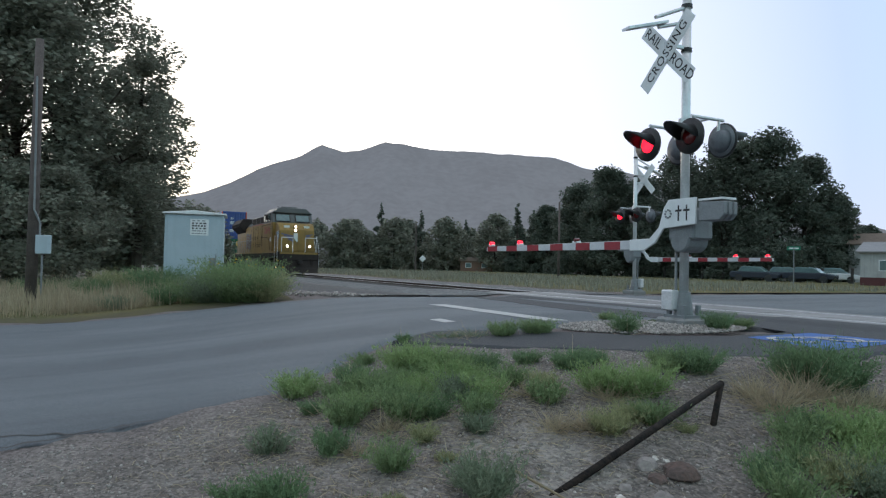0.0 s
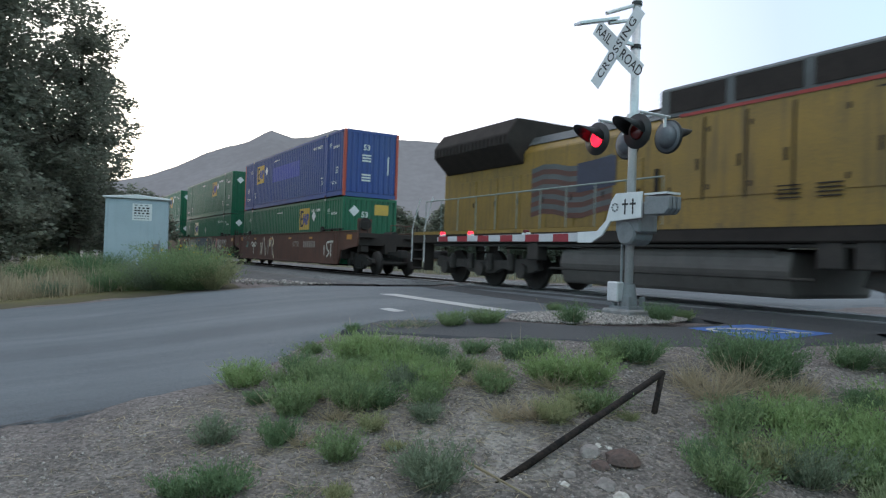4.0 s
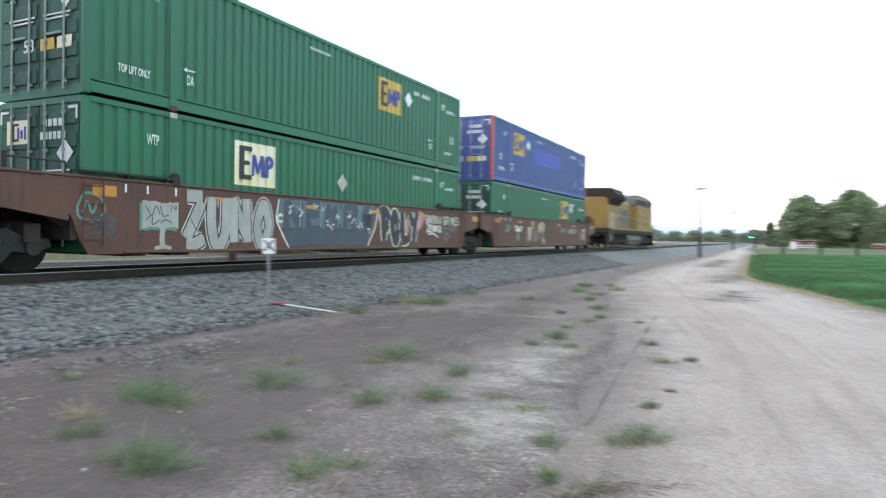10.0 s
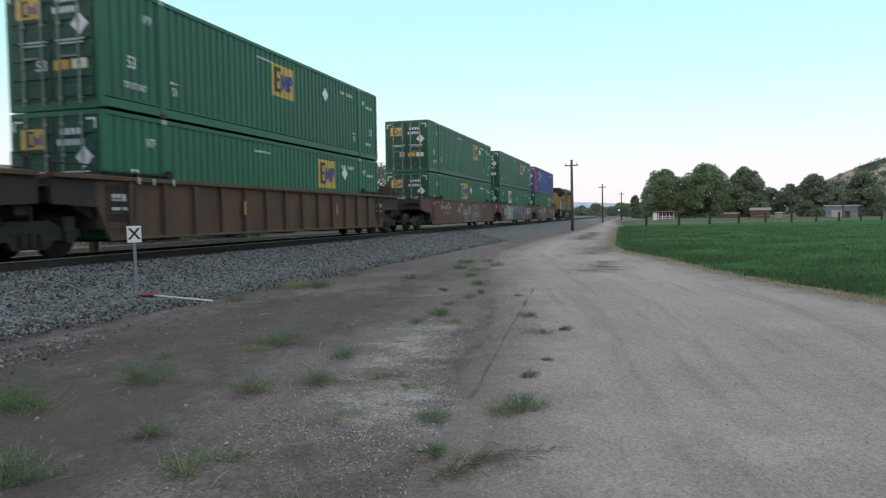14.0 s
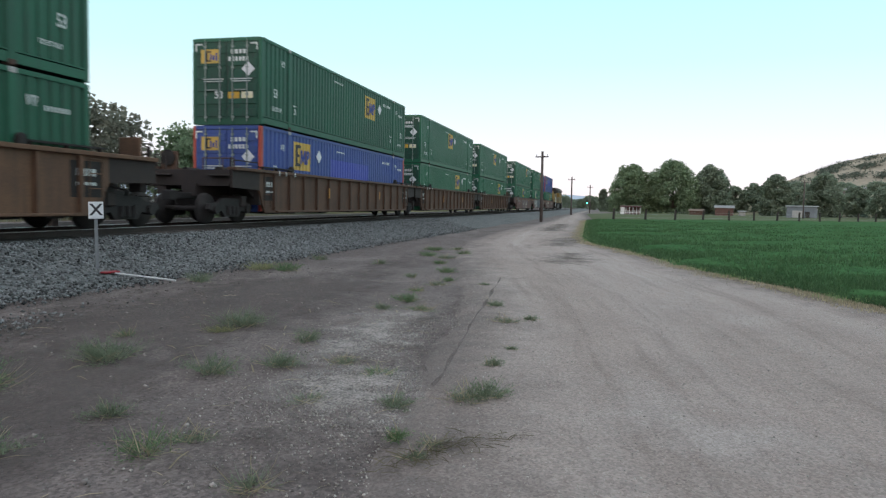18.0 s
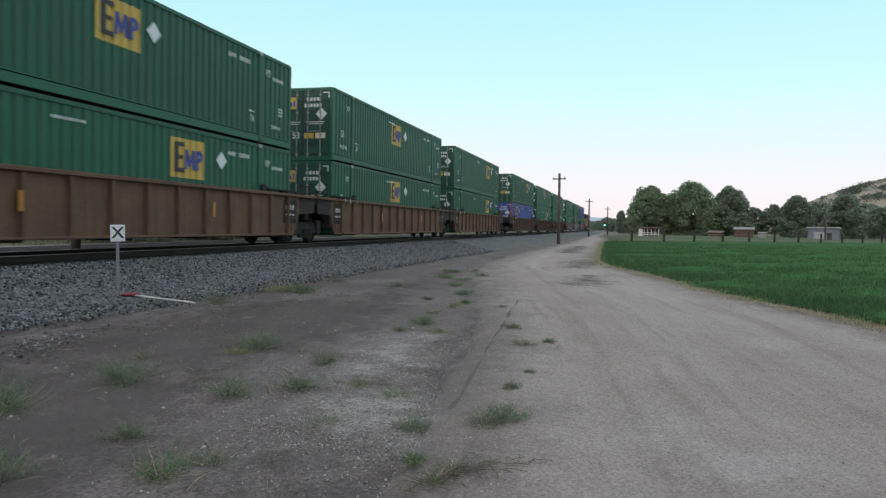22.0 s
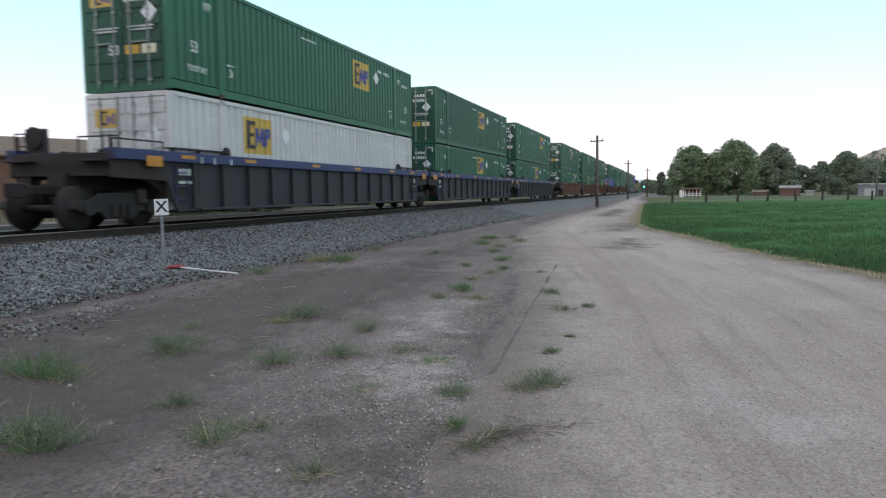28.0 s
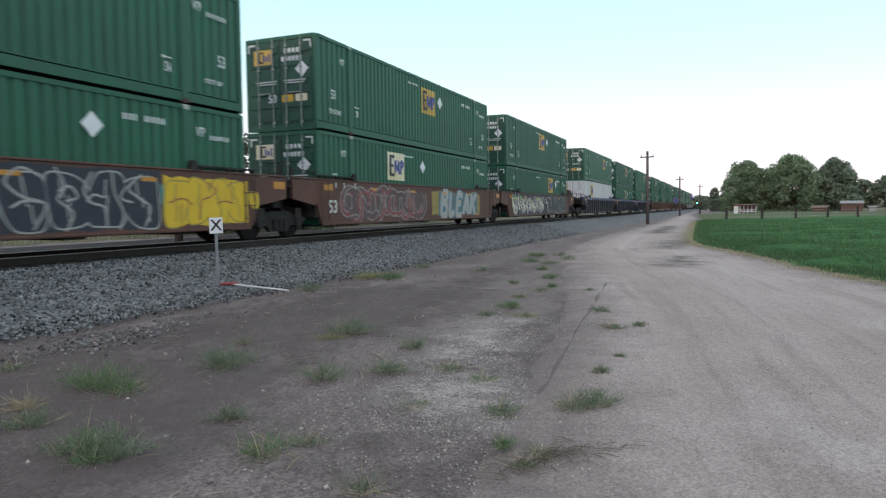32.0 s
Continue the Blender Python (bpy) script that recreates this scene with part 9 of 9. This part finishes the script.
BANK = [(-5.9, 2.2, 0.26, 0.34, "m"), (-5.0, 2.95, 0.24, 0.34, "b"), (-4.72, 2.72, 0.2, 0.3, "m"), (-5.62, 2.98, 0.26, 0.36, "b"), (-4.6, 3.3, 0.22, 0.3, "m"), (-5.2, 3.3, 0.22, 0.34, "m"), (-4.4, 2.55, 0.16, 0.24, "g"), (-6.0, 3.2, 0.26, 0.36, "m"), (-5.4, 1.95, 0.2, 0.28, "b"), (-6.35, 1.67, 0.25, 0.50, "b"), (-5.63, 1.61, 0.15, 0.14, "d"), (-4.92, 1.11, 0.22, 0.19, "g"), (-4.65, 1.48, 0.20, 0.25, "d"), (-5.15, 1.75, 0.29, 0.35, "m"), (-6.49, 2.25, 0.21, 0.38, "d"), (-5.66, 2.26, 0.26, 0.32, "m"), (-6.53, 2.82, 0.29, 0.35, "b"), (-6.21, 2.97, 0.35, 0.43, "b"), (-4.93, 2.19, 0.28, 0.36, "m"), (-5.30, 2.22, 0.24, 0.28, "m"), (-4.87, 2.39, 0.22, 0.28, "d"), (-5.46, 2.51, 0.23, 0.30, "b"), (-5.45, 2.75, 0.20, 0.25, "b"), (-5.16, 2.73, 0.23, 0.30, "g"), (-4.48, 2.12, 0.15, 0.17, "y"), (-4.13, 1.73, 0.23, 0.21, "m"), (-3.47, 2.07, 0.30, 0.31, "g")]
BANK_FOOT = [(-3.68, 2.07, 0.17, 0.17, "g"), (-4.14, 0.75, 0.15, 0.27, "d"), (-4.05, 0.96, 0.20, 0.33, "d"), (-3.78, 1.40, 0.08, 0.20, "s"), (-3.68, 1.54, 0.08, 0.20, "y"), (-5.96, 3.52, 0.18, 0.34, "d"), (-5.57, 3.14, 0.17, 0.26, "b"), (-6.36, 3.48, 0.14, 0.24, "m"), (-7.28, 2.69, 0.15, 0.26, "m"), (-4.08, 2.12, 0.08, 0.11, "y"), (-5.9, 2.6, 0.2, 0.3, "m"), (-6.9, 3.1, 0.2, 0.34, "m"), (-6.0, 1.95, 0.18, 0.26, "m")]
BANK_TOP = [(-5.32, 4.11, 0.21, 0.49, "d"), (-5.39, 4.44, 0.16, 0.34, "d"), (-4.56, 3.83, 0.27, 0.38, "b"), (-4.37, 3.91, 0.24, 0.23, "b"), (-4.27, 4.03, 0.31, 0.37, "b"), (-4.68, 4.72, 0.22, 0.42, "m"), (-4.47, 4.89, 0.26, 0.46, "d"), (-3.89, 3.34, 0.20, 0.33, "y"), (-3.95, 3.64, 0.17, 0.26, "y"), (-3.84, 3.74, 0.20, 0.29, "m"), (-3.63, 3.86, 0.07, 0.16, "y"), (-3.86, 5.41, 0.36, 0.39, "d"), (-3.63, 5.53, 0.43, 0.52, "d"), (-3.58, 5.71, 0.29, 0.29, "d"), (-4.97, 3.52, 0.16, 0.25, "y"), (-5.89, 3.96, 0.15, 0.35, "d"), (-5.27, 3.48, 0.12, 0.21, "s")]
BANK_RIGHT = [(-2.2, 5.35, 0.3, 0.36, "b"), (-2.6, 5.3, 0.3, 0.4, "b"), (-2.0, 4.75, 0.3, 0.34, "b"), (-2.25, 4.6, 0.28, 0.36, "m"), (-2.35, 6.2, 0.3, 0.4, "b"), (-1.85, 6.3, 0.22, 0.3, "m"), (-1.75, 5.6, 0.2, 0.3, "b"), (-2.65, 4.5, 0.28, 0.36, "b"), (-2.70, 6.06, 0.33, 0.46, "b"), (-2.51, 6.50, 0.21, 0.32, "m"), (-2.21, 6.90, 0.30, 0.38, "m"), (-2.96, 5.83, 0.18, 0.31, "d"), (-2.43, 4.90, 0.34, 0.40, "b"), (-2.42, 5.57, 0.19, 0.28, "g"), (-2.13, 5.73, 0.23, 0.32, "g"), (-1.98, 6.05, 0.22, 0.34, "d"), (-2.30, 5.11, 0.15, 0.26, "m"), (-1.91, 5.11, 0.21, 0.29, "m"), (-2.02, 4.35, 0.22, 0.29, "p"), (-1.89, 4.46, 0.18, 0.26, "p"), (-2.46, 4.25, 0.28, 0.41, "g"), (-2.66, 4.13, 0.24, 0.27, "y"), (-2.94, 4.79, 0.30, 0.46, "b"), (-2.87, 5.14, 0.25, 0.28, "m"), (-2.61, 3.65, 0.29, 0.26, "m"), (-2.87, 3.76, 0.22, 0.22, "d")]
BANK_END = [(-3.14, 4.41, 0.25, 0.34, "m"), (-3.25, 4.69, 0.18, 0.22, "d"), (-3.44, 6.62, 0.26, 0.35, "d"), (-3.18, 6.88, 0.24, 0.41, "g"), (-2.80, 7.00, 0.23, 0.41, "g"), (-2.91, 4.11, 0.23, 0.23, "m"), (-3.60, 4.78, 0.35, 0.52, "w"), (-3.61, 5.20, 0.32, 0.46, "w"), (-3.35, 5.31, 0.22, 0.48, "w"), (-3.85, 4.83, 0.23, 0.28, "w"), (-4.38, 3.79, 0.19, 0.28, "w"), (-4.01, 3.26, 0.15, 0.25, "w"), (-4.83, 2.01, 0.10, 0.30, "w"), (-5.02, 3.03, 0.15, 0.29, "w"), (-4.80, 3.35, 0.12, 0.38, "w"), (-4.14, 3.09, 0.11, 0.38, "w"), (-3.30, 5.59, 0.18, 0.27, "w"), (-4.54, 1.63, 0.08, 0.20, "w")]
ROADSIDE = [(-7.97, 4.48, 0.14, 0.53, "s"), (-7.74, 4.83, 0.20, 0.53, "m"), (-7.63, 5.30, 0.21, 0.61, "m"), (-8.40, 3.66, 0.12, 0.20, "d"), (-7.05, 6.35, 0.30, 0.3, "d"), (-7.01, 8.08, 0.28, 0.51, "d"), (-7.25, 8.9, 0.16, 0.36, "m"), (-9.07, 7.76, 0.13, 0.39, "m"), (-8.11, 7.92, 0.09, 0.22, "g"), (-8.2, 4.2, 0.12, 0.4, "s")]
CABINET_WEEDS = [(-20.23, -0.81, 0.78, 1.27, "w"), (-19.90, -0.13, 0.60, 0.9, "w"), (-19.90, 0.28, 0.50, 0.7, "g"), (-19.80, 0.85, 0.42, 0.7, "w"), (-19.69, 1.5, 0.70, 0.8, "d"), (-19.39, 2.16, 0.92, 1.18, "m"), (-18.89, 2.62, 0.99, 1.17, "g"), (-18.65, 3.08, 1.20, 1.31, "m"), (-18.29, 3.53, 1.25, 1.17, "m"), (-18.01, 3.88, 1.05, 0.87, "y"), (-20.12, 3.46, 1.50, 1.42, "m"), (-24.87, -1.17, 1.21, 1.56, "w"), (-26.04, 0.55, 1.17, 1.70, "y"), (-24.83, -0.33, 0.92, 1.06, "d"), (-23.80, 1.61, 1.17, 1.42, "d"), (-29.5, -2.2, 0.85, 1.2, "d"), (-28.6, 0.2, 0.8, 1.4, "d"), (-29, -6.0, 0.8, 1.4, "g")]
LOOKS = {"m": WEED, "d": WEED_DARK, "g": WEED_GREY, "b": WEED_BRIGHT, "y": WEED_YELLOW, "p": WEED_PALE, "s": WEED_DARK}
TONE = {"m": "green", "d": "deep green", "g": "grey-green", "b": "bright green", "y": "yellowing", "p": "pale sage-green", "s": "sparse sprawling", "w": "dead straw-coloured"}
for group, where in ((EARTH, "on the bare trodden earth"), (EARTH_ROADSIDE, "beside the gravel farm road"), (EARTH_FAR, "on bare earth along the ballast"), (EARTH_NEAR, "on bare earth below the ballast"), (BANK, "on the stony bank"), (BANK_FOOT, "on the stony bank"), (BANK_TOP, "at the bank's top edge"), (BANK_RIGHT, "on the bank beside the ballast"), (BANK_END, "on the bank below the path"), (ROADSIDE, "at the asphalt's edge"), (CABINET_WEEDS, "beside the signal cabinet")):
    for k, (x, y, h, w, look_of) in enumerate(group):
        seed = int(1000 * abs(x) + 10 * abs(y))
        if look_of == "w":
            straw_heap(x, y, h, w, f"dead straw-coloured weed {where}", seed)
        elif group is CABINET_WEEDS:
            tuft(x, y, h * 0.85, w * 1.05, LOOKS[look_of], f"tall bushy {TONE[look_of]} weed {where}", seed, lean=0.7, leafy=16)
        elif look_of == "s":
            tuft(x, y, h * 0.9, w * 1.1, WEED_DARK if k % 2 else WEED_GREY, f"sparse sprawling weed {where}", seed, lean=1.35, dense=0.5, straw=1.2, leafy=6)
        else:
            tuft(x, y, h * (1.12 if x < 0 else 1.0), w * (1.02 if x < 0 else 1.1), LOOKS[look_of if x < 0 else {"m": "d", "d": "g"}.get(look_of, look_of)], f"bushy {TONE[look_of]} weed {where}", seed, lean=0.55 if x < 0 else 1.1, straw=0.35 if x < 0 else 0.6, dense=1.0 if x < 0 else 0.65, leafy=17 if x < 0 else 10)
fl = np.random.default_rng(61)
n = 60
y = fl.uniform(2.3, 4.2, n)
pts = np.stack([-18.0 - 0.9 * (4.2 - y) + fl.normal(-0.4, 0.35, n), y, 0.5 + fl.uniform(0.75, 1.2, n)], -1)
tagged(new("sunflowers", scatter("sunflowers", PETAL, LEAF, pts, turns(fl, n), fl.uniform(0.05, 0.09, n))), "small yellow flowers over the weeds", "flowers", kind="stuff")


def mat_of_grass(name, material, x, y, h, label, seed, width=0.14):
    rng = np.random.default_rng(seed)
    n = len(x)
    z = land(x, y)
    size = np.stack([np.full(n, width), h * rng.uniform(0.4, 0.9, n), h * rng.uniform(0.7, 1.1, n)], -1)
    me = scatter(name, material, BLADE, np.stack([x, y, z], -1), turns(rng, n, 0.35), size)
    return tagged(new(name, me), label, "grass", kind="stuff")


g = np.random.default_rng(71)
n = 26000
x, y = -19.2 - g.uniform(0, 20, n), g.uniform(-12, 4.6, n)
x = np.minimum(x, -17.9 - 0.2 * np.maximum(0, 4 - y) - g.exponential(0.2, n))
mat_of_grass("dry_verge_grass", STRAW, x, y, g.uniform(0.25, 0.75, n), "tall straw-coloured grass on the verge", 72, 0.2)
n = 16000
x, y = g.uniform(-90, -20.5, n), g.uniform(17.6, 40, n)
mat_of_grass("trackside_grass", LEAF_DARK, x, y, g.uniform(0.15, 0.5, n), "green grass beyond the rails", 73, 0.35)
n = 9000
x, y = g.uniform(-6, 60, n), g.uniform(25, 36, n)
mat_of_grass("trackside_grass", LEAF_DARK, x, y, g.uniform(0.15, 0.5, n), "green grass beyond the rails", 74, 0.35)
# straw litter on the bank, twigs on the earth
BANK_EDGE = ([-2, 0.2, 1.6, 2.4, 3.4, 4.35, 5.2, 6.2, 8], [-6.1, -6.1, -6.5, -7.5, -8.3, -6.7, -5.5, -4.3, -4.1])
STICK = ([(-0.5, -0.02, 0), (0.0, -0.022, 0.05), (0.5, -0.012, 0), (0.5, 0.012, 0.01), (0.0, 0.022, 0.06), (-0.5, 0.02, 0.0)], [(0, 1, 4, 5), (1, 2, 3, 4)])
n = 11000
cx, cy = np.array((-5.0, -4.2, -4.7, -3.6, -5.6, -3.9)), np.array((1.9, 2.9, 3.4, 5.0, 1.4, 1.2))
k = g.integers(0, 6, n)
x, y = cx[k] + g.normal(0, 0.8, n), cy[k] + g.normal(0, 0.7, n)
keep = x > np.interp(y, *BANK_EDGE) + 0.1
x, y = x[keep], y[keep]
me = scatter("straw_litter", STRAW, STICK, np.stack([x, y, land(x, y) + 0.034], -1), turns(g, len(x), 0.22), 0.03 + 0.13 * g.uniform(0, 1, len(x)) ** 2.5)
tagged(new("straw_litter", me), "dry straw litter between the weeds", "straw", kind="stuff")
n = 1500
x, y = g.uniform(2.5, 14, n), g.uniform(0.8, 7.4, n)
me = scatter("twigs", STRAW, STICK, np.stack([x, y, land(x, y) + rough(x, y) - 0.022], -1), turns(g, n, 0.15), 0.02 + 0.12 * g.uniform(0, 1, n) ** 4)
tagged(new("twigs", me), "broken dry twigs on the earth", "twigs", kind="stuff")
n = 90
x, y = g.uniform(3, 11, n), g.uniform(1.6, 6.6, n)
me = scatter("dry_stalks", STRAW, STICK, np.stack([x, y, land(x, y) + rough(x, y) - 0.018], -1), turns(g, n, 0.12), g.uniform(0.12, 0.36, n))
tagged(new("dry_stalks", me), "bleached dry stalks lying on the earth", "straw", kind="stuff")
n = 170
u = g.uniform(0, 1, n)
x, y = 4.4 + 0.68 * u + g.normal(0, 0.09, n), 0.88 - 0.57 * u + g.normal(0, 0.09, n)
me = scatter("dead_stalks", leaves("dead_brown_stalk", (0.135, 0.118, 0.075), (0.09, 0.08, 0.05)), STICK, np.stack([x, y, land(x, y) + 0.035], -1), turns(g, n, 0.45), g.uniform(0.05, 0.17, n))
tagged(new("dead_stalks", me), "brown dead stalks matted on the road's shoulder", "straw", kind="stuff")
# pebbles: on the bank, on the earth, on the farm road
for name, count, bx, by, lo, hi, lift, mat, label in (("bank_pebbles", 34000, (-7.6, 0.6), (-1.8, 8.0), 0.009, 0.036, 0.03, ROAD_STONE, "pale pebbles on the bank"), ("earth_pebbles", 9000, (0.3, 16), (0, 8.2), 0.006, 0.03, -0.03, EARTH_STONE, "dusty pebbles on the earth"), ("pale_pebbles", 3600, (1.5, 15), (0, 7.6), 0.006, 0.065, -0.03, ROAD_STONE, "scattered pale stones on the earth"), ("road_pebbles", 30000, (2, 17), (-7, 2.8), 0.006, 0.026, 0.02, PALE_STONE, "fine loose gravel on the farm road"), ("shoulder_stones", 2200, (-2.5, 16), (5.9, 8.0), 0.015, 0.07, -0.03, EARTH_STONE, "stray ballast stones on the earth")):
    x, y = g.uniform(*bx, count), g.uniform(*by, count)
    size = lo + (hi - lo) * g.uniform(0, 1, count) ** (9 if name == "pale_pebbles" else 4)
    if name == "bank_pebbles":
        k = (x > np.interp(y, *BANK_EDGE) + 0.05) & (x < np.interp(y, [-1, 0.6, 2.4, 4, 5.6, 7.2], [0.2, 0, -0.5, -1.1, -1.4, -1.7]))
    elif name == "road_pebbles":
        k = y < np.interp(x, [2, 4.6, 7, 13, 20], [0.1, 0.9, 1.3, 2.3, 3.9]) - 0.1
    else:
        k = y > np.interp(x, [0, 1.6, 4.6, 7, 13, 20], [-0.8, 0.2, 1.0, 1.4, 2.4, 4.0])
    x, y, size = x[k], y[k], size[k]
    z = land(x, y) + lift + (rough(x, y) if lift < 0 else 0) + 0.12 * size
    me = scatter(name, mat, PEBBLE, np.stack([x, y, z], -1), turns(g, len(x)), size)
    tagged(new(name, me), label, "gravel", kind="stuff")
for cx, cy, rx, ry, n in ((6.0, 1.6, 1.7, 1.1, 4500), (8.6, 2.2, 2.4, 0.9, 3500), (4.6, -0.4, 1.6, 1.2, 3000), (5.2, 0.6, 1.5, 0.9, 2000)):
    x, y = cx + rx * g.normal(0, 0.5, n), cy + ry * g.normal(0, 0.5, n)
    me = scatter("loose_gravel", PALE_STONE, PEBBLE, np.stack([x, y, land(x, y) + rough(x, y) - 0.024], -1), turns(g, n), 0.008 + 0.022 * g.uniform(0, 1, n) ** 3)
    tagged(new("loose_gravel", me), "pale loose gravel spilled over the earth", "gravel", kind="stuff")
# ballast spilled over the earth
n = 380
x, y = g.normal(6.9, 0.9, n), g.normal(6.8, 0.28, n)
me = scatter("spilled_ballast", STONES, PEBBLE, np.stack([x, y, land(x, y) + rough(x, y) - 0.015], -1), turns(g, n), 0.02 + 0.06 * g.uniform(0, 1, n) ** 2)
tagged(new("spilled_ballast", me), "grey ballast stones spilled over the earth", "ballast", kind="stuff")
# pale stones along the road's edge below the ballast
n = 1400
x = g.uniform(-24, -17.4, n)
y = np.interp(x, [-24, -20.2, -17.6], [4.6, 4.9, 6.4]) + g.normal(0, 0.35, n)
me = scatter("edge_gravel", ROAD_STONE, PEBBLE, np.stack([x, y, land(x, y) + 0.04], -1), turns(g, n), 0.03 + 0.09 * g.uniform(0, 1, n) ** 3)
tagged(new("edge_gravel", me), "pale gravel along the road's edge", "gravel", kind="stuff")
# the gravel island round the signal's foot
n = 4500
a, r = g.uniform(0, 6.3, n), np.sqrt(g.uniform(0, 1, n))
x, y = -7.65 + 1.0 * r * np.cos(a), 7.45 + 1.6 * r * np.sin(a)
me = scatter("island_gravel", ROAD_STONE, PEBBLE, np.stack([x, y, land(x, y) + 0.04 * (1 - r) + 0.035], -1), turns(g, n), g.uniform(0.02, 0.065, n))
tagged(new("island_gravel", me), "pale gravel heaped round the signal's foot", "gravel", kind="stuff")
# rocks below the bent pipe, and stones strewn on the slope
for k, (x, y, s, m) in enumerate(((-3.18, 3.34, 0.19, RED_STONE), (-3.2, 3.16, 0.11, RED_STONE), (-3.36, 3.22, 0.13, EARTH_STONE), (-3.42, 3.36, 0.06, PALE_STONE), (-3.36, 3.4, 0.055, PALE_STONE), (-3.42, 3.08, 0.07, EARTH_STONE), (-3.2, 2.9, 0.08, EARTH_STONE), (-3.12, 2.8, 0.07, PALE_STONE), (-3.0, 3.02, 0.12, EARTH_STONE), (-2.9, 3.2, 0.07, EARTH_STONE), (-2.86, 3.0, 0.09, PALE_STONE), (-2.7, 3.3, 0.09, EARTH_STONE), (-2.75, 2.85, 0.06, PALE_STONE), (-2.55, 3.1, 0.05, PALE_STONE), (-2.4, 3.6, 0.08, PALE_STONE), (-2.2, 3.8, 0.1, EARTH_STONE), (-3.3, 2.6, 0.05, PALE_STONE), (-1.98, 6.85, 0.16, RED_STONE), (-1.6, 5.5, 0.07, PALE_STONE), (4.5, 7.0, 0.12, RED_STONE), (1.4, 5.6, 0.08, RED_STONE))):
    bm = bmesh.new()
    bmesh.ops.create_icosphere(bm, subdivisions=2, radius=s * 0.6)
    for v in bm.verts:
        v.co *= 1 + 0.35 * noise.noise(v.co * (4 / s) + Vector((k, 0, 0)))
        v.co.z *= 0.75
    what = {RED_STONE: "rough reddish rock in the soil", PALE_STONE: "pale rounded stone in the soil"}.get(m, "dusty stone in the soil")
    tagged(part("rock", bm, m, m=pose(x, y, float(land(x, y)) + s * 0.16, 20 * k, 0, 40 * k)), what, "rock", "rocks")
# a bleached stick among them
bm = bmesh.new()
tube(bm, (-3.52, 2.28, 0.36), (-3.08, 2.5, 0.22), 0.011, 0.007, 6)
tagged(part("stick", bm, STRAW), "bleached dry stick lying on the bank", "stick")
# the crop: short leafy stems, thick near the road, taller and paler in patches
n = 90000
x = 12.9 + 70 * g.uniform(0, 1, n) ** 1.8
y = field_edge(x) + 0.1 - g.exponential(1, n) * (2.5 + 0.25 * (x - 10))
keep = x - 83 < -(y - 0.5)
x, y = x[keep], y[keep]
n = len(x)
patchy = 0.5 + 0.5 * np.sin(0.55 * x + 0.8 * np.sin(0.4 * y)) * np.sin(0.7 * y + 0.5 * np.sin(0.33 * x))
tall = (0.09 + 0.07 * patchy) * g.uniform(0.5, 1.25, n) * np.clip((field_edge(x) + 0.25 - y) / 1.6, 0.15, 1)
bright = g.uniform(0, 1, n) < 0.3 + 0.12 * patchy
for name, pick, material, label in (("crop", ~bright, CROP, "dense green alfalfa standing in the field"), ("bright_crop", bright, leaves("young_alfalfa", (0.082, 0.158, 0.07), (0.098, 0.17, 0.078)), "lighter young shoots among the alfalfa")):
    size = np.stack([0.24 + 0.007 * x, 0.22 + 0 * x, tall + 0.06], -1)[pick]
    me = scatter(name, material, BLADE, np.stack([x, y, 0.02 + 0 * x], -1)[pick], turns(g, int(pick.sum()), 0.75), size)
    tagged(new(name, me), label, "crop", kind="stuff")
# the field's edge: flattened pale grass with green tufts spilling over it
n = 34000
x = 12.5 + 66 * g.uniform(0, 1, n) ** 1.6
thick = 0.5 + 0.5 * np.sin(1.9 * x + 2 * np.sin(0.7 * x))
keep = g.uniform(0, 1, n) < 0.25 + 0.75 * thick
x = x[keep]
mat_of_grass("field_edge_grass", STRAW, x, field_edge(x) + 0.22 + g.normal(0.0, 0.26, len(x)), g.uniform(0.02, 0.09, len(x)), "pale dry grass along the field's edge", 75, 0.16)
n = 5000
x = 12.5 + 60 * g.uniform(0, 1, n) ** 1.6
x = x[np.sin(2.7 * x + 1.3 * np.sin(x)) > 0.2]
mat_of_grass("edge_tufts", WEED_BRIGHT, x, field_edge(x) + g.normal(0.05, 0.16, len(x)), g.uniform(0.05, 0.15, len(x)), "green grass tufts at the field's edge", 76, 0.16)


def roll(axles, radius):
    """Wheels that turn as the train runs; axles at the same place on their trucks share one set of keys."""
    first = {}
    for ob in axles:
        x = round(ob.matrix_basis.translation.x, 2)
        z = ob.matrix_basis.translation.z
        if x not in first:
            rows = [(k / 20, pose(x, 0, z, 0, math.degrees(SPEED * k / 20 / radius) % 360, 0)) for k in range(641)]
            walk(ob, rows)
            first[x] = ob.animation_data
        else:
            ob.rotation_mode = "QUATERNION"
            keys = ob.animation_data_create()
            keys.action = first[x].action
            keys.action_slot = first[x].action_slot


def motions():
    """The whole train runs at one speed past the crossing."""
    for thing, at, z in MOVING:
        walk(thing, [(t, pose(at + SPEED * (t - 9), TRACK, RAIL + z)) for t in (0, 8, 16, 24, 32)])
    roll(CAR_AXLES, 0.47)
    roll(LOCO_AXLES, 0.53)


motions()
